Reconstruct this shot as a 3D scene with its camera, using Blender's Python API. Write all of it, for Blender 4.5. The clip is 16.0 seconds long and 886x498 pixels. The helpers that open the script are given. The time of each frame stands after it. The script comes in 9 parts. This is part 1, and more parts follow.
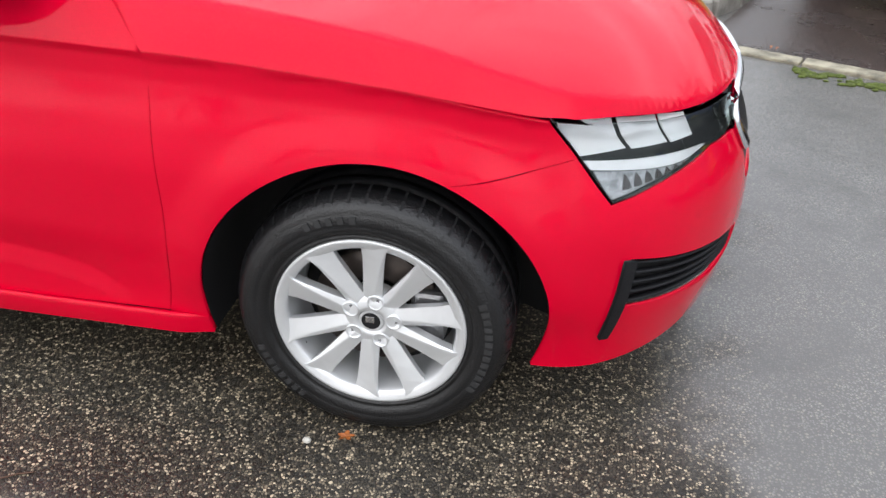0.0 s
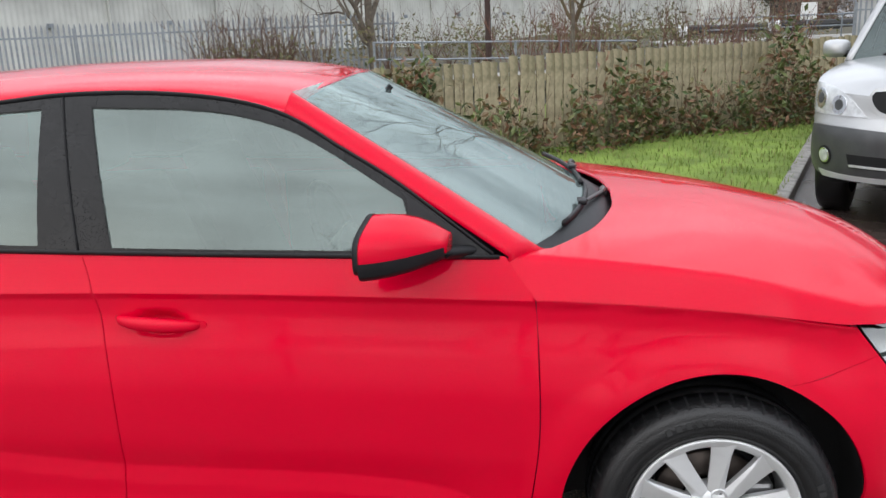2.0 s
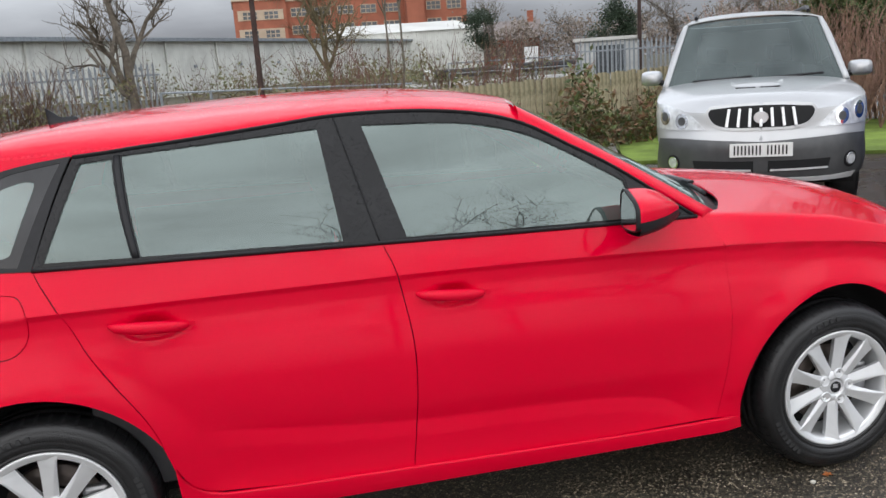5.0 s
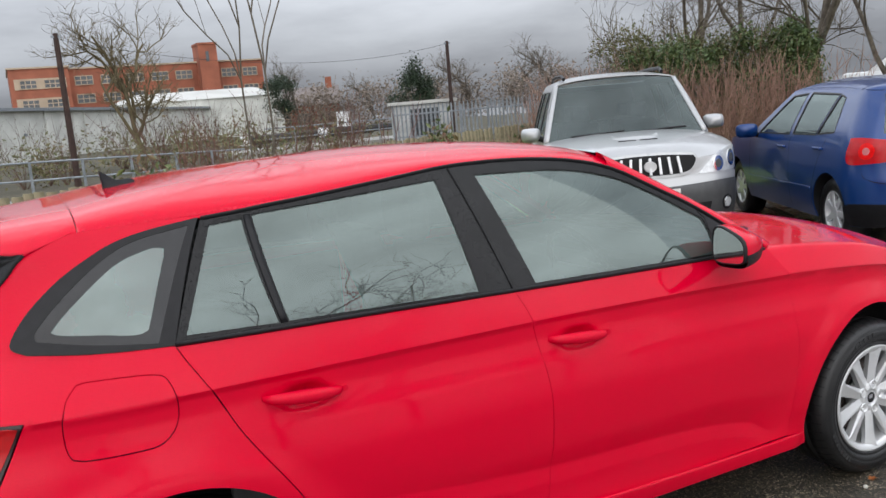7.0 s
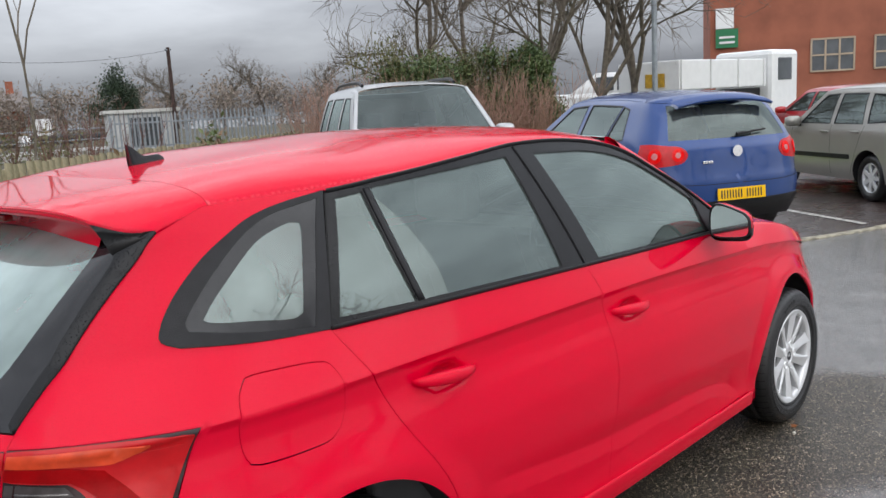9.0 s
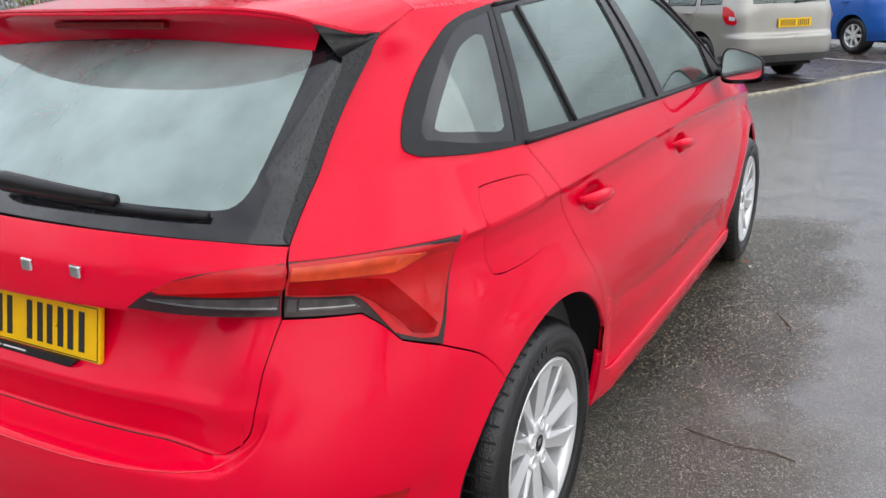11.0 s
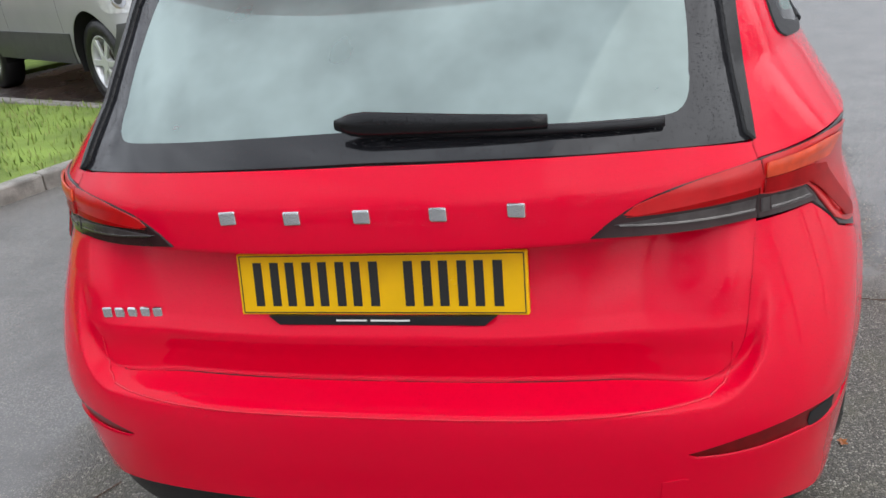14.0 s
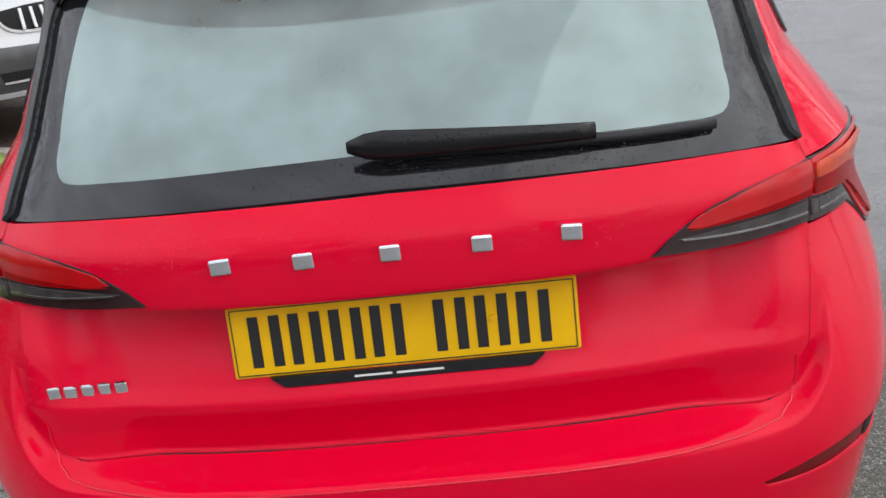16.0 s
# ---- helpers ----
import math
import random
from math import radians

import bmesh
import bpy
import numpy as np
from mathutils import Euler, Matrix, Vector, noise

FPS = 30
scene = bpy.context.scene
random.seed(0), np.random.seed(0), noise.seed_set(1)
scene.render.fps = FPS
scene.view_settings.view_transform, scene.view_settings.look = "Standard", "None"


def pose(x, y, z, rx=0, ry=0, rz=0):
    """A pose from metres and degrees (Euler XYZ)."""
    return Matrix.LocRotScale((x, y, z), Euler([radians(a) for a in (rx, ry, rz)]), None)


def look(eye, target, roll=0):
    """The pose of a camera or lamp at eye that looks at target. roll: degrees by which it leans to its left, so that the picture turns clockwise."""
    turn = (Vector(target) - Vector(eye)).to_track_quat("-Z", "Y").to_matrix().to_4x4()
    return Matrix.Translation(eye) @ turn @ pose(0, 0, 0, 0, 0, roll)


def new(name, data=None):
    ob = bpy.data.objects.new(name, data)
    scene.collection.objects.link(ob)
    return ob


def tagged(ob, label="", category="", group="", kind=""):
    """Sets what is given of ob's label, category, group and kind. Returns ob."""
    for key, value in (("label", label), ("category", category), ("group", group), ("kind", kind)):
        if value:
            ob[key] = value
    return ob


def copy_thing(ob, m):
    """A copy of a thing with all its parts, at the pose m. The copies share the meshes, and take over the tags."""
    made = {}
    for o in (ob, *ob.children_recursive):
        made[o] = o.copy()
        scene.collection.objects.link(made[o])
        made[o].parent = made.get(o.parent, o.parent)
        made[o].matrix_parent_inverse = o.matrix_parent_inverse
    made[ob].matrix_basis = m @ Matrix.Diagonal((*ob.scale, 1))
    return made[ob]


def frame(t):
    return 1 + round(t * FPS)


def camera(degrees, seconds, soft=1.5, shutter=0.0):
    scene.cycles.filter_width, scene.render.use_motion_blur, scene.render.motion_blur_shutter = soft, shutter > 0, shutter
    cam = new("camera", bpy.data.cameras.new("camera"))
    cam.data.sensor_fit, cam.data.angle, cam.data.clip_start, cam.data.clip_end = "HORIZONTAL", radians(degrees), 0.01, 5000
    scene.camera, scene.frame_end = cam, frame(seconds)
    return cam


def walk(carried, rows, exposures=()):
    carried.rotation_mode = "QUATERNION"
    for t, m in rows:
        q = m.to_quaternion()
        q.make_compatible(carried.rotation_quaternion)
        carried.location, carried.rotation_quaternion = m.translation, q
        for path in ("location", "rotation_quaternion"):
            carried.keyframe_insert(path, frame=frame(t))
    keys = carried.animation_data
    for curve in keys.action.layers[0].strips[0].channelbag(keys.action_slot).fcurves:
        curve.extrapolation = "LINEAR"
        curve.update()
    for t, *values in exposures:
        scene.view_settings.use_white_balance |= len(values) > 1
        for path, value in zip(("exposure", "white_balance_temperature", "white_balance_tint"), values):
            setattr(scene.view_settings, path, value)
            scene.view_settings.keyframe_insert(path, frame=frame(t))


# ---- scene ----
cam = camera(55.4, 16.0)
PATH = [
    (0, (0.414, -2.281, 1.429), (0.117, -0.607, 0.377), 1.1),
    (0.5, (0.251, -2.44, 1.462), (-0.033, -0.689, 0.537), 0.7),
    (1, (0.008, -2.643, 1.549), (-0.181, -0.79, 0.82), -1.1),
    (1.2, (-0.095, -2.704, 1.505), (-0.289, -0.801, 0.924), -1.5),
    (1.5, (-0.284, -2.71, 1.534), (-0.472, -0.801, 0.969), -1.9),
    (2, (-0.468, -2.795, 1.548), (-0.661, -0.872, 1.034), -2.4),
    (2.5, (-0.703, -2.985, 1.535), (-0.871, -1.054, 1.042), -3.2),
    (3, (-0.957, -3.108, 1.529), (-1.06, -1.174, 1.031), -4.0),
    (3.5, (-1.214, -3.148, 1.509), (-1.199, -1.21, 1.014), -4.6),
    (4, (-1.455, -3.273, 1.535), (-1.286, -1.342, 1.04), -3.9),
    (4.2, (-1.563, -3.316, 1.539), (-1.322, -1.392, 1.051), -3.5),
    (6.3, (-2.591, -3.219, 1.592), (-1.909, -1.375, 1.223), -4.8),
    (6.5, (-2.696, -3.153, 1.574), (-1.944, -1.336, 1.207), -4.4),
    (7, (-2.896, -2.969, 1.587), (-2.021, -1.202, 1.259), -4.8),
    (7.5, (-3.136, -2.805, 1.582), (-2.142, -1.097, 1.274), -4.5),
    (8, (-3.407, -2.635, 1.596), (-2.276, -1.015, 1.281), -5.0),
    (8.5, (-3.606, -2.439, 1.551), (-2.354, -0.913, 1.226), -4.8),
    (8.7, (-3.679, -2.371, 1.553), (-2.351, -0.911, 1.225), -4.1),
    (10.8, (-4.279, -1.64, 1.393), (-2.613, -0.68, 0.841), -1.8),
    (11, (-4.344, -1.548, 1.402), (-2.685, -0.608, 0.799), -1.7),
    (11.5, (-4.447, -1.344, 1.401), (-2.833, -0.419, 0.667), -2.6),
    (12, (-4.46, -1.068, 1.372), (-2.859, -0.138, 0.618), -4.3),
    (12.5, (-4.506, -0.908, 1.367), (-2.858, -0.077, 0.596), -4.0),
    (13, (-4.652, -0.764, 1.389), (-2.927, -0.122, 0.605), -4.6),
    (13.5, (-4.673, -0.616, 1.387), (-2.921, -0.072, 0.591), -5.9),
    (14, (-4.632, -0.455, 1.38), (-2.846, 0.022, 0.617), -6.8),
    (14.5, (-4.662, -0.342, 1.391), (-2.847, 0.021, 0.632), -6.6),
    (15, (-4.716, -0.233, 1.393), (-2.89, 0.047, 0.627), -7.1),
    (15.5, (-4.685, -0.162, 1.385), (-2.848, 0.008, 0.612), -6.3),
    (16, (-4.493, -0.139, 1.358), (-2.645, -0.03, 0.602), -7.0),
]
EXPOSURES = [(0.0, 0.93), (0.5, 0.89), (1.0, 0.82), (1.5, 0.72), (2.5, 0.69), (4.0, 0.68), (7.0, 0.58), (8.7, 0.62), (11.0, 0.84), (12.5, 0.88), (14.0, 0.80), (16.0, 0.74)]
walk(cam, [(t, look(eye, target, roll)) for t, eye, target, roll in PATH], EXPOSURES)

# ---- world and light ----
world = bpy.data.worlds.new("overcast_sky")
scene.world = world
world.use_nodes = True
wn, wl = world.node_tree.nodes, world.node_tree.links
wn.clear()
sky = wn.new("ShaderNodeTexSky")
sky.sky_type, sky.sun_disc = "NISHITA", False
sky.sun_elevation, sky.sun_rotation = radians(24), radians(215)
sky.air_density, sky.dust_density = 1.0, 4.0
geo = wn.new("ShaderNodeTexCoord")
stretch = wn.new("ShaderNodeMapping")
stretch.inputs["Scale"].default_value = (1.0, 1.0, 4.0)
clouds = wn.new("ShaderNodeTexNoise")
clouds.inputs["Scale"].default_value, clouds.inputs["Detail"].default_value, clouds.inputs["Roughness"].default_value = 1.9, 7, 0.55
ramp = wn.new("ShaderNodeValToRGB")
ramp.color_ramp.elements[0].position, ramp.color_ramp.elements[0].color = 0.37, (0.45, 0.475, 0.53, 1)
ramp.color_ramp.elements[1].position, ramp.color_ramp.elements[1].color = 0.64, (0.84, 0.885, 0.96, 1)
mixsky = wn.new("ShaderNodeMixRGB")
mixsky.inputs[0].default_value = 0.96
back = wn.new("ShaderNodeBackground")
back.inputs["Strength"].default_value = 1.0
out = wn.new("ShaderNodeOutputWorld")
dim = wn.new("ShaderNodeVectorMath")
dim.operation = "SCALE"
dim.inputs["Scale"].default_value = 0.10
wl.new(geo.outputs["Generated"], stretch.inputs["Vector"])
wl.new(stretch.outputs["Vector"], clouds.inputs["Vector"])
wl.new(clouds.outputs["Fac"], ramp.inputs["Fac"])
wl.new(sky.outputs["Color"], dim.inputs[0])
wl.new(dim.outputs["Vector"], mixsky.inputs[1])
wl.new(ramp.outputs["Color"], mixsky.inputs[2])
height = wn.new("ShaderNodeSeparateXYZ")
zenith = wn.new("ShaderNodeMapRange")
zenith.inputs["From Min"].default_value, zenith.inputs["From Max"].default_value = 0.02, 0.37
zenith.inputs["To Min"].default_value, zenith.inputs["To Max"].default_value = 0.29, 1.38
bright = wn.new("ShaderNodeVectorMath")
bright.operation = "SCALE"
wl.new(geo.outputs["Generated"], height.inputs[0])
wl.new(height.outputs["Z"], zenith.inputs["Value"])
wl.new(mixsky.outputs["Color"], bright.inputs[0])
wl.new(zenith.outputs["Result"], bright.inputs["Scale"])
wl.new(bright.outputs["Vector"], back.inputs["Color"])
wl.new(back.outputs["Background"], out.inputs["Surface"])
sun = new("sun", bpy.data.lights.new("sun", "SUN"))
sun.data.energy, sun.data.angle, sun.data.color = 1.2, radians(110), (1.0, 0.97, 0.93)
sun.matrix_world = look((-7, -33, 17), (0, 0, 0))


# ---- materials ----
def material(name, color, rough=0.5, metal=0.0, vary=0.0, scale=8.0, bump=0.0, bump_scale=60.0, coat=0.0, spec=0.5, dark=None):
    """A principled surface with mottling at one scale and relief at another."""
    m = bpy.data.materials.new(name)
    m.use_nodes = True
    n, l = m.node_tree.nodes, m.node_tree.links
    b = n["Principled BSDF"]
    b.inputs["Base Color"].default_value = (*color, 1)
    b.inputs["Roughness"].default_value, b.inputs["Metallic"].default_value = rough, metal
    b.inputs["Coat Weight"].default_value, b.inputs["Coat Roughness"].default_value = coat, 0.05
    b.inputs["Specular IOR Level"].default_value = spec
    at = n.new("ShaderNodeTexCoord")
    if vary:
        tex, mix = n.new("ShaderNodeTexNoise"), n.new("ShaderNodeMixRGB")
        tex.inputs["Scale"].default_value, tex.inputs["Detail"].default_value = scale, 5
        r = n.new("ShaderNodeMapRange")
        r.inputs["From Min"].default_value, r.inputs["From Max"].default_value = 0.35, 0.65
        lo = dark or tuple(c * (1 - vary) for c in color)
        mix.inputs[1].default_value, mix.inputs[2].default_value = (*lo, 1), (*color, 1)
        l.new(at.outputs["Object"], tex.inputs["Vector"])
        l.new(tex.outputs["Fac"], r.inputs["Value"])
        l.new(r.outputs["Result"], mix.inputs[0])
        l.new(mix.outputs["Color"], b.inputs["Base Color"])
    if bump:
        tex, bmp = n.new("ShaderNodeTexNoise"), n.new("ShaderNodeBump")
        tex.inputs["Scale"].default_value, tex.inputs["Detail"].default_value = bump_scale, 4
        bmp.inputs["Strength"].default_value, bmp.inputs["Distance"].default_value = bump, 0.01
        l.new(at.outputs["Object"], tex.inputs["Vector"])
        l.new(tex.outputs["Fac"], bmp.inputs["Height"])
        l.new(bmp.outputs["Normal"], b.inputs["Normal"])
    return m


def drops(m, size=90.0, share=0.35, height=0.0015, tilt=0.35, clear=False):
    """Small water drops standing on the upper faces of a painted surface."""
    n, l = m.node_tree.nodes, m.node_tree.links
    b = n["Principled BSDF"]
    at, vor = n.new("ShaderNodeTexCoord"), n.new("ShaderNodeTexVoronoi")
    vor.inputs["Scale"].default_value = size
    dot = n.new("ShaderNodeMapRange")
    dot.interpolation_type = "SMOOTHSTEP"
    dot.inputs["From Min"].default_value, dot.inputs["From Max"].default_value = 0.34, 0.08
    keep = n.new("ShaderNodeMath")
    keep.operation, keep.inputs[1].default_value = "LESS_THAN", share
    sep = n.new("ShaderNodeSeparateColor")
    geo_n, sepn, up = n.new("ShaderNodeNewGeometry"), n.new("ShaderNodeSeparateXYZ"), n.new("ShaderNodeMapRange")
    up.inputs["From Min"].default_value, up.inputs["From Max"].default_value = tilt - 0.12, tilt + 0.12
    m1, m2 = n.new("ShaderNodeMath"), n.new("ShaderNodeMath")
    m1.operation = m2.operation = "MULTIPLY"
    bmp = n.new("ShaderNodeBump")
    bmp.inputs["Distance"].default_value, bmp.inputs["Strength"].default_value = height, 1.0
    l.new(at.outputs["Object"], vor.inputs["Vector"])
    l.new(vor.outputs["Distance"], dot.inputs["Value"])
    l.new(vor.outputs["Color"], sep.inputs["Color"])
    l.new(sep.outputs[0], keep.inputs[0])
    l.new(geo_n.outputs["Normal"], sepn.inputs[0])
    l.new(sepn.outputs["Z"], up.inputs["Value"])
    l.new(dot.outputs["Result"], m1.inputs[0])
    l.new(keep.outputs[0], m1.inputs[1])
    l.new(m1.outputs[0], m2.inputs[0])
    l.new(up.outputs["Result"], m2.inputs[1])
    l.new(m2.outputs[0], bmp.inputs["Height"])
    l.new(bmp.outputs["Normal"], b.inputs["Coat Normal"])
    if clear:                       # clear beads: the paint stays flat under them, the water mirrors more
        shine = n.new("ShaderNodeMapRange")
        shine.inputs["To Min"].default_value, shine.inputs["To Max"].default_value = 1.275, 1.75
        l.new(m2.outputs[0], shine.inputs["Value"])
        l.new(shine.outputs["Result"], b.inputs["Coat IOR"])
    else:
        l.new(bmp.outputs["Normal"], b.inputs["Normal"])
    return m


def glazing(name, tint, mist_sheen=0.10, mist_sheen_color=(0.55, 0.62, 0.60), gloss=1.0):
    """A thin pane: clear with a tint, a mirror at grazing angles, a pale diffuse mix for mist inside and painted sky
    reflection.
    """
    m = bpy.data.materials.new(name)
    m.use_nodes = True
    n, l = m.node_tree.nodes, m.node_tree.links
    n.clear()
    out_, clear, refl, haze = (n.new("ShaderNodeOutputMaterial"), n.new("ShaderNodeBsdfTransparent"), n.new("ShaderNodeBsdfGlossy"),
                               n.new("ShaderNodeBsdfDiffuse"))
    clear.inputs["Color"].default_value = (*tint, 1)
    haze.inputs["Color"].default_value = (*mist_sheen_color, 1)
    refl.inputs["Roughness"].default_value, refl.inputs["Color"].default_value = 0.015, (0.86, 1.0, 0.96, 1)
    fres, a, b = n.new("ShaderNodeFresnel"), n.new("ShaderNodeMixShader"), n.new("ShaderNodeMixShader")
    fres.inputs["IOR"].default_value = 1.75 * gloss
    at, tex, r = n.new("ShaderNodeTexCoord"), n.new("ShaderNodeTexNoise"), n.new("ShaderNodeMapRange")
    tex.inputs["Scale"].default_value, tex.inputs["Detail"].default_value = 3.0, 4
    r.inputs["From Min"].default_value, r.inputs["From Max"].default_value = 0.35, 0.65
    r.inputs["To Min"].default_value, r.inputs["To Max"].default_value = mist_sheen * 0.6, mist_sheen * 1.4
    l.new(at.outputs["Object"], tex.inputs["Vector"])
    l.new(tex.outputs["Fac"], r.inputs["Value"])
    l.new(r.outputs["Result"], a.inputs["Fac"])
    l.new(clear.outputs[0], a.inputs[1])
    l.new(haze.outputs[0], a.inputs[2])
    l.new(fres.outputs[0], b.inputs["Fac"])
    l.new(a.outputs[0], b.inputs[1])
    l.new(refl.outputs[0], b.inputs[2])
    l.new(b.outputs[0], out_.inputs["Surface"])
    return m


RED = drops(material("red_paint", (0.67, 0.0001, 0.024), 0.40, 0.0, 0.03, 3.0, coat=1.0, spec=0.0), 230, 0.6, 0.0016, 0.10, True)
RED.node_tree.nodes["Principled BSDF"].inputs["Coat Roughness"].default_value = 0.05
BLACK = material("black_plastic", (0.012, 0.012, 0.014), 0.42, vary=0.3, scale=30, bump=0.15, bump_scale=400, spec=0.28)
TRIM = drops(material("wet_black_trim", (0.009, 0.009, 0.010), 0.22, vary=0.3, scale=12, spec=0.27), 240, 0.7, 0.0018, 0.12)
DARK = material("dark_cavity", (0.006, 0.006, 0.007), 0.8, vary=0.3, scale=10)
RUBBER = material("tyre_rubber", (0.010, 0.010, 0.011), 0.34, vary=0.4, scale=14, bump=0.25, bump_scale=220)
ALLOY = material("silver_alloy", (0.74, 0.75, 0.76), 0.32, 0.45, 0.08, 9.0, coat=0.4)
CHROME = material("chrome", (0.80, 0.81, 0.83), 0.08, 1.0, 0.06, 20)
STEEL = material("brake_steel", (0.10, 0.08, 0.07), 0.45, 0.6, 0.5, 16)
GLASS = glazing("window_glass", (0.30, 0.37, 0.35), 0.09, (0.52, 0.64, 0.60), 1.14)
SCREEN = glazing("windscreen_glass", (0.50, 0.60, 0.58), 0.17, (0.56, 0.68, 0.67))
MISTED = glazing("misted_rear_glass", (0.50, 0.62, 0.60), 0.30, (0.60, 0.74, 0.72))
PRIVACY = glazing("dark_side_glass", (0.19, 0.24, 0.23), 0.15, (0.54, 0.66, 0.62), 1.18)
LENS = glazing("clear_lens", (0.96, 0.97, 0.98), 0.02, gloss=0.85)
FRIT = drops(material("black_glass_border", (0.010, 0.010, 0.012), 0.08, vary=0.2, scale=10, spec=0.5), 240, 0.5, 0.0010, 0.1)
SMOKE = material("smoked_clear_lens", (0.060, 0.050, 0.050), 0.08, vary=0.4, scale=40, spec=0.3)
LIGHTBAR = material("bright_red_bar", (0.85, 0.004, 0.004), 0.35, vary=0.25, scale=60, coat=0.4, spec=0.0)
PLATE = material("yellow_plate", (0.82, 0.47, 0.002), 0.35, vary=0.06, scale=20, coat=0.15, spec=0.2)
WPLATE = material("white_plate", (0.75, 0.75, 0.73), 0.35, vary=0.06, scale=20, coat=0.6)
INK = material("black_plate_ink", (0.012, 0.012, 0.012), 0.5, vary=0.2, scale=20)
LAMPRIM = material("dark_lens_margin", (0.030, 0.012, 0.014), 0.10, vary=0.25, scale=30, spec=0.35)
AMBER = material("orange_red_lens", (0.70, 0.065, 0.018), 0.30, vary=0.30, scale=24, coat=0.5, spec=0.1)
DARKBAR = material("dark_red_bar", (0.30, 0.0005, 0.002), 0.25, vary=0.2, scale=30, coat=0.15, spec=0.05)
DULLCHROME = material("dim_chrome_line", (0.30, 0.29, 0.29), 0.2, 1.0, 0.3, 20)
REFLECTOR = material("lamp_reflector", (0.97, 0.97, 0.98), 0.30, 0.15, 0.06, 25)
REDLENS = material("red_lens", (0.50, 0.002, 0.006), 0.30, vary=0.15, scale=30, coat=0.6, spec=0.1)
DEEPRED = material("deep_red_lens", (0.16, 0.002, 0.004), 0.3, vary=0.3, scale=30, coat=0.4, spec=0.1)
CLOTH = material("grey_seat_cloth", (0.05, 0.052, 0.055), 0.9, vary=0.3, scale=12, bump=0.3, bump_scale=500)
LINING = material("pale_headlining", (0.42, 0.42, 0.40), 0.9, vary=0.1, scale=6)


# ---- mesh helpers ----
def link_mesh(name, verts, faces, mat, parent=None, label="", smooth_faces=True, normals=None):
    me = bpy.data.meshes.new(name)
    me.from_pydata([tuple(map(float, v)) for v in verts], [], [tuple(map(int, f)) for f in faces])
    me.materials.append(mat)
    if smooth_faces:
        me.polygons.foreach_set("use_smooth", [True] * len(me.polygons))
    me.update()
    if normals is not None:
        me.normals_split_custom_set_from_vertices([tuple(map(float, v)) for v in normals])
    ob = new(name, me)
    ob.parent = parent
    if label:
        ob["label"] = label
    return ob


def part(name, bm, mat, parent=None, label="", smooth_faces=False):
    me = bpy.data.meshes.new(name)
    bm.to_mesh(me)
    bm.free()
    me.materials.append(mat)
    if smooth_faces:
        me.polygons.foreach_set("use_smooth", [True] * len(me.polygons))
    ob = new(name, me)
    ob.parent = parent
    if label:
        ob["label"] = label
    return ob


def empty(name, label, category, m=None, group="", kind=""):
    ob = new(name)
    ob.empty_display_size = 0.2
    if m is not None:
        ob.matrix_world = m
    return tagged(ob, label, category, group, kind)


def rounded(chain, step=0.02):
    """A smooth line through the knots of a chain (Catmull-Rom), cut into short steps."""
    p = np.array(chain, float)
    if len(p) == 2:
        k = max(1, int(np.ceil(np.linalg.norm(p[1] - p[0]) / step)))
        return p[0] + (p[1] - p[0]) * np.linspace(0, 1, k + 1)[:, None]
    q = np.vstack((2 * p[0] - p[1], p, 2 * p[-1] - p[-2]))
    res = [p[0]]
    for i in range(1, len(q) - 2):
        a, b, c, d = q[i - 1:i + 3]
        k = max(1, int(np.ceil(np.linalg.norm(c - b) / step)))
        for t in np.linspace(0, 1, k + 1)[1:]:
            res.append(0.5 * (2 * b + (c - a) * t + (2 * a - 5 * b + 4 * c - d) * t * t + (3 * b - a - 3 * c + d) * t ** 3))
    return np.array(res)


def outline(*chains, step=0.02):
    """A closed outline out of chains that follow one another, smooth within each and sharp between them."""
    pts = [rounded(c, step) for c in chains]
    res = np.vstack([np.vstack((a, )) for a in pts])
    keep = [0]
    for i in range(1, len(res)):
        if np.linalg.norm(res[i] - res[keep[-1]]) > 1e-4:
            keep.append(i)
    res = res[keep]
    if np.linalg.norm(res[0] - res[-1]) < 1e-4:
        res = res[:-1]
    area = np.sum(res[:, 0] * np.roll(res[:, 1], -1) - np.roll(res[:, 0], -1) * res[:, 1])
    return res if area > 0 else res[::-1]


def inset(poly, d):
    """An outline drawn in by d."""
    e = np.roll(poly, -1, 0) - poly
    nrm = np.stack((-e[:, 1], e[:, 0]), 1) / (np.linalg.norm(e, axis=1)[:, None] + 1e-9)
    m = nrm + np.roll(nrm, 1, 0)
    m /= np.linalg.norm(m, axis=1)[:, None] + 1e-9
    return poly + m * d


def inside(poly, q):
    x, y = q[:, 0], q[:, 1]
    hit_ = np.zeros(len(q), bool)
    a, b = poly, np.roll(poly, -1, 0)
    for (x0, y0), (x1, y1) in zip(a, b):
        cross = ((y0 > y) != (y1 > y)) & (x < (x1 - x0) * (y - y0) / (y1 - y0 + 1e-12) + x0)
        hit_ ^= cross
    return hit_


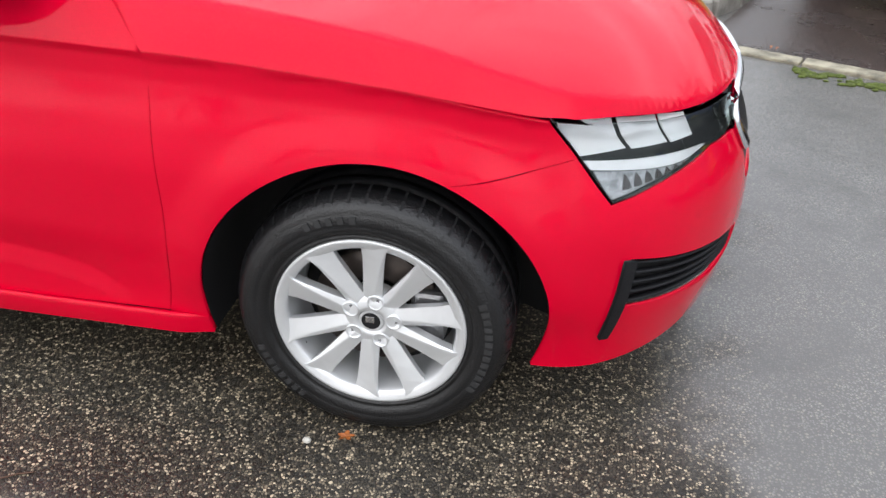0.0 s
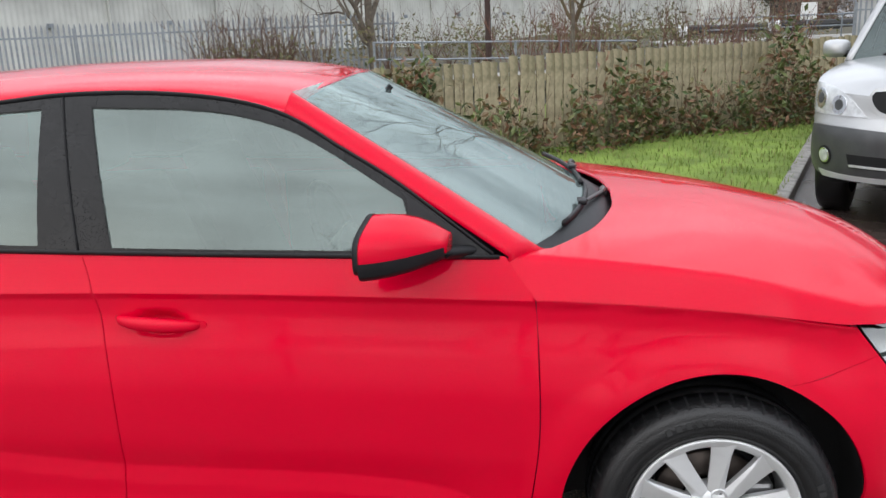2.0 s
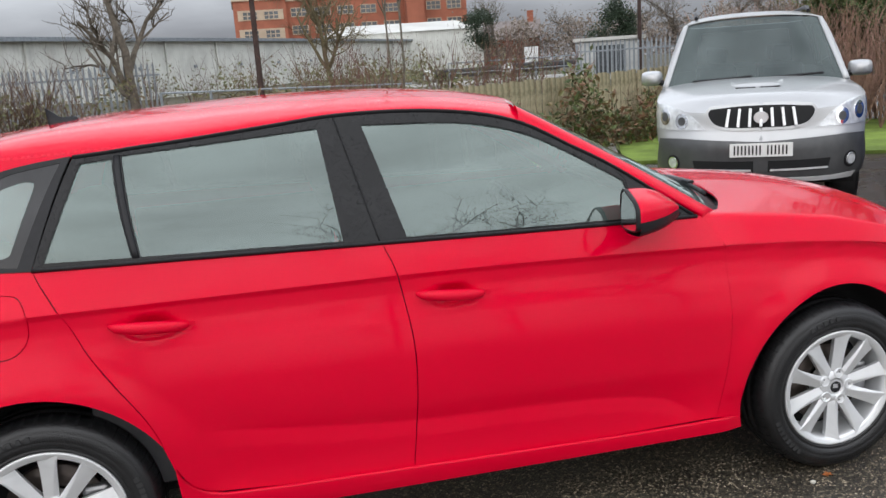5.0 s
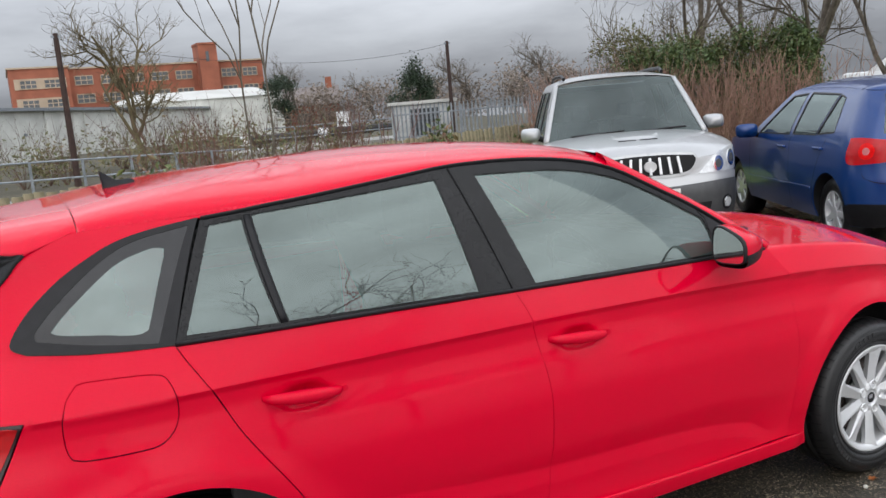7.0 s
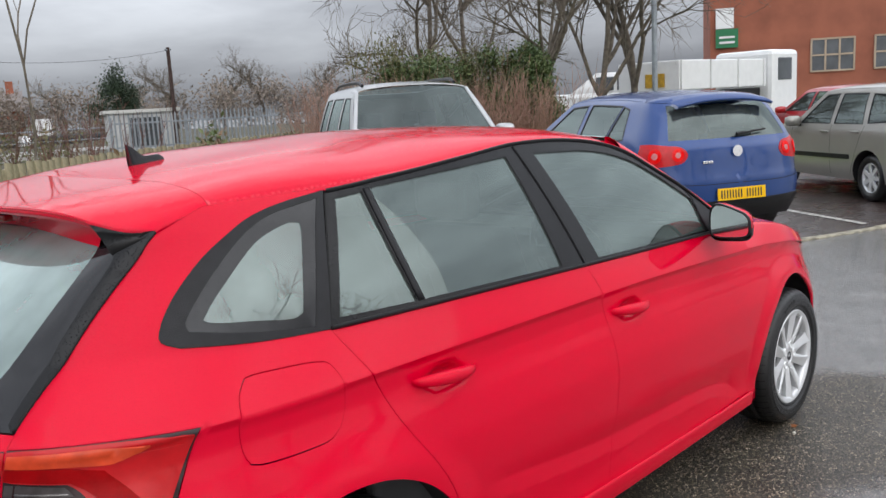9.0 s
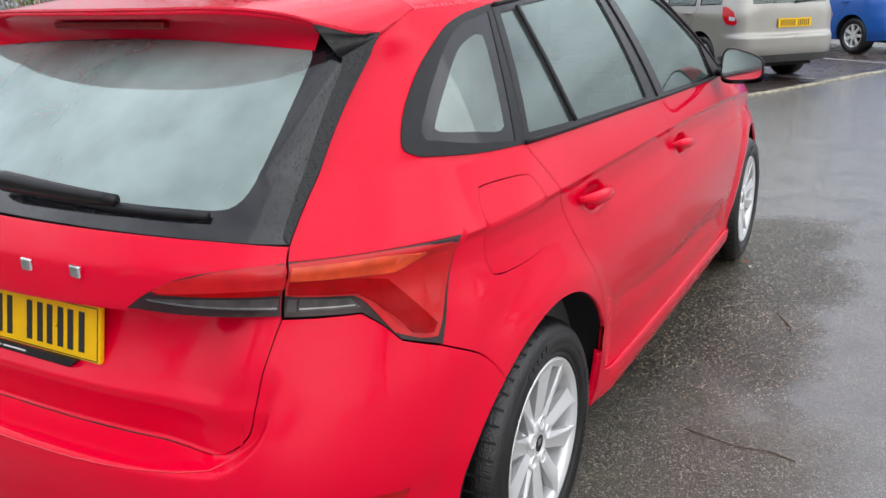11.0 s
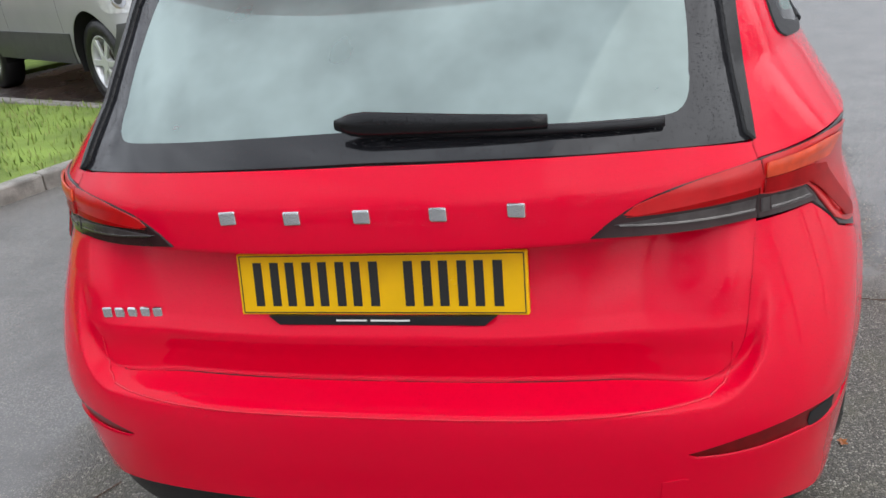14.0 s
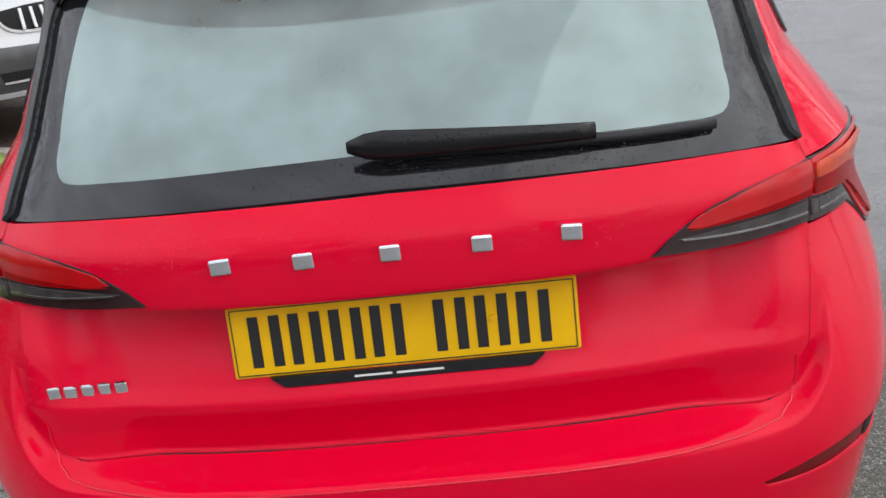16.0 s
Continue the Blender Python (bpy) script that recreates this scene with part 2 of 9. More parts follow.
def fill(poly, res, holes=(), rows=None):
    """Triangles over an outline, with an even net of points inside."""
    from mathutils.geometry import delaunay_2d_cdt
    lo, hi = poly.min(0), poly.max(0)
    gx, gy = np.meshgrid(np.arange(lo[0] + res / 2, hi[0], res), np.arange(lo[1] + res / 2, hi[1], res))
    g = np.stack((gx.ravel(), gy.ravel()), 1)
    g = g[inside(poly, g)]
    loops = [poly, *holes]
    for h in holes:
        g = g[~inside(h, g)]
    edge = np.vstack(loops)
    if rows is not None:
        rows = rows[inside(poly, rows)]
        rows = rows[np.linalg.norm(rows[:, None] - edge[None], axis=2).min(1) > 0.004] if len(rows) else rows
        if len(rows) and len(g):
            g = g[np.array([np.abs(rows - q).max(1).min() > res * 0.5 for q in g])]
    if len(g):
        far = np.ones(len(g), bool)
        for k in range(0, len(g), 2000):
            d = np.linalg.norm(g[k:k + 2000, None] - edge[None], axis=2).min(1)
            far[k:k + 2000] = d > res * 0.45
        g = g[far]
    if rows is not None and len(rows):
        g = np.vstack((g, rows))
    pts = np.vstack((edge, g)) if len(g) else edge
    edges, start = [], 0
    for lp in loops:
        k = len(lp)
        edges += [(start + i, start + (i + 1) % k) for i in range(k)]
        start += k
    v, _, f, _, _, _ = delaunay_2d_cdt([Vector((float(a), float(b))) for a, b in pts], edges, [], 0, 1e-7)
    v = np.array([tuple(a) for a in v])
    f = np.array(f)
    c = v[f].mean(1)
    ok = inside(poly, c)
    for h in holes:
        ok &= ~inside(h, c)
    e1, e2 = v[f[:, 1]] - v[f[:, 0]], v[f[:, 2]] - v[f[:, 0]]
    area = e1[:, 0] * e2[:, 1] - e1[:, 1] * e2[:, 0]
    ok &= np.abs(area) > 1e-10
    f = f[ok]
    area = area[ok]
    f[area < 0] = f[area < 0][:, ::-1]
    return v, f


def lay(surf, uv, off=0.0, sign=1.0):
    """Places and outward normals of a surface at its own coordinates."""
    e = 0.002
    u, v = uv[:, 0], uv[:, 1]
    p = np.stack(np.broadcast_arrays(*surf(u, v)), -1)
    du = np.stack(np.broadcast_arrays(*surf(u + e, v)), -1) - np.stack(np.broadcast_arrays(*surf(u - e, v)), -1)
    dv = np.stack(np.broadcast_arrays(*surf(u, v + e)), -1) - np.stack(np.broadcast_arrays(*surf(u, v - e)), -1)
    nrm = np.cross(du, dv) * sign
    nrm /= np.linalg.norm(nrm, axis=1)[:, None] + 1e-12
    return p + nrm * off, nrm


def sheet(name, poly, surf, mat, parent=None, label="", res=0.03, off=0.0, depth=0.012, gap=0.0, holes=(), both=False, flip=False, sign=1.0, mid=None, rows=None):
    """A panel trimmed out of a surface, with its edge turned in. both: across the middle of the car in one piece; flip: its twin on the far side."""
    on_mid = np.abs(poly[:, mid[0]] - mid[1]) < 1e-5 if mid else np.zeros(len(poly), bool)
    if gap:
        poly = inset(poly, gap)
        holes = [inset(h, -gap) for h in holes]
        if mid:
            poly[on_mid, mid[0]] = mid[1]
    holes = [h[::-1] for h in holes]
    uv, f = fill(poly, res, holes, rows)
    p, nrm = lay(surf, uv, off, sign)
    if mid:
        near, way = uv.copy(), np.sign(poly[:, mid[0]].mean() - mid[1])
        near[:, mid[0]] = np.where(np.abs(uv[:, mid[0]] - mid[1]) < 0.010, mid[1] + way * 0.010, uv[:, mid[0]])
        nrm = lay(surf, near, 0.0, sign)[1]
        k = np.nonzero(on_mid)[0]
        p[k, 1], nrm[k, 1] = 0, 0
        nrm[k] /= np.linalg.norm(nrm[k], axis=1)[:, None]
    verts, norms, faces = [p], [nrm], [f]
    start, base = len(p), 0
    for lp in [poly, *holes]:
        k = len(lp)
        idx = np.arange(base, base + k)
        base += k
        a = p[idx]
        t = np.roll(a, -1, 0) - np.roll(a, 1, 0)
        side = np.cross(t, nrm[idx])
        side /= np.linalg.norm(side, axis=1)[:, None] + 1e-12
        verts.append(a - nrm[idx] * depth)
        norms.append(side)
        j, nx = np.arange(k), (np.arange(k) + 1) % k
        if lp is poly and mid:
            free = ~(on_mid[j] & on_mid[nx])
            j, nx = j[free], nx[free]
        faces.append(np.stack((idx[j], start + j, idx[nx]), 1)[:, ::1])
        faces.append(np.stack((idx[nx], start + j, start + nx), 1))
        start += k
    v, nn, ff = np.vstack(verts), np.vstack(norms), np.vstack(faces)
    if sign < 0:
        ff = ff[:, ::-1]
    mir = np.array([1, -1, 1])
    if both:
        n0 = len(v)
        v, nn, ff = np.vstack((v, v * mir)), np.vstack((nn, nn * mir)), np.vstack((ff, ff[:, ::-1] + n0))
    elif flip:
        v, nn, ff = v * mir, nn * mir, ff[:, ::-1]
    return link_mesh(name, v, ff, mat, parent, label, True, nn)


def loft(name, rows, mat, parent=None, label="", closed=False, both=False, flip=False, caps=False):
    """A skin over rows of points of equal number."""
    rows = np.array(rows, float)
    r, c, _ = rows.shape
    v = rows.reshape(-1, 3)
    f = []
    for i in range(r - 1):
        for j in range(c if closed else c - 1):
            k = (j + 1) % c
            f.append((i * c + j, i * c + k, (i + 1) * c + k, (i + 1) * c + j))
    if caps:
        f.append(tuple(range(c))[::-1])
        f.append(tuple(range((r - 1) * c, r * c)))
    mir = np.array([1, -1, 1])
    if flip:
        v, f = v * mir, [q[::-1] for q in f]
    if both:
        n0 = len(v)
        f = f + [tuple(i + n0 for i in q[::-1]) for q in f]
        v = np.vstack((v, v * mir))
    return link_mesh(name, v, f, mat, parent, label)


def box(bm, x0, y0, z0, x1, y1, z1, bevel=0.0):
    g = bmesh.ops.create_cube(bm, size=1, matrix=Matrix.LocRotScale(((x0 + x1) / 2, (y0 + y1) / 2, (z0 + z1) / 2), None, (abs(x1 - x0), abs(y1 - y0), abs(z1 - z0))))
    if bevel:
        es = list({e for v in g["verts"] for e in v.link_edges})
        bmesh.ops.bevel(bm, geom=es, offset=bevel, segments=2, profile=0.5, affect="EDGES")
    return bm


def rod(bm, a, b, r0, r1=None, n=8):
    """A straight tapered bar from a to b."""
    a, b = Vector(a), Vector(b)
    d = b - a
    m = Matrix.Translation((a + b) / 2) @ d.to_track_quat("Z", "Y").to_matrix().to_4x4()
    bmesh.ops.create_cone(bm, cap_ends=True, segments=n, radius1=r0, radius2=r0 if r1 is None else r1, depth=d.length, matrix=m)
    return bm


def ball(bm, c, r, seg=12, squash=(1, 1, 1)):
    bmesh.ops.create_uvsphere(bm, u_segments=seg, v_segments=max(6, seg // 2), radius=r, matrix=Matrix.LocRotScale(c, None, squash))
    return bm


# ---- body shape: plan and profile curves of the hatchback, in metres from its front axle ----
def spline(xs, ys):
    """A smooth curve through a few knots (monotone cubic), straight beyond them."""
    xs, ys = np.array(xs, float), np.array(ys, float)
    h, d = np.diff(xs), np.diff(ys) / np.diff(xs)
    m = np.concatenate(([d[0]], np.where(d[1:] * d[:-1] > 0, 2 * d[1:] * d[:-1] / (d[1:] + d[:-1] + 1e-12), 0), [d[-1]]))

    def at(x):
        x = np.asarray(x, float)
        i = np.clip(np.searchsorted(xs, x) - 1, 0, len(h) - 1)
        t = (x - xs[i]) / h[i]
        y = (ys[i] * (1 + 2 * t) * (1 - t) ** 2 + h[i] * m[i] * t * (1 - t) ** 2 + ys[i + 1] * t * t * (3 - 2 * t)
             + h[i] * m[i + 1] * t * t * (t - 1))
        return np.where(x < xs[0], ys[0] + m[0] * (x - xs[0]), np.where(x > xs[-1], ys[-1] + m[-1] * (x - xs[-1]), y))
    return at


def smooth(a, b, x):
    t = np.clip((np.asarray(x, float) - a) / (b - a), 0, 1)
    return t * t * (3 - 2 * t)


FRONT, REAR = 0.0, -2.3          # where the plan starts to round towards nose and tail
crease_z = spline([-3.5, -2.94, -1.6, -0.45, 0.0, 0.355, 0.8], [0.925, 0.932, 0.926, 0.888, 0.848, 0.787, 0.70])
crease_y = spline([-3.5, -2.6, -1.6, -0.45, 0.0, 0.36, 0.8], [0.83, 0.845, 0.85, 0.836, 0.815, 0.785, 0.78])
belt_z = spline([-3.3, -2.6, -1.6, -0.5, 0.2], [1.085, 1.043, 1.022, 0.985, 0.95])
below = spline([-0.80, -0.70, -0.66, -0.625, -0.575, -0.50, -0.40, -0.25, -0.15, -0.09, -0.05, -0.02, 0],
               [-0.045, -0.012, 0.0, 0.004, 0.004, 0.010, 0.024, 0.032, 0.018, 0.000, -0.008, -0.008, 0])
fold_z = spline([-2.3, -2.09, -1.76, -1.53, -1.0, -0.81, -0.67, -0.59], [0.54, 0.515, 0.475, 0.452, 0.428, 0.408, 0.378, 0.332])
nose_x = spline([0.1, 0.2, 0.4, 0.55, 0.67, 0.80, 1.2], [0.76, 0.82, 0.86, 0.85, 0.80, 0.735, 0.5])
tail_x = spline([0.15, 0.58, 0.609, 0.65, 0.695, 0.72, 0.80, 0.846, 0.858, 0.93, 0.97, 1.10, 1.27, 1.40],
                [-3.42, -3.408, -3.408, -3.414, -3.424, -3.404, -3.364, -3.352, -3.426, -3.418, -3.395, -3.25, -3.02, -2.80])
tail_out = spline([0.15, 0.28, 0.40, 0.55, 0.60, 0.70, 0.80, 0.858, 0.93, 0.97, 1.10, 1.27, 1.40],
                  [-3.41, -3.455, -3.490, -3.503, -3.498, -3.474, -3.446, -3.430, -3.418, -3.395, -3.25, -3.02, -2.80])


def plan_table(n, m, length, width):
    """A rounded end of the plan, by the way along it: shares of its length and width."""
    a = np.linspace(0, 1, 4001) ** 2
    xi = np.concatenate((1 - a[::-1], ))
    eta = (1 - np.minimum(xi, 1) ** n) ** (1 / m)
    s = np.concatenate(([0], np.cumsum(np.hypot(np.diff(xi * length), np.diff(eta * width)))))
    return s, xi, eta


NOSE, TAIL = plan_table(3.6, 2.0, 0.85, 0.86), plan_table(4.5, 2.5, 1.13, 0.85)


def side_y(x, z):
    """Half the width of the straight-sided body at a place along it and a height."""
    c, b = crease_z(x), belt_z(x)
    v = z - c
    low = crease_y(x) + below(np.minimum(v, 0))
    arch = 0
    for hub in (0.0, -2.64):
        r = np.hypot(x - hub, z - 0.315)
        arch = arch + 0.016 * (1 - smooth(0.40, 0.50, r))
    low = low + arch * smooth(0.0, -0.10, v) * smooth(0.25, 0.40, z)
    for hx, hz in ((-1.395, 0.842), (-2.290, 0.858)):      # finger cups behind the door handles
        low = low - 0.024 * (1 - smooth(0.25, 1.0, np.hypot((x - hx) / 0.088, (z - hz) / 0.040)))
    fold = z - fold_z(x)                                     # soft fold low down on the doors
    low = low - 0.009 * smooth(-0.52, -0.66, x) * smooth(-2.26, -2.05, x) * np.where(fold > 0, np.clip(1 - fold / 0.13, 0, 1) ** 2, np.clip(1 + fold / 0.055, 0, 1))
    lean = 0.40 + 0.36 * smooth(-2.2, -3.1, x)
    shoulder = crease_y(x) - lean * np.clip(v, 0, None) - 0.3 * np.clip(v, 0, None) ** 2
    k = b - c
    rim = crease_y(x) - lean * k - 0.3 * k * k
    g = np.clip(z - b, 0, None)
    glass = rim - 0.40 * g - 0.36 * g * g
    return np.where(v < 0, low, np.where(z < b, shoulder, glass))


GATE_R, GATE_LIP = 0.085, 0.022


def gate_side(z):
    return -3.352 - 0.62 * np.clip(0.852 - z, 0, 0.3)


def gate_depth(u, z):
    """How far the tailgate's hollow has opened: 0 on the bumper, 1 on the gate, with a narrow wall between them and round lower corners."""
    d1, d2 = gate_side(z) - u, z - 0.588
    a, b = np.clip(0.09 - (d1 + 0.045), 0, None), np.clip(0.09 - d2, 0, None)
    step = smooth(0.0, 0.026, 0.09 - np.hypot(a, b))
    share = 0.5 * (1 - smooth(0.64, 0.78, z))
    return step * (share + (1 - share) * smooth(0.0, 0.20, d1))


def belt_out(u, z):
    """The skin without the hollow of the tailgate."""
    return belt(u, z, 0.0)


tail_square = spline([0.90, 0.96, 1.00, 1.085, 1.19, 1.25, 1.305, 1.36, 1.45], [0.0, 0.0, 0.05, 0.25, 0.50, 0.69, 0.92, 1.0, 1.0])


def tail_share(xi, eta, z):
    """The half width of the rounded tail as a share of the straight side: fuller corners low down, nearly square ones beside the rear window."""
    full = eta + (0.10 + 0.38 * smooth(0.86, 0.52, z)) * eta * (1 - eta)
    square = (1 - np.clip(xi, 0, 1) ** 28) ** 0.25
    return full + np.clip(tail_square(z), 0, 1) * (square - full)


def belt(u, z, hollow=1.0):
    """The skin from the middle of the tail round the side to the middle of the nose. Between the rounded ends u is x."""
    u, z = np.asarray(u, float), np.asarray(z, float)
    sf, sr = u - FRONT, REAR - u
    xf, ef = np.interp(sf, NOSE[0], NOSE[1]), np.interp(sf, NOSE[0], NOSE[2])
    xr, er = np.interp(sr, TAIL[0], TAIL[1]), np.interp(sr, TAIL[0], TAIL[2])
    x = np.where(sf > 0, FRONT + xf * (nose_x(z) - FRONT), np.where(sr > 0, REAR + xr * (tail_out(z) + hollow * gate_depth(u, z) * (tail_x(z) - tail_out(z)) - REAR), u))
    eta = np.where(sf > 0, ef, np.where(sr > 0, tail_share(xr, er, z), 1))
    return x, -side_y(x, z) * eta, z


def sill_skin(u, z):
    """The skin pushed out into the sill's ledge, which dies away at both wheel arches."""
    x, y, z = belt(u, z)
    return x, y - 0.017 * smooth(-2.285, -2.10, x) * smooth(-0.37, -0.46, x), z


def belt_u(x, z):
    """The way along the skin at a given x and height."""
    if x > FRONT:
        return float(FRONT + np.interp((x - FRONT) / (float(nose_x(z)) - FRONT), NOSE[1], NOSE[0]))
    if x < REAR:
        return float(REAR - np.interp((x - REAR) / (float(tail_x(z)) - REAR), TAIL[1], TAIL[0]))
    return x


U_NOSE, U_TAIL = FRONT + NOSE[0][-1], REAR - TAIL[0][-1]
# ---- end of body shape ----


# ---- the red hatchback ----
car = empty("parked_hatchback", "glossy red five-door hatchback, wet with rain, parked on wet asphalt", "car", pose(0, 0, 0))

roof_edge_z = spline([-3.10, -2.78, -2.455, -2.19, -1.89, -1.68, -1.44, -1.23, -1.07], [1.240, 1.350, 1.358, 1.369, 1.393, 1.408, 1.404, 1.382, 1.342])
roof_mid_z = spline([-3.15, -2.95, -2.6, -2.2, -1.8, -1.5, -1.2, -0.95], [1.345, 1.372, 1.425, 1.457, 1.470, 1.464, 1.440, 1.395])
hood_mid_z = spline([-0.6, -0.2, 0.15, 0.4, 0.573, 0.70, 0.786], [1.02, 1.0, 0.976, 0.930, 0.873, 0.795, 0.715])
facet = spline([-0.6, 0.0, 0.40, 0.60, 0.8], [0.102, 0.075, 0.036, 0.018, 0.006])


def edge_at(x, z):
    """The half width of the skin for a given x, with the rounding of nose and tail."""
    xi = np.where(x > FRONT, (x - FRONT) / (nose_x(z) - FRONT), np.where(x < REAR, (x - REAR) / (tail_x(z) - REAR), 0))
    xi = np.clip(xi, 0, 1)
    eta = np.where(x > FRONT, (1 - xi ** 3.6) ** 0.5, tail_share(xi, (1 - xi ** 4.5) ** 0.4, z))
    return side_y(x, z) * eta


def roof(x, y):
    ze = roof_edge_z(x)
    ye = np.maximum(edge_at(x, ze), 0.3)
    r = np.clip(np.abs(y) / (ye - 0.005), 0, 1)
    n = 2.3 + 2.6 * smooth(-2.15, -2.72, x)
    return x, y, ze + (roof_mid_z(x) - ze) * (1 - r ** n) ** 0.62


hood_front = spline([0.30, 0.36, 0.475, 0.60, 0.70, 0.80], [0.793, 0.786, 0.779, 0.757, 0.734, 0.70])


def hood_z(x):
    x = np.asarray(x, float)
    return np.where(x < 0.36, crease_z(x), hood_front(x))


def hood_y(x):
    x = np.asarray(x, float)
    return np.where(x < 0.0, crease_y(x), np.maximum(edge_at(np.clip(x, 0, 0.9), hood_z(x)), 0.04))


def hood(x, y):
    zc, ye, h = hood_z(x), hood_y(x), facet(x)
    d = np.clip(ye - np.abs(y), 0, None)
    t = 1.5 * d / h
    side = h * t / (1 + t ** 14) ** (1 / 14)
    r = np.clip(np.abs(y) / ye, 0, 1)
    return x, y, zc + side + (np.maximum(hood_mid_z(x), zc + h) - zc - h) * (1 - r ** 2)


def screen(y, z):
    """The windscreen, by width and height."""
    k = (z - 0.975) / 0.425
    return -0.20 - 0.77 * k - 0.04 * k * k - (0.42 - 0.16 * k) * y * y, y, z


ARCH, HUB_F, HUB_R = 0.386, 0.0, -2.64


def arch(hub, a0, a1, r=ARCH, n=24):
    a = np.radians(np.linspace(a0, a1, n))
    return [(hub + r * math.cos(i), 0.315 + r * math.sin(i)) for i in a]


def crease_line(x0, x1, n=12):
    return [(x, float(crease_z(x))) for x in np.linspace(x0, x1, n)]


def tail_u(y, z):
    """The way along the skin at which it stands y from the middle of the tail."""
    us = np.linspace(U_TAIL, REAR, 3000)
    return float(np.interp(y, -belt(us, np.full(3000, z))[1], us))


def across(knots, step=0.02):
    """A smooth line over the tail, by half width and height."""
    return [(tail_u(y, z), z) for y, z in rounded(knots, step)]


def roof_edge(x0, x1, n=16):
    return [(belt_u(x, float(roof_edge_z(x))), float(roof_edge_z(x))) for x in np.linspace(x0, x1, n)]


DOOR_F = [(-0.515, 0.994), (-0.467, 0.926), (-0.443, 0.885), (-0.437, 0.74), (-0.437, 0.55), (-0.458, 0.37), (-0.476, 0.276)]
DOOR_B = [(-1.595, 1.020), (-1.565, 0.942), (-1.541, 0.81), (-1.529, 0.674), (-1.535, 0.482), (-1.556, 0.292)]
DOOR_R = [(-2.627, 1.046), (-2.540, 0.940), (-2.465, 0.802), (-2.365, 0.65), (-2.318, 0.56), (-2.285, 0.45), (-2.250, 0.375), (-2.205, 0.335), (-2.150, 0.318)]
front_door_line = outline(DOOR_F, [DOOR_F[-1], (-1.0, 0.279), DOOR_B[-1]], DOOR_B[::-1], [DOOR_B[0], (-1.3, 1.014), (-0.9, 0.998), DOOR_F[0]])
rear_door_line = outline(DOOR_B, [DOOR_B[-1], (-1.9, 0.302), DOOR_R[-1]], DOOR_R[::-1], [DOOR_R[0], (-2.2, 1.038), (-1.9, 1.031), DOOR_B[0]])
fender_line = outline(DOOR_F[2:], [DOOR_F[-1], arch(HUB_F, 187, 64)[0]], arch(HUB_F, 187, 64), [arch(HUB_F, 187, 64)[-1], (0.30, 0.678), (0.448, 0.706)],
                      [(0.448, 0.706), (0.398, 0.783)], crease_line(0.398, -0.443))
sill_line = outline([(-0.387, 0.270), (-0.9, 0.277), (-1.55, 0.294), (-1.9, 0.303), (-2.15, 0.312)], [(-2.15, 0.312), (-2.21, 0.331), (-2.257, 0.372), (-2.278, 0.42)],
                    [(-2.278, 0.42), (-2.272, 0.30), (-2.285, 0.238)], [(-2.285, 0.238), (-1.3, 0.230), (-0.377, 0.224)], [(-0.377, 0.224), (-0.387, 0.270)])
GLASS_CORNER = (tail_u(0.617, 0.968), 0.968)
shut_top = [(tail_u(y, z), z) for y, z in rounded([(0.617, 0.968), (0.604, 1.085), (0.597, 1.19), (0.600, 1.305)], 0.02)]
LAMP_B = [(-3.3415, 0.945), (-3.16, 0.943), (-2.974, 0.935)]
edge_q = roof_edge(-2.80, -2.50)
quarter_line = outline(DOOR_R[:6] + [(-2.278, 0.42)], [(-2.278, 0.42)] + arch(HUB_R, 17, 128), [arch(HUB_R, 17, 128)[-1], (-2.94, 0.690), (-3.050, 0.746)],
                       [(-3.050, 0.746), (-2.972, 0.936)], LAMP_B[::-1], [LAMP_B[0], GLASS_CORNER], shut_top,
                       [shut_top[-1], edge_q[0]], edge_q, [edge_q[-1], (-2.640, 1.342)], [(-2.640, 1.342), (-2.627, 1.046)])
FLAP = [(-2.885, 0.965), (-2.872, 0.992), (-2.845, 1.000), (-2.685, 0.992), (-2.64, 0.972), (-2.618, 0.92), (-2.624, 0.862), (-2.660, 0.824), (-2.72, 0.817), (-2.845, 0.822), (-2.878, 0.842), (-2.888, 0.90), (-2.885, 0.965)]
flap_line = outline(FLAP)

def crease_rows(x0, x1, step=0.012):
    """Rows of mesh points close along the shoulder crease and the low fold."""
    xs = np.arange(x0, x1, step)
    c, f_ = crease_z(xs), fold_z(xs)
    return np.vstack([np.stack((xs, c + d), 1) for d in (0.010, 0.0025, -0.0025, -0.010, -0.022)] + [np.stack((xs, f_ + d), 1) for d in (0.008, 0.0, -0.008)])


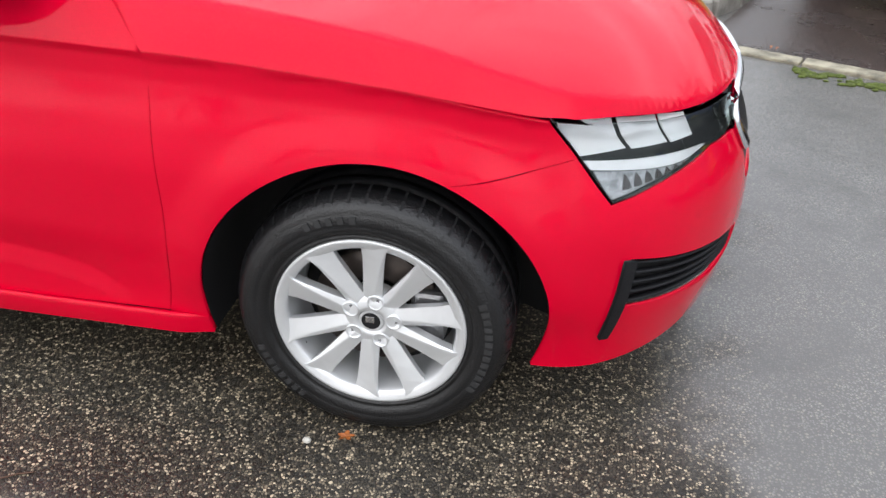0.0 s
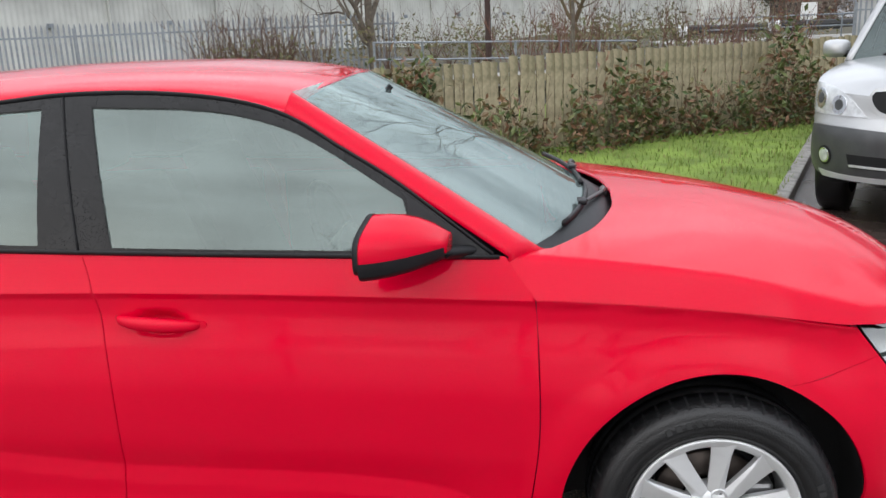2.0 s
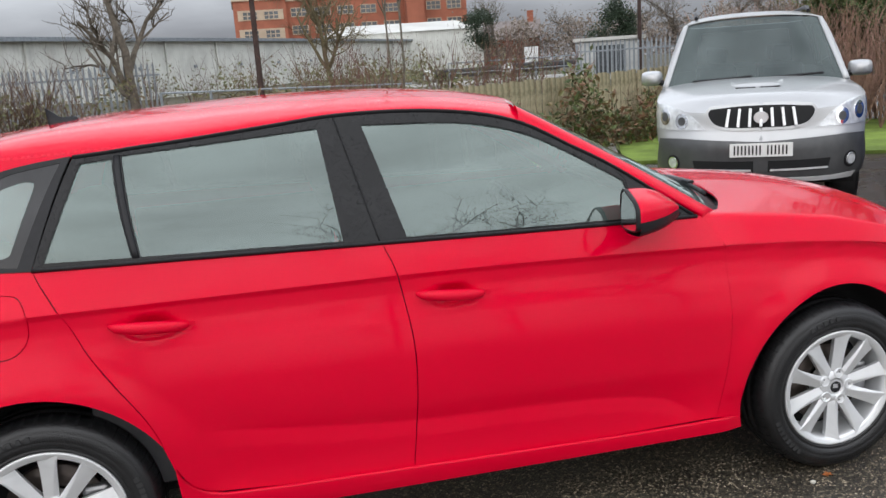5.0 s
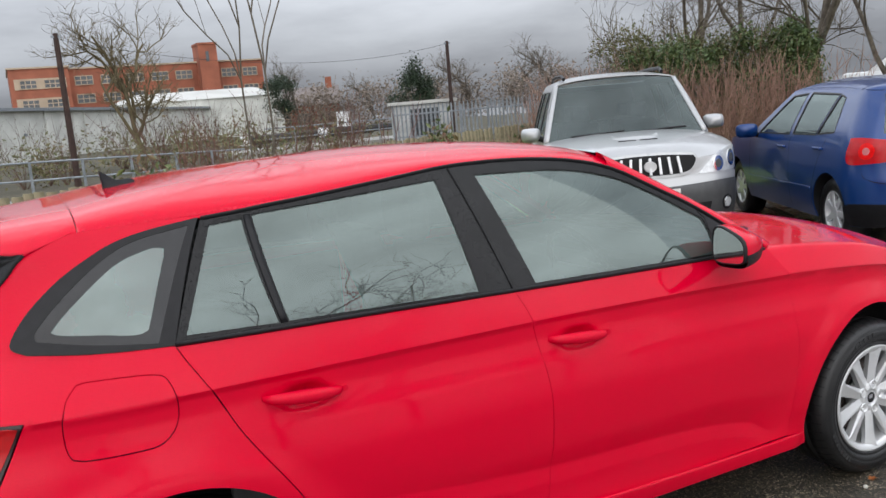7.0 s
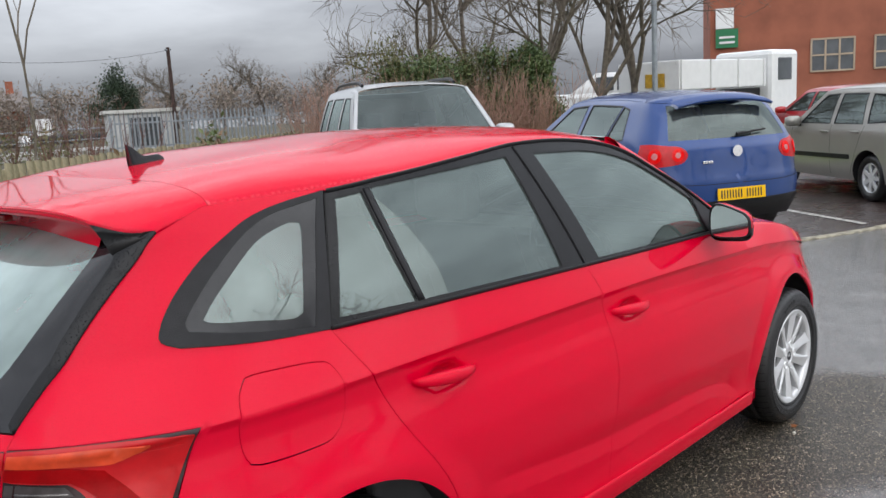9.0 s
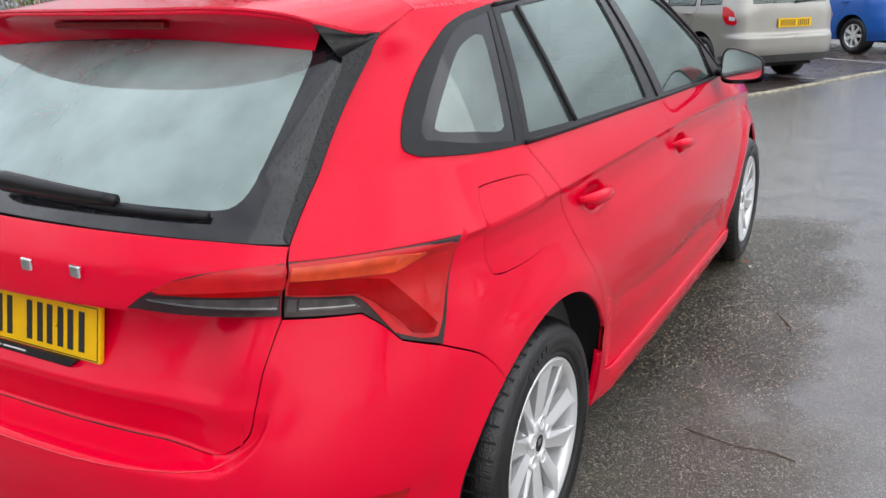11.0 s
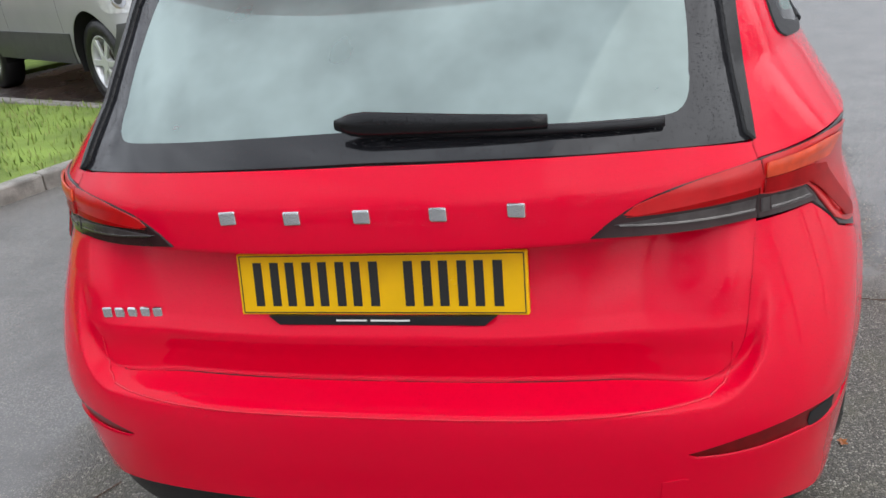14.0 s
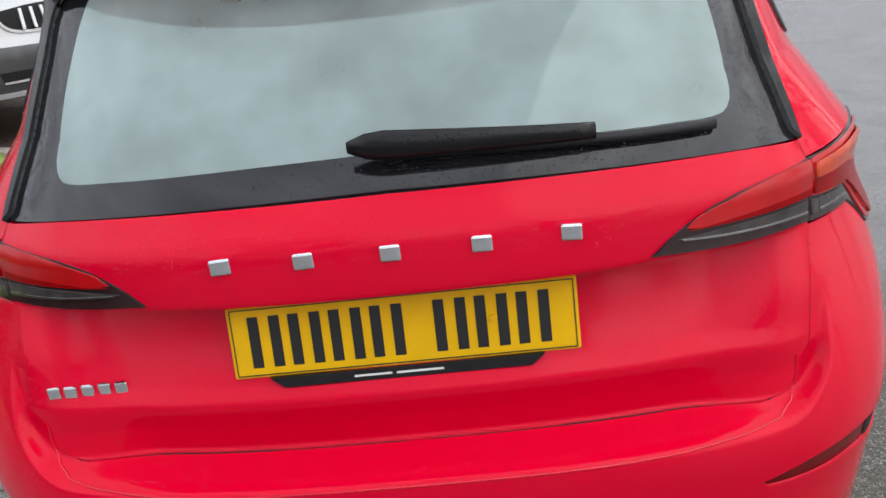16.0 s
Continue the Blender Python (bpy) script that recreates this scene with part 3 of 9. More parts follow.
side_rows = crease_rows(-2.95, -0.44)
for far in (False, True):
    sheet("fender", fender_line, belt, RED, car, gap=0.001, res=0.018, flip=far)
    doors = [sheet("front_door", front_door_line, belt, RED, car, gap=0.002, res=0.014, flip=far, rows=side_rows),
             sheet("rear_door", rear_door_line, belt, RED, car, gap=0.002, res=0.014, flip=far, rows=side_rows)]
    for door, hx, hz in ((doors[0], -1.398, 0.848), (doors[1], -2.295, 0.866)):
        rows = []
        for k in np.linspace(0, 1, 17):
            x = hx - 0.112 + 0.224 * k
            z = hz + 0.010 - 0.020 * k
            bulge = math.sin(math.pi * k) ** 0.45
            y0 = float(side_y(x, z + 0.05)) - 0.006
            w, t = 0.006 + 0.013 * bulge, 0.006 + 0.011 * bulge
            cy = -(y0 + 0.004 + 0.032 * bulge)
            rows.append([(x, cy - t * math.cos(a), z + w * math.sin(a)) for a in np.linspace(0, 2 * np.pi, 12, endpoint=False)])
        loft("handle", rows, RED, door, closed=True, flip=far, caps=True)
        bm = bmesh.new()
        yl = float(side_y(hx + 0.118, hz - 0.010))
        rod(bm, (hx + 0.118, -yl + 0.01, hz - 0.010), (hx + 0.118, -yl - 0.003, hz - 0.010), 0.011, 0.009, 16)
        lock = part("lock_cover", bm, RED, door)
        if far:
            lock.matrix_basis = Matrix.Diagonal((1, -1, 1, 1))
    sheet("sill", sill_line, sill_skin, RED, car, gap=0.0005, res=0.018, off=0.001, depth=0.024, flip=far)
    panel = sheet("quarter_panel", quarter_line, belt, RED, car, gap=0.0015, res=0.018, holes=() if far else [flap_line], flip=far, rows=side_rows[:len(side_rows) * 5 // 8])
    if not far:
        sheet("fuel_flap", flap_line, belt, RED, panel, gap=0.0016, res=0.018)

# roof, spoiler and hood
ROOF_END = -2.775
roof_line = outline([(x, -float(edge_at(x, roof_edge_z(x))) + 0.001) for x in np.linspace(-1.06, ROOF_END, 24)], [(ROOF_END, -float(edge_at(ROOF_END, roof_edge_z(ROOF_END))) + 0.001), (ROOF_END, 0)],
                    [(ROOF_END, 0), (-1.01, 0)], [(-1.01, 0), (-1.02, -0.3), (-1.06, -0.625)])
rx = np.arange(-2.765, -1.08, 0.014)
rail_rows = np.vstack([np.stack((rx, k - edge_at(rx, roof_edge_z(rx))), 1) for k in (0.005, 0.009, 0.014, 0.020, 0.028, 0.037, 0.047, 0.059, 0.073, 0.090)])
sheet("roof_panel", roof_line, roof, RED, car, both=True, res=0.03, depth=0.01, mid=(1, 0.0), gap=0.0015, rows=rail_rows)
SPOIL = [(-3.085, 0), (-3.080, -0.20), (-3.055, -0.38), (-3.010, -0.520)]
SIDE_S = [(-3.010, -0.520), (-2.965, -0.575), (-2.910, -0.605)]
ROOF_SIDE = -float(edge_at(ROOF_END, roof_edge_z(ROOF_END))) + 0.004


def spoiler_top(x, y):
    """The roof's last section, drawn on and down to the spoiler's trailing edge."""
    t = np.clip((ROOF_END - np.asarray(x, float)) / 0.30, 0, 1.1)
    start = roof(np.full_like(np.asarray(y, float), ROOF_END), y)[2]
    return x, y, start * (1 - t) + t * (1.370 - 0.107 * (np.abs(y) / 0.605) ** 6)


spoiler_line = outline([(ROOF_END, 0), (ROOF_END, ROOF_SIDE)], [(ROOF_END, ROOF_SIDE), (-2.84, ROOF_SIDE - 0.001), (-2.910, -0.605)], SIDE_S[::-1], SPOIL[::-1], [SPOIL[0], (ROOF_END, 0)])
spoiler = sheet("roof_spoiler", spoiler_line, spoiler_top, RED, car, both=True, res=0.022, depth=0.014, mid=(1, 0.0), gap=0.0015)
lip = rounded(SPOIL)
edge_top = np.stack(spoiler_top(lip[:, 0], lip[:, 1]), -1) - (0, 0, 0.012)
under_z = 1.300 - 0.020 * (np.abs(lip[:, 1]) / 0.53) ** 2
under = []
for (x, y), z in zip(lip, under_z):
    u = tail_u(min(abs(y), 0.50), z)
    p = [float(c) for c in belt(u, z)]
    under.append((p[0] - 0.004, y * 0.97, p[2]))
loft("spoiler_underside", [edge_top + (0, 0, 0.008), edge_top + (0.010, 0, -0.008), (edge_top + np.array(under)) / 2 + (0.02, 0, 0.008), under], RED, spoiler, both=True)
for far in (False, True):
    side_c = rounded(SIDE_S, 0.012)
    a = np.stack(spoiler_top(side_c[:, 0], side_c[:, 1]), -1) - (0, 0, 0.006)
    ends = np.array(((tail_u(0.560, 1.262), 1.262), shut_top[-1]))
    low_uv = ends[0] + (ends[1] - ends[0]) * np.linspace(0, 1, len(a))[:, None]
    b = lay(belt, low_uv, 0.010)[0]
    loft("spoiler_fin", [a + np.array((0.01, 0.02, 0)), a, a * 0.7 + b * 0.3 + np.array((0.004, 0.004, 0)), a * 0.35 + b * 0.65 + np.array((0.004, 0.004, 0)), b, b + np.array((0.012, 0.01, -0.004))], TRIM, spoiler, flip=not far)
    top_e = rounded([(ROOF_END, ROOF_SIDE), (-2.84, ROOF_SIDE - 0.001), (-2.910, -0.605)], 0.012)
    a = np.stack(spoiler_top(top_e[:, 0], top_e[:, 1]), -1)
    ends = np.array((edge_q[0], shut_top[-1]))
    low_uv = ends[0] + (ends[1] - ends[0]) * np.linspace(0, 1, len(a))[:, None]
    b = lay(belt, low_uv, 0.0)[0]
    loft("spoiler_side", [b - np.array((0, -0.012, 0.012)), b, b * 0.5 + a * 0.5 - np.array((0, 0.003, 0)), a - np.array((0, 0.0, 0.002)), a + np.array((0, 0.02, -0.01))], RED, spoiler, flip=not far)
bm = bmesh.new()
box(bm, -3.056, -0.17, 1.326, -3.034, 0.17, 1.341, 0.004)
part("high_brake_light", bm, DEEPRED, spoiler, "long dark red high-level brake light")

fx = np.linspace(0.398, 0.742, 16)
hood_line = outline([(x, -float(hood_y(x)) + 0.001) for x in np.linspace(-0.443, 0.398, 12)], [(x, -float(hood_y(x)) + 0.001) for x in fx], [(0.742, -float(hood_y(0.742)) + 0.001), (0.778, -0.15), (0.786, 0)],
                    [(0.786, 0), (-0.185, 0)], [(-0.185, 0), (-0.205, -0.25), (-0.27, -0.48), (-0.345, -0.62), (-0.400, -0.705)], [(-0.400, -0.705), (-0.512, -0.786)], [(-0.512, -0.786), (-0.467, -0.818), (-0.443, -0.834)])
crease_x = np.arange(-0.40, 0.62, 0.015)
fold_rows = np.vstack([np.stack((crease_x, -hood_y(crease_x) + k * facet(crease_x) / 1.5), 1) for k in (0.88, 1.0, 1.12)])
for far in (False, True):
    shut = rounded([(-0.440, 0.8885), (-0.287, 0.878), (-0.134, 0.865), (0.007, 0.850), (0.169, 0.835), (0.284, 0.819), (0.398, 0.793)], 0.03)
    p, nrm = lay(belt, shut, 0.0022)
    loft("hood_seam", [[a + np.array((0, 0, 0.0022)), a - np.array((0, 0, 0.0022))] for a in p * (1, -1 if far else 1, 1)], DARK, car, flip=not far)
sheet("hood", hood_line, hood, RED, car, both=True, res=0.015, mid=(1, 0.0), gap=0.001, rows=fold_rows)
EDGE_S = [(-0.70, 0.985), (-0.66, 1.14), (-0.615, 1.28), (-0.560, 1.392)]
FOOT = [(0, 1.010), (-0.4, 1.004), (-0.70, 0.996)]
screen_line = outline(FOOT, [FOOT[-1], *EDGE_S[1:]], [EDGE_S[-1], (-0.3, 1.402), (0, 1.406)], [(0, 1.406), (0, 1.010)])
cowl_back = outline([(0, 0.930), (-0.4, 0.935), (-0.70, 0.965)], [(-0.70, 0.965), FOOT[-1]], FOOT[::-1], [FOOT[0], (0, 0.930)])
sheet("windscreen_cowl", cowl_back, screen, BLACK, car, both=True, res=0.04, depth=0.004, mid=(0, 0.0))
sheet("windscreen", screen_line, screen, SCREEN, car, both=True, res=0.04, depth=0.004, mid=(0, 0.0))

# windows and their trim
TOP = [(-0.545, 0.996), (-0.779, 1.164), (-0.929, 1.252), (-1.073, 1.332), (-1.229, 1.376), (-1.439, 1.400), (-1.679, 1.404)]
TOP2 = [(-1.679, 1.404), (-1.889, 1.388), (-2.189, 1.364), (-2.40, 1.352), (-2.615, 1.345)]
bottom_trim = [(-2.628, 1.048), (-2.2, 1.040), (-1.595, 1.022), (-0.9, 1.000), (-0.530, 0.990)]
band_line = outline(TOP + TOP2[1:], [TOP2[-1], bottom_trim[0]], bottom_trim, [bottom_trim[-1], TOP[0]])
GL1 = outline([(-0.770, 1.130), (-0.959, 1.245), (-1.10, 1.312), (-1.30, 1.355), (-1.607, 1.372)], [(-1.607, 1.372), (-1.517, 1.032)], [(-1.517, 1.032), (-0.735, 1.008)], [(-0.735, 1.008), (-0.770, 1.130)])
GL2 = outline([(-1.745, 1.372), (-2.0, 1.358), (-2.355, 1.340)], [(-2.355, 1.340), (-2.297, 1.058)], [(-2.297, 1.058), (-1.712, 1.040)], [(-1.712, 1.040), (-1.745, 1.372)])
GL3 = outline([(-2.405, 1.334), (-2.565, 1.328)], [(-2.565, 1.328), (-2.600, 1.066)], [(-2.600, 1.066), (-2.325, 1.058)], [(-2.325, 1.058), (-2.405, 1.334)])
QT = outline([(-2.632, 1.349), (-2.85, 1.334), (-2.985, 1.313), (-3.052, 1.281), (-3.098, 1.240), (-3.118, 1.190), (-3.120, 1.150), (-3.110, 1.112), (-3.090, 1.090), (-3.035, 1.074)], [(-3.035, 1.074), (-2.824, 1.055), (-2.629, 1.046)], [(-2.629, 1.046), (-2.632, 1.349)])
QF = outline([(-2.668, 1.333), (-2.89, 1.311), (-2.980, 1.274), (-3.028, 1.210), (-3.048, 1.150), (-3.050, 1.120), (-3.030, 1.102)], [(-3.030, 1.102), (-2.85, 1.076), (-2.675, 1.058)], [(-2.675, 1.058), (-2.668, 1.333)])
QG = outline([(-2.755, 1.285), (-2.81, 1.286), (-2.915, 1.257), (-2.978, 1.182), (-3.000, 1.130), (-2.985, 1.113), (-2.85, 1.098), (-2.730, 1.087), (-2.715, 1.12), (-2.733, 1.265), (-2.755, 1.285)])
MIR = outline([(-0.560, 0.998), (-0.775, 1.150), (-0.760, 1.130), (-0.735, 1.006), (-0.6, 0.994), (-0.560, 0.998)])
for far in (False, True):
    trim = sheet("window_trim", band_line, belt, TRIM, car, holes=[GL1, GL2, GL3], off=0.003, res=0.03, flip=far, depth=0.02)
    for top in (TOP + TOP2[1:], bottom_trim):
        pts = rounded(top, 0.05)
        p, nrm = lay(belt, pts, 0.006)
        rows = [[a + n_ * 0.004 * math.cos(w) + np.array((0, 0, 0.006)) * math.sin(w) for w in np.linspace(0, 2 * np.pi, 8, endpoint=False)] for a, n_ in zip(p, nrm)]
        loft("weather_strip", rows, BLACK, trim, closed=True, flip=far, caps=True)
    for x0, z0, x1, z1 in ((-1.690, 1.398, -1.602, 1.026), (-2.380, 1.340, -2.311, 1.056)):
        q = np.linspace((x0, z0), (x1, z1), 14)
        p, nrm = lay(belt, q, 0.004)
        t = 0.003 if x0 > -2 else 0.010
        rows = [[a + np.array((t * math.cos(w), 0, 0)) + n_ * 0.004 * math.sin(w) for w in np.linspace(0, 2 * np.pi, 8, endpoint=False)] for a, n_ in zip(p, nrm)]
        loft("pillar_strip", rows, DARK if t < 0.005 else BLACK, trim, closed=True, flip=far, caps=True)
    for g in (GL1, GL2, GL3):
        sheet("window_pane", g, belt, GLASS, car, off=-0.003, res=0.05, flip=far, depth=0.003)
    qt = sheet("quarter_trim", QT, belt, BLACK, car, holes=[QF], off=0.004, res=0.025, flip=far, depth=0.012)
    sheet("quarter_border", QF, belt, FRIT, qt, holes=[QG], off=0.002, res=0.03, flip=far, depth=0.004)
    sheet("quarter_pane", QG, belt, PRIVACY, qt, off=0.0016, res=0.04, flip=far, depth=0.003)
    sheet("quarter_lining", outline([(-2.60, 0.93), (-2.62, 1.335)], [(-2.62, 1.335), (-2.90, 1.316), (-3.03, 1.27), (-3.11, 1.20)], [(-3.11, 1.20), (-3.18, 1.06), (-3.18, 0.93)], [(-3.18, 0.93), (-2.60, 0.93)]), belt, CLOTH, car, holes=[inset(QG, -0.02)], off=-0.035, res=0.06, flip=far, depth=0.0)
    # windscreen pillar, between door trim and windscreen
    n_p = 26
    a = rounded([(-0.508, 0.992), (-0.779, 1.166), (-0.929, 1.254), (-1.085, 1.342)], 0.01)
    a = a[np.linspace(0, len(a) - 1, n_p).round().astype(int)]
    b = rounded(EDGE_S, 0.01)
    b = b[np.linspace(0, len(b) - 1, n_p).round().astype(int)]
    pa, na = lay(belt, a, 0.0)
    pb = np.stack(screen(b[:, 0], b[:, 1]), -1)
    rows = []
    foot_a = np.stack(hood(np.array([-0.512]), np.array([-0.786])), -1)[0] + (0, 0, -0.004)
    foot_b = np.stack(hood(np.array([-0.385]), np.array([-0.690])), -1)[0] + (0, 0, -0.004)
    for k in (-0.02, 0.0):
        rows.append([foot_a - (0, 0, 0.03)] + [foot_a * (1 - j) + foot_b * j + np.array((0, 0, k)) for j in np.linspace(0, 1, 8)] + [foot_b - (0, 0, 0.03)])
    for i in range(n_p):
        nm = np.array((0.25, -0.55, 0.75))
        w = np.linalg.norm(pb[i] - pa[i])
        rows.append([pa[i] - na[i] * 0.015] + [pa[i] * (1 - k) + pb[i] * k + nm * w * 0.30 * (4 * k * (1 - k)) ** 0.8 * 0.5 for k in np.linspace(0, 1, 8)] + [pb[i] - np.array((0, 0, 0.02))])
    loft("windscreen_pillar", rows, RED, car, flip=far)

# wiper well and wipers
cowl_line = outline([(0.02, 0), (0.0, -0.3), (-0.20, -0.58), (-0.36, -0.715)], [(-0.36, -0.715), (-0.50, -0.70)], [(-0.50, -0.70), (-0.42, -0.4), (-0.36, 0)], [(-0.36, 0), (0.02, 0)])
sheet("wiper_well", cowl_line, lambda x, y: (x, y, 0.925 + 0.05 * np.abs(y) + 0.02 * np.sin(90 * x)), BLACK, car, both=True, res=0.02, mid=(1, 0.0))
WETARM = material("wet_grey_wiper", (0.045, 0.046, 0.050), 0.28, vary=0.3, scale=40)
for pivot, y0, y1, lift in ((0.02, -0.56, 0.02, 0.0), (0.60, -0.02, 0.60, 0.012)):
    wiper = new("windscreen_wiper")
    wiper.parent = car
    pts = [(-0.268 - 0.30 * y * y - lift, y, 1.014 + 0.006 * abs(y) + lift) for y in np.linspace(y0, y1, 13)]
    loft("wiper_blade", [[(p[0] + 0.007 * math.cos(a), p[1], p[2] + 0.010 * math.sin(a)) for a in np.linspace(0, 2 * np.pi, 8, endpoint=False)] for p in pts], BLACK, wiper, closed=True, caps=True)
    bm = bmesh.new()
    m_ = pts[5]
    foot = (-0.205 - 0.20 * pivot * pivot, pivot, 0.975)
    rod(bm, foot, (foot[0], foot[1], 1.000), 0.018, 0.014, 10)
    elbow = (foot[0] - 0.012, pivot - 0.09, 1.004)
    rod(bm, (foot[0], foot[1], 0.997), elbow, 0.011, 0.009, 8)
    rod(bm, elbow, (m_[0] + 0.014, m_[1], m_[2] + 0.012), 0.008, 0.005, 8)
    part("wiper_arm", bm, WETARM, wiper, "wet grey wiper arm")
    bm = bmesh.new()
    box(bm, m_[0] - 0.012, m_[1] - 0.03, m_[2] + 0.004, m_[0] + 0.014, m_[1] + 0.03, m_[2] + 0.018, 0.004)
    part("blade_clip", bm, BLACK, wiper)

# mirrors
for far in (False, True):
    mirror = new("door_mirror")
    mirror.parent = car

    def section(x, k):
        """A rounded section of the mirror housing: k is 0 at the glass and 1 at the nose."""
        w, up, down = 0.083 * (1 - 0.50 * k ** 1.7), 0.073 * (1 - 0.80 * k ** 1.6), 0.042 * (1 - 0.45 * k ** 1.4)
        cy, cz = -0.931 + 0.066 * k, 1.041 + 0.008 * k
        res = []
        for a in np.linspace(0, 2 * np.pi, 28, endpoint=False):
            c, s_ = math.cos(a), math.sin(a)
            r = (abs(c) ** 4.0 + abs(s_) ** 4.0) ** (-1 / 4.0)
            y = cy - w * c * r
            z = cz + (up if s_ > 0 else down) * s_ * r * (1 - (0.34 if s_ > 0 else 0.16) * c)
            res.append((x + 0.14 * (y + 0.931), y, z))
        return res
    xs = [-0.828, -0.823, -0.795, -0.762, -0.728, -0.696, -0.668, -0.658]
    ks = [0.0, 0.0, 0.10, 0.26, 0.46, 0.70, 0.93, 1.0]
    rows = [section(x, k) for x, k in zip(xs, ks)]
    loft("mirror_cap", rows, RED, mirror, closed=True, flip=far, caps=True)
    low = []
    for row in rows:
        c = np.mean(row, 0)
        low.append([tuple(c + (np.array(p) - c) * 1.025) for p in row[14:] + row[:1]])
    loft("mirror_base", [[tuple(np.array(p) * (1, 1, 1) - (0, 0, 0.002 + 0.010 * (abs(j - 7) < 6))) for j, p in enumerate(row)] for row in low], BLACK, mirror, flip=far)
    rim_ = np.array(section(-0.831, 0.0))
    c = rim_.mean(0)
    loft("mirror_frame", [[tuple(c + (p - c) * k + np.array((dx, 0, 0))) for p in rim_] for k, dx in ((1.015, 0.004), (1.0, -0.009), (0.94, -0.010), (0.91, 0.0))], BLACK, mirror, closed=True, flip=far)
    g = [tuple(c + (p - c) * 0.915 + np.array((-0.006 + 0.02 * (p[2] - c[2]) - 0.03 * (p[1] - c[1]), 0, 0))) for p in rim_]
    if far:
        g = [(x, -y, z) for x, y, z in g][::-1]
    link_mesh("mirror_glass", g, [tuple(range(len(g)))[::-1]], CHROME, mirror, "grey mirror glass", False)
    arm = [[(-0.60 - 0.15 * k + 0.045 * math.cos(a) * (1 - 0.2 * k), -0.775 - 0.11 * k, 1.005 + 0.012 * k + 0.016 * math.sin(a)) for a in np.linspace(0, 2 * np.pi, 12, endpoint=False)] for k in np.linspace(0, 1, 6)]
    loft("mirror_arm", arm, BLACK, mirror, closed=True, flip=far, caps=True)
    sheet("mirror_triangle", MIR, belt, BLACK, mirror, off=0.005, res=0.03, flip=far)

# tail: gate, bumper, window, lamps
M_ = (0, U_TAIL)
GATE_LOW = [(U_TAIL, 0.610), (-3.75, 0.610), (-3.56, 0.610)]
for a in np.radians(np.linspace(90, 0, 9)):
    z = 0.588 + GATE_R - (GATE_R - GATE_LIP) * math.sin(a)
    GATE_LOW.append((float(gate_side(z)) + GATE_LIP - GATE_R + (GATE_R - GATE_LIP) * math.cos(a), z))
GATE_LOW += [(float(gate_side(z)), z) for z in (0.72, 0.78, 0.846)]
tg = outline(GATE_LOW, [GATE_LOW[-1], (-3.344, 0.945), GLASS_CORNER],
             [GLASS_CORNER, (-3.5, 0.982), (-3.719, 0.990), (U_TAIL, 0.993)], [(U_TAIL, z) for z in (0.993, 0.95, 0.91, 0.867, 0.859, 0.855, 0.8495, 0.8455, 0.840, 0.80, 0.76, 0.715, 0.704, 0.695, 0.686, 0.675, 0.65, 0.63, 0.610)])
us = np.arange(U_TAIL + 0.006, -3.30, 0.012)
gate_rows = np.vstack([np.stack((us, np.full(len(us), z)), 1) for z in (0.867, 0.859, 0.855, 0.8495, 0.8455, 0.840, 0.715, 0.704, 0.695, 0.686, 0.675, 0.660, 0.648, 0.639, 0.631, 0.624, 0.618, 0.614)])
shelf_rows = [np.stack((us[us < -3.47], np.full((us < -3.47).sum(), z)), 1) for z in (0.570, 0.576, 0.583)]
for off in (-0.012, -0.006, 0.0, 0.005, 0.010, 0.015, 0.020, 0.026, 0.032):
    turn = np.radians(np.linspace(90, 0, 13))
    zt = np.concatenate((np.full((us < -3.53).sum(), 0.588 + off), 0.678 - (0.09 - off) * np.sin(turn), np.arange(0.69, 0.80, 0.012)))
    ut = gate_side(zt) - np.concatenate((np.zeros((us < -3.53).sum()), 0.045 - (0.09 - off) * np.cos(turn), np.full(10, off - 0.045)))
    ut[:(us < -3.53).sum()] = us[us < -3.53]
    shelf_rows.append(np.stack((ut, zt), 1))
shelf_rows = np.vstack(shelf_rows)
gate = sheet("tailgate", tg, belt, RED, car, both=True, gap=0.0008, res=0.012, mid=M_, rows=gate_rows)
DIFF = [(-2.95, 0.235), (-3.12, 0.250), (-3.25, 0.295), (-3.45, 0.355), (-3.67, 0.385), (U_TAIL, 0.390)]
REFL = outline([(-3.592, 0.507), (-3.485, 0.524), (-3.36, 0.530), (-3.24, 0.516), (-3.135, 0.495)], [(-3.135, 0.495), (-3.160, 0.462), (-3.226, 0.466), (-3.366, 0.486), (-3.48, 0.488), (-3.575, 0.494), (-3.592, 0.507)])
RB = [(u + (0.0015 if z > 0.615 else 0), z - (0.0006 if z < 0.65 else 0)) for u, z in GATE_LOW]
rb = outline(RB, [RB[-1], (-3.209, 0.838)], [(-3.209, 0.838), (-3.173, 0.811), (-3.141, 0.778)], [(-3.141, 0.778), (-3.050, 0.744)],
             [(-3.050, 0.744), (-2.94, 0.688), arch(HUB_R, 128, 190)[0]], arch(HUB_R, 128, 190), [arch(HUB_R, 128, 190)[-1], DIFF[0]], DIFF, [(U_TAIL, 0.390), (U_TAIL, 0.57)], [(U_TAIL, z) for z in (0.57, 0.576, 0.583, 0.588, 0.593, 0.600, 0.605)] + [RB[0]])
bumper = sheet("rear_bumper", rb, belt, RED, car, both=True, gap=0.0004, res=0.013, holes=[REFL], mid=M_, rows=shelf_rows)
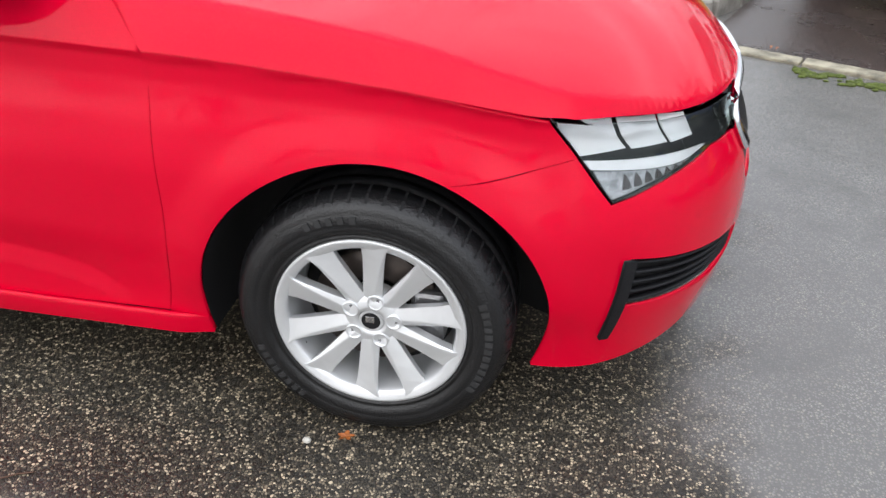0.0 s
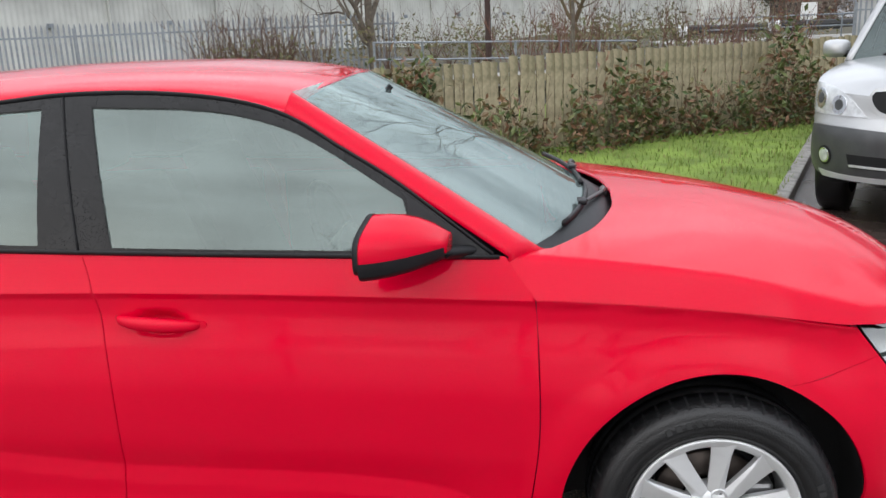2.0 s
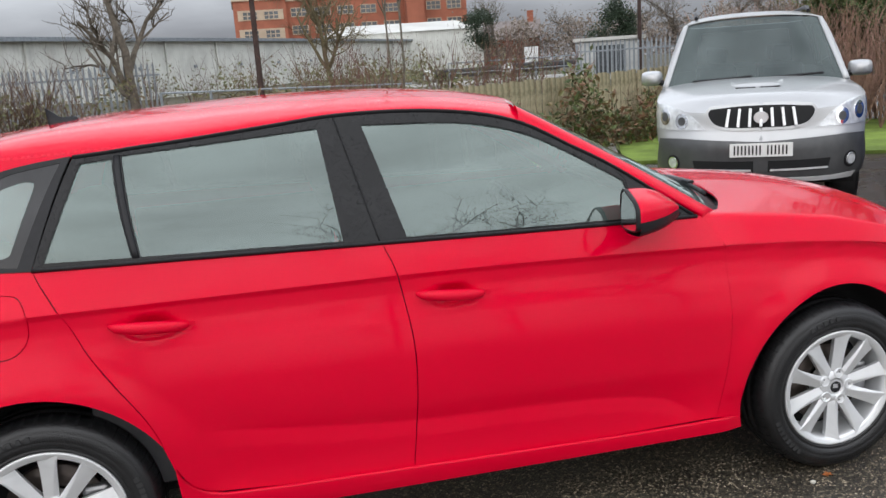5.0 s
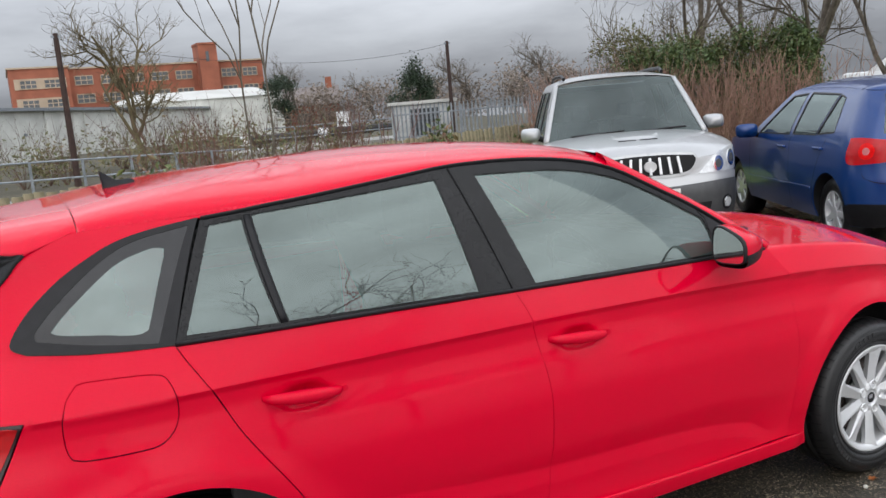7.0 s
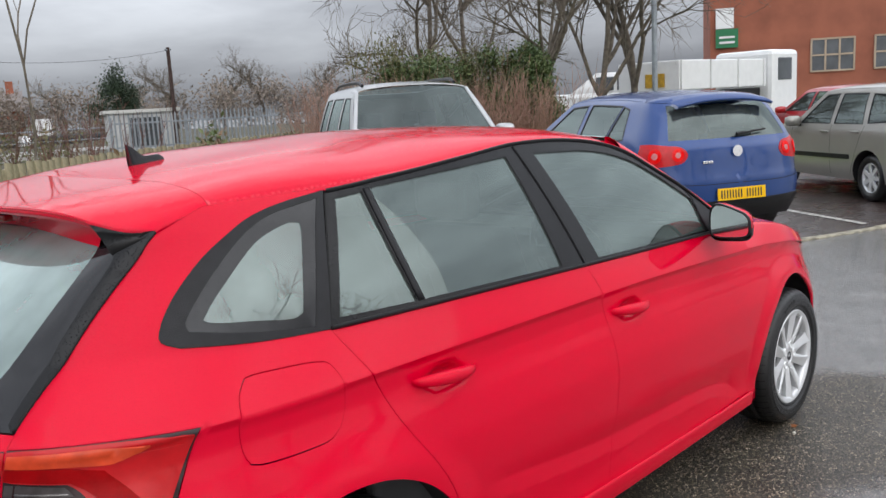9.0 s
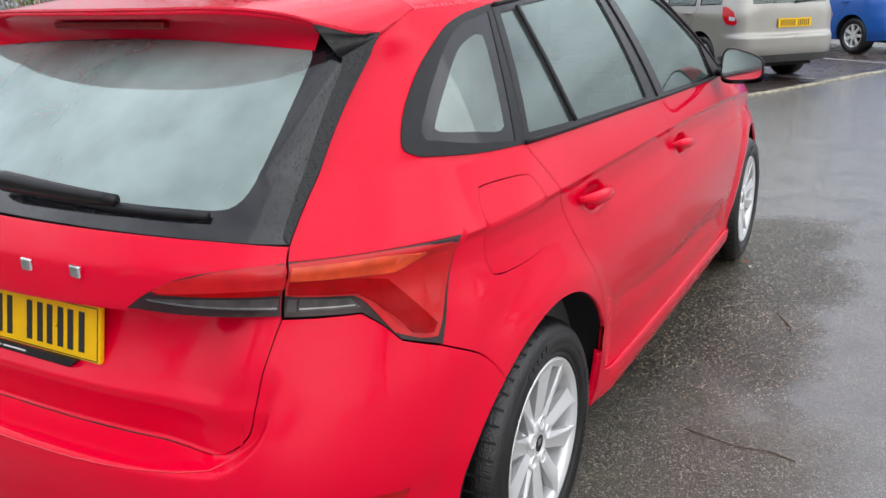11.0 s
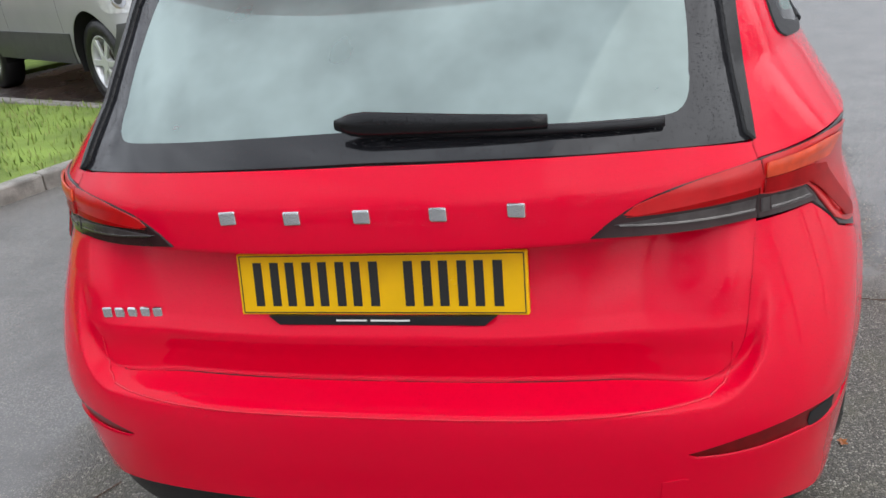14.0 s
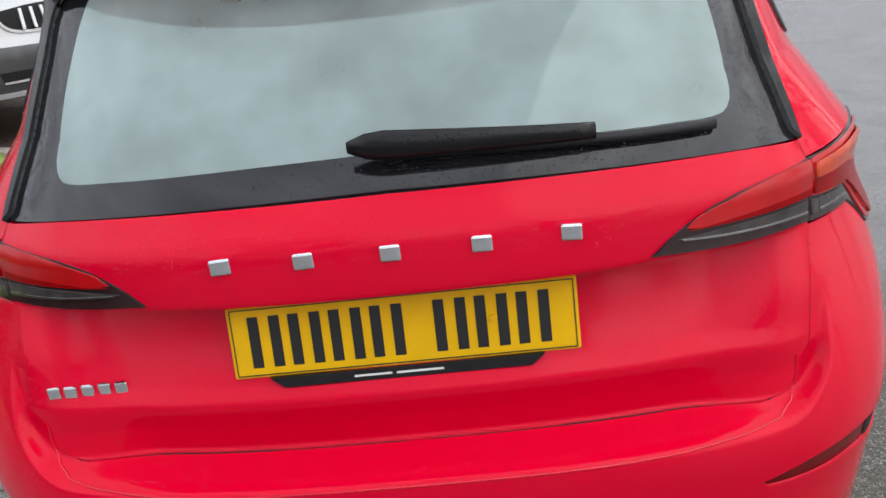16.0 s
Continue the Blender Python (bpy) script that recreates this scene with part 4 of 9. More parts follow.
sheet("gate_seal", outline([(U_TAIL, 0.628), (U_TAIL, 0.590)], [(U_TAIL, 0.590), (-3.48, 0.590)], [(-3.48, 0.590), (-3.48, 0.628)], [(-3.48, 0.628), (U_TAIL, 0.628)]), lambda u, z: (belt(u, z)[0] + 0.035, belt(u, z)[1] * 0.97, z), DARK, bumper, off=0.0, both=True, res=0.02, mid=M_)
df = outline(DIFF, [(U_TAIL, 0.390), (U_TAIL, 0.315)], [(U_TAIL, 0.315), (-3.72, 0.312), (-3.60, 0.285), (-3.49, 0.285), (-3.39, 0.300), (-3.28, 0.275), (-3.2, 0.235), (-2.99, 0.21)], [(-2.99, 0.21), DIFF[0]])
CREST = [(U_TAIL, 0.588), (-3.90, 0.588), (-3.81, 0.588), (-3.70, 0.590), (-3.60, 0.594), (-3.55, 0.598), (-3.522, 0.609), (-3.504, 0.625), (-3.494, 0.645), (-3.484, 0.675)]
crest_u = np.concatenate([np.linspace(a[0], b[0], 10, endpoint=False) for a, b in zip(CREST[:-1], CREST[1:])])
crest_z = np.concatenate([np.linspace(a[1], b[1], 10, endpoint=False) for a, b in zip(CREST[:-1], CREST[1:])])
crest = np.stack(belt(crest_u, crest_z), 1)
# thin wet red rods added along the crest to carry the fold's bright highlight
GLINTEDGE = material("wet_glint_edge", (0.67, 0.0001, 0.024), 0.3, vary=0.1, scale=60, bump=0.6, bump_scale=160, coat=1.0, spec=0.0)
for far in (False, True):
    bm = bmesh.new()
    for a, b in zip(crest[:-1], crest[1:]):
        rod(bm, a * (1, -1 if far else 1, 1), b * (1, -1 if far else 1, 1), 0.0021, n=6)
    part("crease_glint", bm, GLINTEDGE, bumper, "thin wet red bead added to catch the highlight on the bumper's crease")
TOW = [(-3.628, 0.453), (-3.586, 0.453), (-3.582, 0.405), (-3.625, 0.405), (-3.628, 0.453)]
sheet("towing_eye_cover", outline(TOW), belt, RED, bumper, off=0.0022, res=0.02, depth=0.003)
sheet("rear_diffuser", df, belt, BLACK, bumper, "matt black lower bumper", off=-0.012, both=True, res=0.02, mid=M_)
W_EDGE = across([(0, 1.038), (0.20, 1.035), (0.40, 1.029), (0.483, 1.026), (0.509, 1.033), (0.520, 1.053), (0.521, 1.090), (0.520, 1.150), (0.511, 1.240), (0.496, 1.280), (0.45, 1.292), (0.20, 1.300), (0, 1.302)])
W_RIM = across([(0, 0.997), (0.25, 0.993), (0.45, 0.985), (0.617, 0.971)])
W_IN = outline(W_EDGE, [W_EDGE[-1], (U_TAIL, 1.17), W_EDGE[0]])
W_OUT = outline(W_RIM, shut_top, across([(0.600, 1.305), (0.40, 1.318), (0, 1.325)]), [(U_TAIL, 1.325), W_EDGE[-1]], W_EDGE[::-1], [W_EDGE[0], W_RIM[0]])
window = sheet("rear_window_border", W_OUT, belt, FRIT, car, "black printed border of the rear window, beaded with rain", both=True, res=0.025, depth=0.004, mid=M_)
sheet("rear_window_pane", W_IN, belt, MISTED, car, "misted rear window pane", both=True, res=0.04, depth=0.004, mid=M_)
for far in (False, True):
    fin = across([(0.603, 0.982), (0.584, 1.090), (0.574, 1.180), (0.568, 1.250), (0.545, 1.300)])
    fin_line = outline([(u - 0.0, z) for u, z in shut_top], [shut_top[-1], fin[-1]], fin[::-1], [fin[0], shut_top[0]])
    sheet("window_side_fin", fin_line, belt, TRIM, window, off=0.010, res=0.02, flip=far, depth=0.012)

LB_RED = outline([(-3.336, 0.936), (-3.16, 0.934), (-2.992, 0.922)], [(-2.992, 0.922), (-3.041, 0.816), (-3.066, 0.772)], [(-3.066, 0.772), (-3.100, 0.779), (-3.150, 0.800)], [(-3.150, 0.800), (-3.195, 0.861), (-3.221, 0.880)], [(-3.221, 0.880), (-3.341, 0.893)], [(-3.341, 0.893), (-3.336, 0.936)])
LB_AMBER = outline([(-3.336, 0.934), (-3.16, 0.932), (-3.075, 0.928)], [(-3.075, 0.928), (-3.105, 0.914), (-3.140, 0.903), (-3.22, 0.909), (-3.339, 0.917)], [(-3.339, 0.917), (-3.336, 0.934)])
LB_CLEAR = outline([(-3.320, 0.880), (-3.228, 0.869)], [(-3.228, 0.869), (-3.210, 0.850)], [(-3.210, 0.850), (-3.323, 0.858)], [(-3.323, 0.858), (-3.320, 0.880)])
LB_TAB = outline([(-3.342, 0.881), (-3.325, 0.880)], [(-3.325, 0.880), (-3.328, 0.858)], [(-3.328, 0.858), (-3.345, 0.859)], [(-3.345, 0.859), (-3.342, 0.881)])
LB_STEP = outline([(-3.18, 0.915), (-3.010, 0.912)], [(-3.010, 0.912), (-3.052, 0.820), (-3.075, 0.782)], [(-3.075, 0.782), (-3.104, 0.788), (-3.143, 0.805)], [(-3.143, 0.805), (-3.185, 0.866), (-3.215, 0.887)], [(-3.215, 0.887), (-3.18, 0.915)])
LB_BAR = outline([(-3.336, 0.900), (-3.215, 0.890), (-3.186, 0.868)], [(-3.186, 0.868), (-3.194, 0.862), (-3.221, 0.881)], [(-3.221, 0.881), (-3.336, 0.894)], [(-3.336, 0.894), (-3.336, 0.900)])
LB_ELBOW = outline([(-3.339, 0.914), (-3.22, 0.905), (-3.155, 0.893)], [(-3.155, 0.893), (-3.105, 0.840), (-3.062, 0.790)], [(-3.062, 0.790), (-3.075, 0.776), (-3.118, 0.787)], [(-3.118, 0.787), (-3.178, 0.850), (-3.215, 0.877)], [(-3.215, 0.877), (-3.341, 0.891)], [(-3.341, 0.891), (-3.339, 0.914)])
LB_LINE = outline([(-3.322, 0.8645), (-3.222, 0.8570)], [(-3.222, 0.8570), (-3.220, 0.8545)], [(-3.220, 0.8545), (-3.322, 0.8615)], [(-3.322, 0.8615), (-3.322, 0.8645)])
LT_LINE = outline([(-3.361, 0.8690), (-3.50, 0.8765), (-3.60, 0.8850)], [(-3.60, 0.8850), (-3.598, 0.8825), (-3.50, 0.8735), (-3.361, 0.8660)], [(-3.361, 0.8660), (-3.361, 0.8690)])
LT_RED = outline([(-3.351, 0.936), (-3.457, 0.929), (-3.537, 0.916), (-3.585, 0.900)], [(-3.585, 0.900), (-3.45, 0.904), (-3.353, 0.905)], [(-3.353, 0.905), (-3.351, 0.936)])
LT_BAR = outline([(-3.353, 0.901), (-3.45, 0.900), (-3.588, 0.895)], [(-3.588, 0.895), (-3.46, 0.892), (-3.354, 0.891)], [(-3.354, 0.891), (-3.353, 0.901)])
LT_CLEAR = outline([(-3.357, 0.884), (-3.50, 0.887), (-3.608, 0.885)], [(-3.608, 0.885), (-3.50, 0.873), (-3.361, 0.863)], [(-3.361, 0.863), (-3.357, 0.884)])
lampB = outline(LAMP_B, [LAMP_B[-1], (-3.052, 0.748)], [(-3.052, 0.748), (-3.141, 0.780)], [(-3.141, 0.780), (-3.173, 0.813), (-3.209, 0.840)], [(-3.209, 0.840), (-3.3505, 0.850)], [(-3.3505, 0.850), LAMP_B[0]])
lampT = outline([(-3.3465, 0.944), (-3.457, 0.937), (-3.537, 0.925), (-3.605, 0.895), (-3.645, 0.866)], [(-3.645, 0.866), (-3.50, 0.857), (-3.3555, 0.852)], [(-3.3555, 0.852), (-3.3465, 0.944)])
for far in (False, True):
    lamp = sheet("tail_lamp", lampB, belt_out, LAMPRIM, car, "wrap-round red tail lamp with a dark margin", gap=0.001, off=0.003, res=0.02, flip=far)
    sheet("red_lens", LB_RED, belt_out, REDLENS, lamp, gap=-0.006, off=0.006, res=0.015, flip=far, depth=0.005)
    sheet("orange_lens", LB_AMBER, belt_out, AMBER, lamp, off=0.0112, res=0.015, flip=far, depth=0.006)
    sheet("corner_lens", LB_STEP, belt_out, REDLENS, lamp, off=0.009, res=0.02, flip=far, depth=0.006)
    sheet("light_bar", LB_BAR, belt_out, DARKBAR, lamp, off=0.0095, res=0.02, flip=far, depth=0.004)
    sheet("corner_bar", LB_ELBOW, belt_out, DARKBAR, lamp, off=0.0105, res=0.02, flip=far, depth=0.006)
    sheet("chrome_line", LB_LINE, belt_out, DULLCHROME, lamp, off=0.0075, res=0.02, flip=far, depth=0.003)
    sheet("clear_lens", LB_CLEAR, belt_out, SMOKE, lamp, off=0.006, res=0.02, flip=far, depth=0.005)
    sheet("clear_tab", LB_TAB, belt_out, SMOKE, lamp, off=0.006, res=0.02, flip=far, depth=0.005)
    lamp = sheet("tailgate_lamp", lampT, belt_out, LAMPRIM, gate, "slim red tailgate lamp with a dark margin", gap=0.001, off=0.004, res=0.02, flip=far, depth=0.03)
    sheet("red_lens", LT_RED, belt_out, REDLENS, lamp, gap=-0.006, off=0.007, res=0.015, flip=far, depth=0.004)
    sheet("light_bar", LT_BAR, belt_out, DARKBAR, lamp, off=0.0085, res=0.015, flip=far, depth=0.004)
    sheet("chrome_line", LT_LINE, belt_out, DULLCHROME, lamp, off=0.0085, res=0.02, flip=far, depth=0.003)
    sheet("clear_lens", LT_CLEAR, belt_out, SMOKE, lamp, off=0.007, res=0.015, flip=far, depth=0.004)
    sheet("rear_reflector", REFL, belt, DEEPRED, bumper, "slim dark red reflector", gap=0.001, off=-0.006, res=0.02, flip=far)
    RF2 = outline([(-3.235, 0.510), (-3.145, 0.492), (-3.165, 0.467), (-3.228, 0.471), (-3.235, 0.510)])
    RF3 = outline([(-3.335, 0.514), (-3.241, 0.509), (-3.234, 0.474), (-3.330, 0.484), (-3.335, 0.514)])
    sheet("reflector_gap", RF3, belt, DARK, bumper, off=-0.004, res=0.02, flip=far)
    sheet("reflector_tip", RF2, belt, REDLENS, bumper, off=-0.004, res=0.02, flip=far)

# rear plate, badges, wiper
plate = new("rear_plate")
plate.parent = car
plate.matrix_basis = pose(-3.374, 0, 0.783, 0, 11, 0)
bm = bmesh.new()
box(bm, -0.014, -0.26, -0.0555, -0.002, 0.26, 0.0555, 0.003)
part("plate_body", bm, PLATE, plate, "yellow reflective number plate")
bm = bmesh.new()
for z in (-0.051, 0.051):
    box(bm, -0.0150, -0.254, z - 0.0008, -0.0142, 0.254, z + 0.0008)
for y in (-0.254, 0.254):
    box(bm, -0.0150, y - 0.0008, -0.051, -0.0142, y + 0.0008, 0.051)
part("plate_border", bm, INK, plate)
for k in range(7):
    yc = 0.205 - k * 0.061 - (0.033 if k > 3 else 0)
    for dy in (0.016, -0.016):
        bm = bmesh.new()
        box(bm, -0.0152, yc + dy - 0.008, -0.0395, -0.0142, yc + dy + 0.008, 0.0395)
        part("plate_bar", bm, INK, plate)
bm = bmesh.new()
rod(bm, (-0.0142, -0.135, 0.004), (-0.018, -0.135, 0.004), 0.006, 0.005, 12)
part("plate_screw", bm, PLATE, plate)
bm = bmesh.new()
vs = [(-0.022, 0.205, -0.0556), (-0.022, 0.185, -0.0715), (-0.022, -0.185, -0.0715), (-0.022, -0.205, -0.0556)]
q = [bm.verts.new(v) for v in vs] + [bm.verts.new((v[0] + 0.024, v[1], v[2])) for v in vs]
bm.faces.new(q[:4][::-1])
bm.faces.new(q[4:])
for i in range(4):
    bm.faces.new((q[i], q[(i + 1) % 4], q[4 + (i + 1) % 4], q[4 + i]))
part("plate_holder", bm, BLACK, plate, "black plate holder strip")
for y0, y1 in ((0.078, 0.022), (0.015, -0.055)):
    bm = bmesh.new()
    box(bm, -0.0235, y1, -0.0645, -0.0222, y0, -0.0615)
    part("holder_print", bm, WPLATE, plate)


def badge(name, y, z, w, h, parent):
    """A small raised chrome block that follows the gate's skin."""
    u = tail_u(abs(y), z)
    x = float(belt(u, z)[0])
    yaw = -math.degrees(math.atan2(float(belt(u + 0.02, z)[0]) - float(belt(u - 0.02, z)[0]), float(belt(u - 0.02, z)[1]) - float(belt(u + 0.02, z)[1]))) * (1 if y < 0 else -1)
    bm = bmesh.new()
    box(bm, -0.005, -w / 2, -h / 2, 0.004, w / 2, h / 2, 0.003)
    ob = part(name, bm, CHROME, parent)
    ob.matrix_basis = pose(x - 0.002, y, z, 0, 0, yaw)
    return ob


for y in (0.239, 0.119, -0.003, -0.130, -0.254):
    badge("badge_block", y, 0.922, 0.030, 0.024, gate)
for k in range(5):
    badge("model_badge_block", 0.556 - 0.0268 * k, 0.722, 0.020, 0.021, gate)
wiper = new("rear_wiper")
wiper.parent = car


def on_glass(y, z, off):
    u = tail_u(abs(y), z)
    p, nrm = lay(belt, np.array([[u, z]]), off)
    return np.array((p[0][0], math.copysign(abs(p[0][1]), y), p[0][2]))


rows = []
for k in np.linspace(0, 1, 14):
    y, z = 0.045 - 0.345 * k, 1.034 - 0.008 * k
    c = on_glass(y if abs(y) > 0.002 else 0.002, z, 0.030 - 0.008 * k)
    w, t = 0.024 - 0.012 * k, 0.016 - 0.006 * k
    e = min(1, 0.35 + 6 * k) if k < 0.12 else 1
    rows.append([(c[0] + t * math.cos(a) * e, c[1], c[2] + w * math.sin(a) * e) for a in np.linspace(0, 2 * np.pi, 12, endpoint=False)])
loft("wiper_arm", rows, TRIM, wiper, closed=True, caps=True)
bm = bmesh.new()
pts = [on_glass(y, z, 0.010) for y, z in zip(np.linspace(-0.04, -0.478, 12), np.linspace(1.030, 1.014, 12))]
bm.free()
loft("wiper_blade", [[(p[0] + 0.007 * math.cos(a), p[1], p[2] + 0.008 * math.sin(a)) for a in np.linspace(0, 2 * np.pi, 8, endpoint=False)] for p in pts], BLACK, wiper, closed=True, caps=True)

# aerial
bm = bmesh.new()
vs = []
for k in range(9):
    a = k / 8
    x = -2.545 - 0.10 * a
    h = (0.010 if k == 0 else 0.020 + 0.004 * a) + 0.040 * max(0, (a - 0.55) / 0.45) ** 1.3
    w = 0.022 * (1 - 0.3 * a) * (1 if 0 < k else 0.5)
    zb = float(roof_mid_z(x)) - 0.004
    vs.append([bm.verts.new(v) for v in ((x, -w, zb), (x - 0.007 * (a > 0.9), -0.006, zb + h), (x - 0.007 * (a > 0.9), 0.006, zb + h), (x, w, zb))])
for p, q in zip(vs, vs[1:]):
    for i in range(3):
        bm.faces.new((p[i], p[i + 1], q[i + 1], q[i]))
bm.faces.new(vs[0])
bm.faces.new(vs[-1][::-1])
part("roof_aerial", bm, BLACK, car, "small black shark-fin aerial", True)

# nose: bumper, lamps, grille
PRISM = material("lamp_prisms", (0.55, 0.56, 0.58), 0.25, 0.5, 0.5, 60)
hx = [0.42, 0.50, 0.58, 0.66, 0.71, 0.738]
HL_TOP = [(0.403, 0.786)] + [(belt_u(x, float(hood_z(x)) - 0.004), float(hood_z(x)) - 0.004) for x in hx]
HL_END = HL_TOP[-1]
hl = outline(HL_TOP, [HL_END, (HL_END[0] - 0.03, 0.665)], [(HL_END[0] - 0.03, 0.665), (0.92, 0.655), (0.845, 0.659)], [(0.845, 0.659), (0.65, 0.636), (0.510, 0.611)], [(0.510, 0.611), (0.403, 0.786)])
FOG = outline([(0.553, 0.482), (0.70, 0.455), (1.02, 0.405)], [(1.02, 0.405), (1.0, 0.345), (0.90, 0.325), (0.775, 0.335), (0.536, 0.352)], [(0.536, 0.352), (0.553, 0.482)])
BLADE = outline([(0.535, 0.482), (0.562, 0.480)], [(0.562, 0.480), (0.545, 0.36), (0.530, 0.272)], [(0.530, 0.272), (0.508, 0.272)], [(0.508, 0.272), (0.520, 0.37), (0.535, 0.482)])
GRILLE = outline([(HL_END[0] - 0.030, 0.645), (HL_END[0] + 0.006, 0.715), (U_NOSE, 0.705)], [(U_NOSE, 0.705), (U_NOSE, 0.49)], [(U_NOSE, 0.49), (HL_END[0] + 0.03, 0.50)], [(HL_END[0] + 0.03, 0.50), (HL_END[0] - 0.030, 0.645)])
fb = outline([(0.448, 0.7055), (0.30, 0.6774), arch(HUB_F, 63.8, -15)[0]], arch(HUB_F, 63.8, -18), [arch(HUB_F, 63.8, -18)[-1], (0.44, 0.185), (0.55, 0.18), (0.75, 0.195), (0.95, 0.215), (U_NOSE, 0.23)], [(U_NOSE, 0.23), (U_NOSE, 0.488)],
             [(U_NOSE, 0.488), (HL_END[0] + 0.028, 0.498), (HL_END[0] - 0.035, 0.645)], [(HL_END[0] - 0.035, 0.645), (0.92, 0.652), (0.845, 0.656)], [(0.845, 0.656), (0.65, 0.633), (0.507, 0.608)], [(0.507, 0.608), (0.448, 0.704)])
nose = sheet("front_bumper", fb, belt, RED, car, gap=0.0006, res=0.018, both=True, mid=(0, U_NOSE), holes=[FOG])
grille = sheet("grille", GRILLE, belt, BLACK, car, both=True, mid=(0, U_NOSE), off=-0.01, res=0.03)
for far in (False, True):
    fr = rounded([(HL_END[0] - 0.006, 0.600), (HL_END[0] - 0.022, 0.640), (HL_END[0] + 0.012, 0.705), (U_NOSE - 0.02, 0.700)], 0.03)
    p, nrm = lay(belt, fr, 0.004)
    rows = [[a + n_ * 0.012 * math.cos(w) + np.array((0, 0.030, 0.010)) * math.sin(w) for w in np.linspace(0, 2 * np.pi, 8, endpoint=False)] for a, n_ in zip(p, nrm)]
    loft("grille_frame", rows, CHROME, grille, "chrome grille frame", closed=True, flip=far)
    fog = sheet("fog_grille", FOG, belt, DARK, nose, "black slatted lower bumper grille", off=-0.030, res=0.03, flip=far)
    for k in range(5):
        z0 = 0.468 - 0.026 * k
        pts = rounded([(0.556 - 0.004 * k, z0), (0.75, z0 - 0.033 + 0.006 * k), (1.0, z0 - 0.072 + 0.015 * k)], 0.03)
        p, nrm = lay(belt, pts, -0.014)
        rows = [[a + n_ * 0.010 * math.cos(w) + np.array((0, 0, 0.004)) * math.sin(w) for w in np.linspace(0, 2 * np.pi, 6, endpoint=False)] for a, n_ in zip(p, nrm)]
        loft("slat", rows, BLACK, fog, closed=True, flip=far)
    sheet("bumper_blade", BLADE, belt, BLACK, nose, "black upright bumper blade", off=0.012, res=0.02, flip=far, depth=0.02)
    lamp = sheet("headlamp", hl, belt, LENS, car, "clear headlamp with bright reflectors", gap=0.002, off=0.0, res=0.02, flip=far, depth=0.004)
    lamp.visible_shadow = False
    sheet("lamp_bowl", hl, belt, BLACK, lamp, gap=0.003, off=-0.045, res=0.03, flip=far, depth=-0.043)
    cells = (outline([(0.418, 0.777), (0.562, 0.768)], [(0.562, 0.768), (0.558, 0.735), (0.568, 0.712)], [(0.568, 0.712), (0.456, 0.708)], [(0.456, 0.708), (0.418, 0.777)]),
             outline([(0.576, 0.767), (0.684, 0.756)], [(0.684, 0.756), (0.678, 0.73), (0.685, 0.705)], [(0.685, 0.705), (0.584, 0.709)], [(0.584, 0.709), (0.572, 0.735), (0.576, 0.767)]),
             outline([(0.694, 0.755), (0.782, 0.742)], [(0.782, 0.742), (0.776, 0.70)], [(0.776, 0.70), (0.698, 0.702)], [(0.698, 0.702), (0.690, 0.73), (0.694, 0.755)]))

    def bowl(u, z):
        """A reflector that leans back under the lens."""
        x, y, z = belt(u, z)
        k = 0.003 + 0.42 * (z - 0.700)
        return x - 0.6 * k, y + k, z
    for g in cells:
        sheet("reflector_bowl", g, bowl, REFLECTOR, lamp, res=0.02, flip=far, depth=0.004)
    drl = outline([(0.464, 0.699), (0.65, 0.682), (0.838, 0.664)], [(0.838, 0.664), (0.70, 0.657), (0.478, 0.680)], [(0.478, 0.680), (0.464, 0.699)])
    sheet("light_guide", drl, belt, REFLECTOR, lamp, off=-0.010, res=0.02, flip=far, depth=0.01)
    low_p = outline([(0.486, 0.676), (0.70, 0.654), (0.80, 0.655)], [(0.80, 0.655), (0.65, 0.641), (0.516, 0.618)], [(0.516, 0.618), (0.486, 0.676)])
    sheet("prism_panel", low_p, belt, PRISM, lamp, off=-0.014, res=0.02, flip=far, depth=0.008)
    for k in range(7):
        u0, zt, zb_ = 0.545 + 0.030 * k, 0.664 - 0.0018 * k, 0.634 + 0.0022 * k
        pr = outline([(u0, zb_), (u0 + 0.012, zt), (u0 + 0.024, zb_ + 0.002), (u0, zb_)])
        sheet("prism", pr, belt, SMOKE, lamp, off=-0.0125, res=0.02, flip=far, depth=0.003)


# ---- wheels ----
def ring(profile, n=72):
    """Rings of a turned profile (radius, y) round the y axis."""
    a = np.linspace(0, 2 * np.pi, n, endpoint=False)
    return [[(r * np.cos(t), y, r * np.sin(t)) for t in a] for r, y in profile]


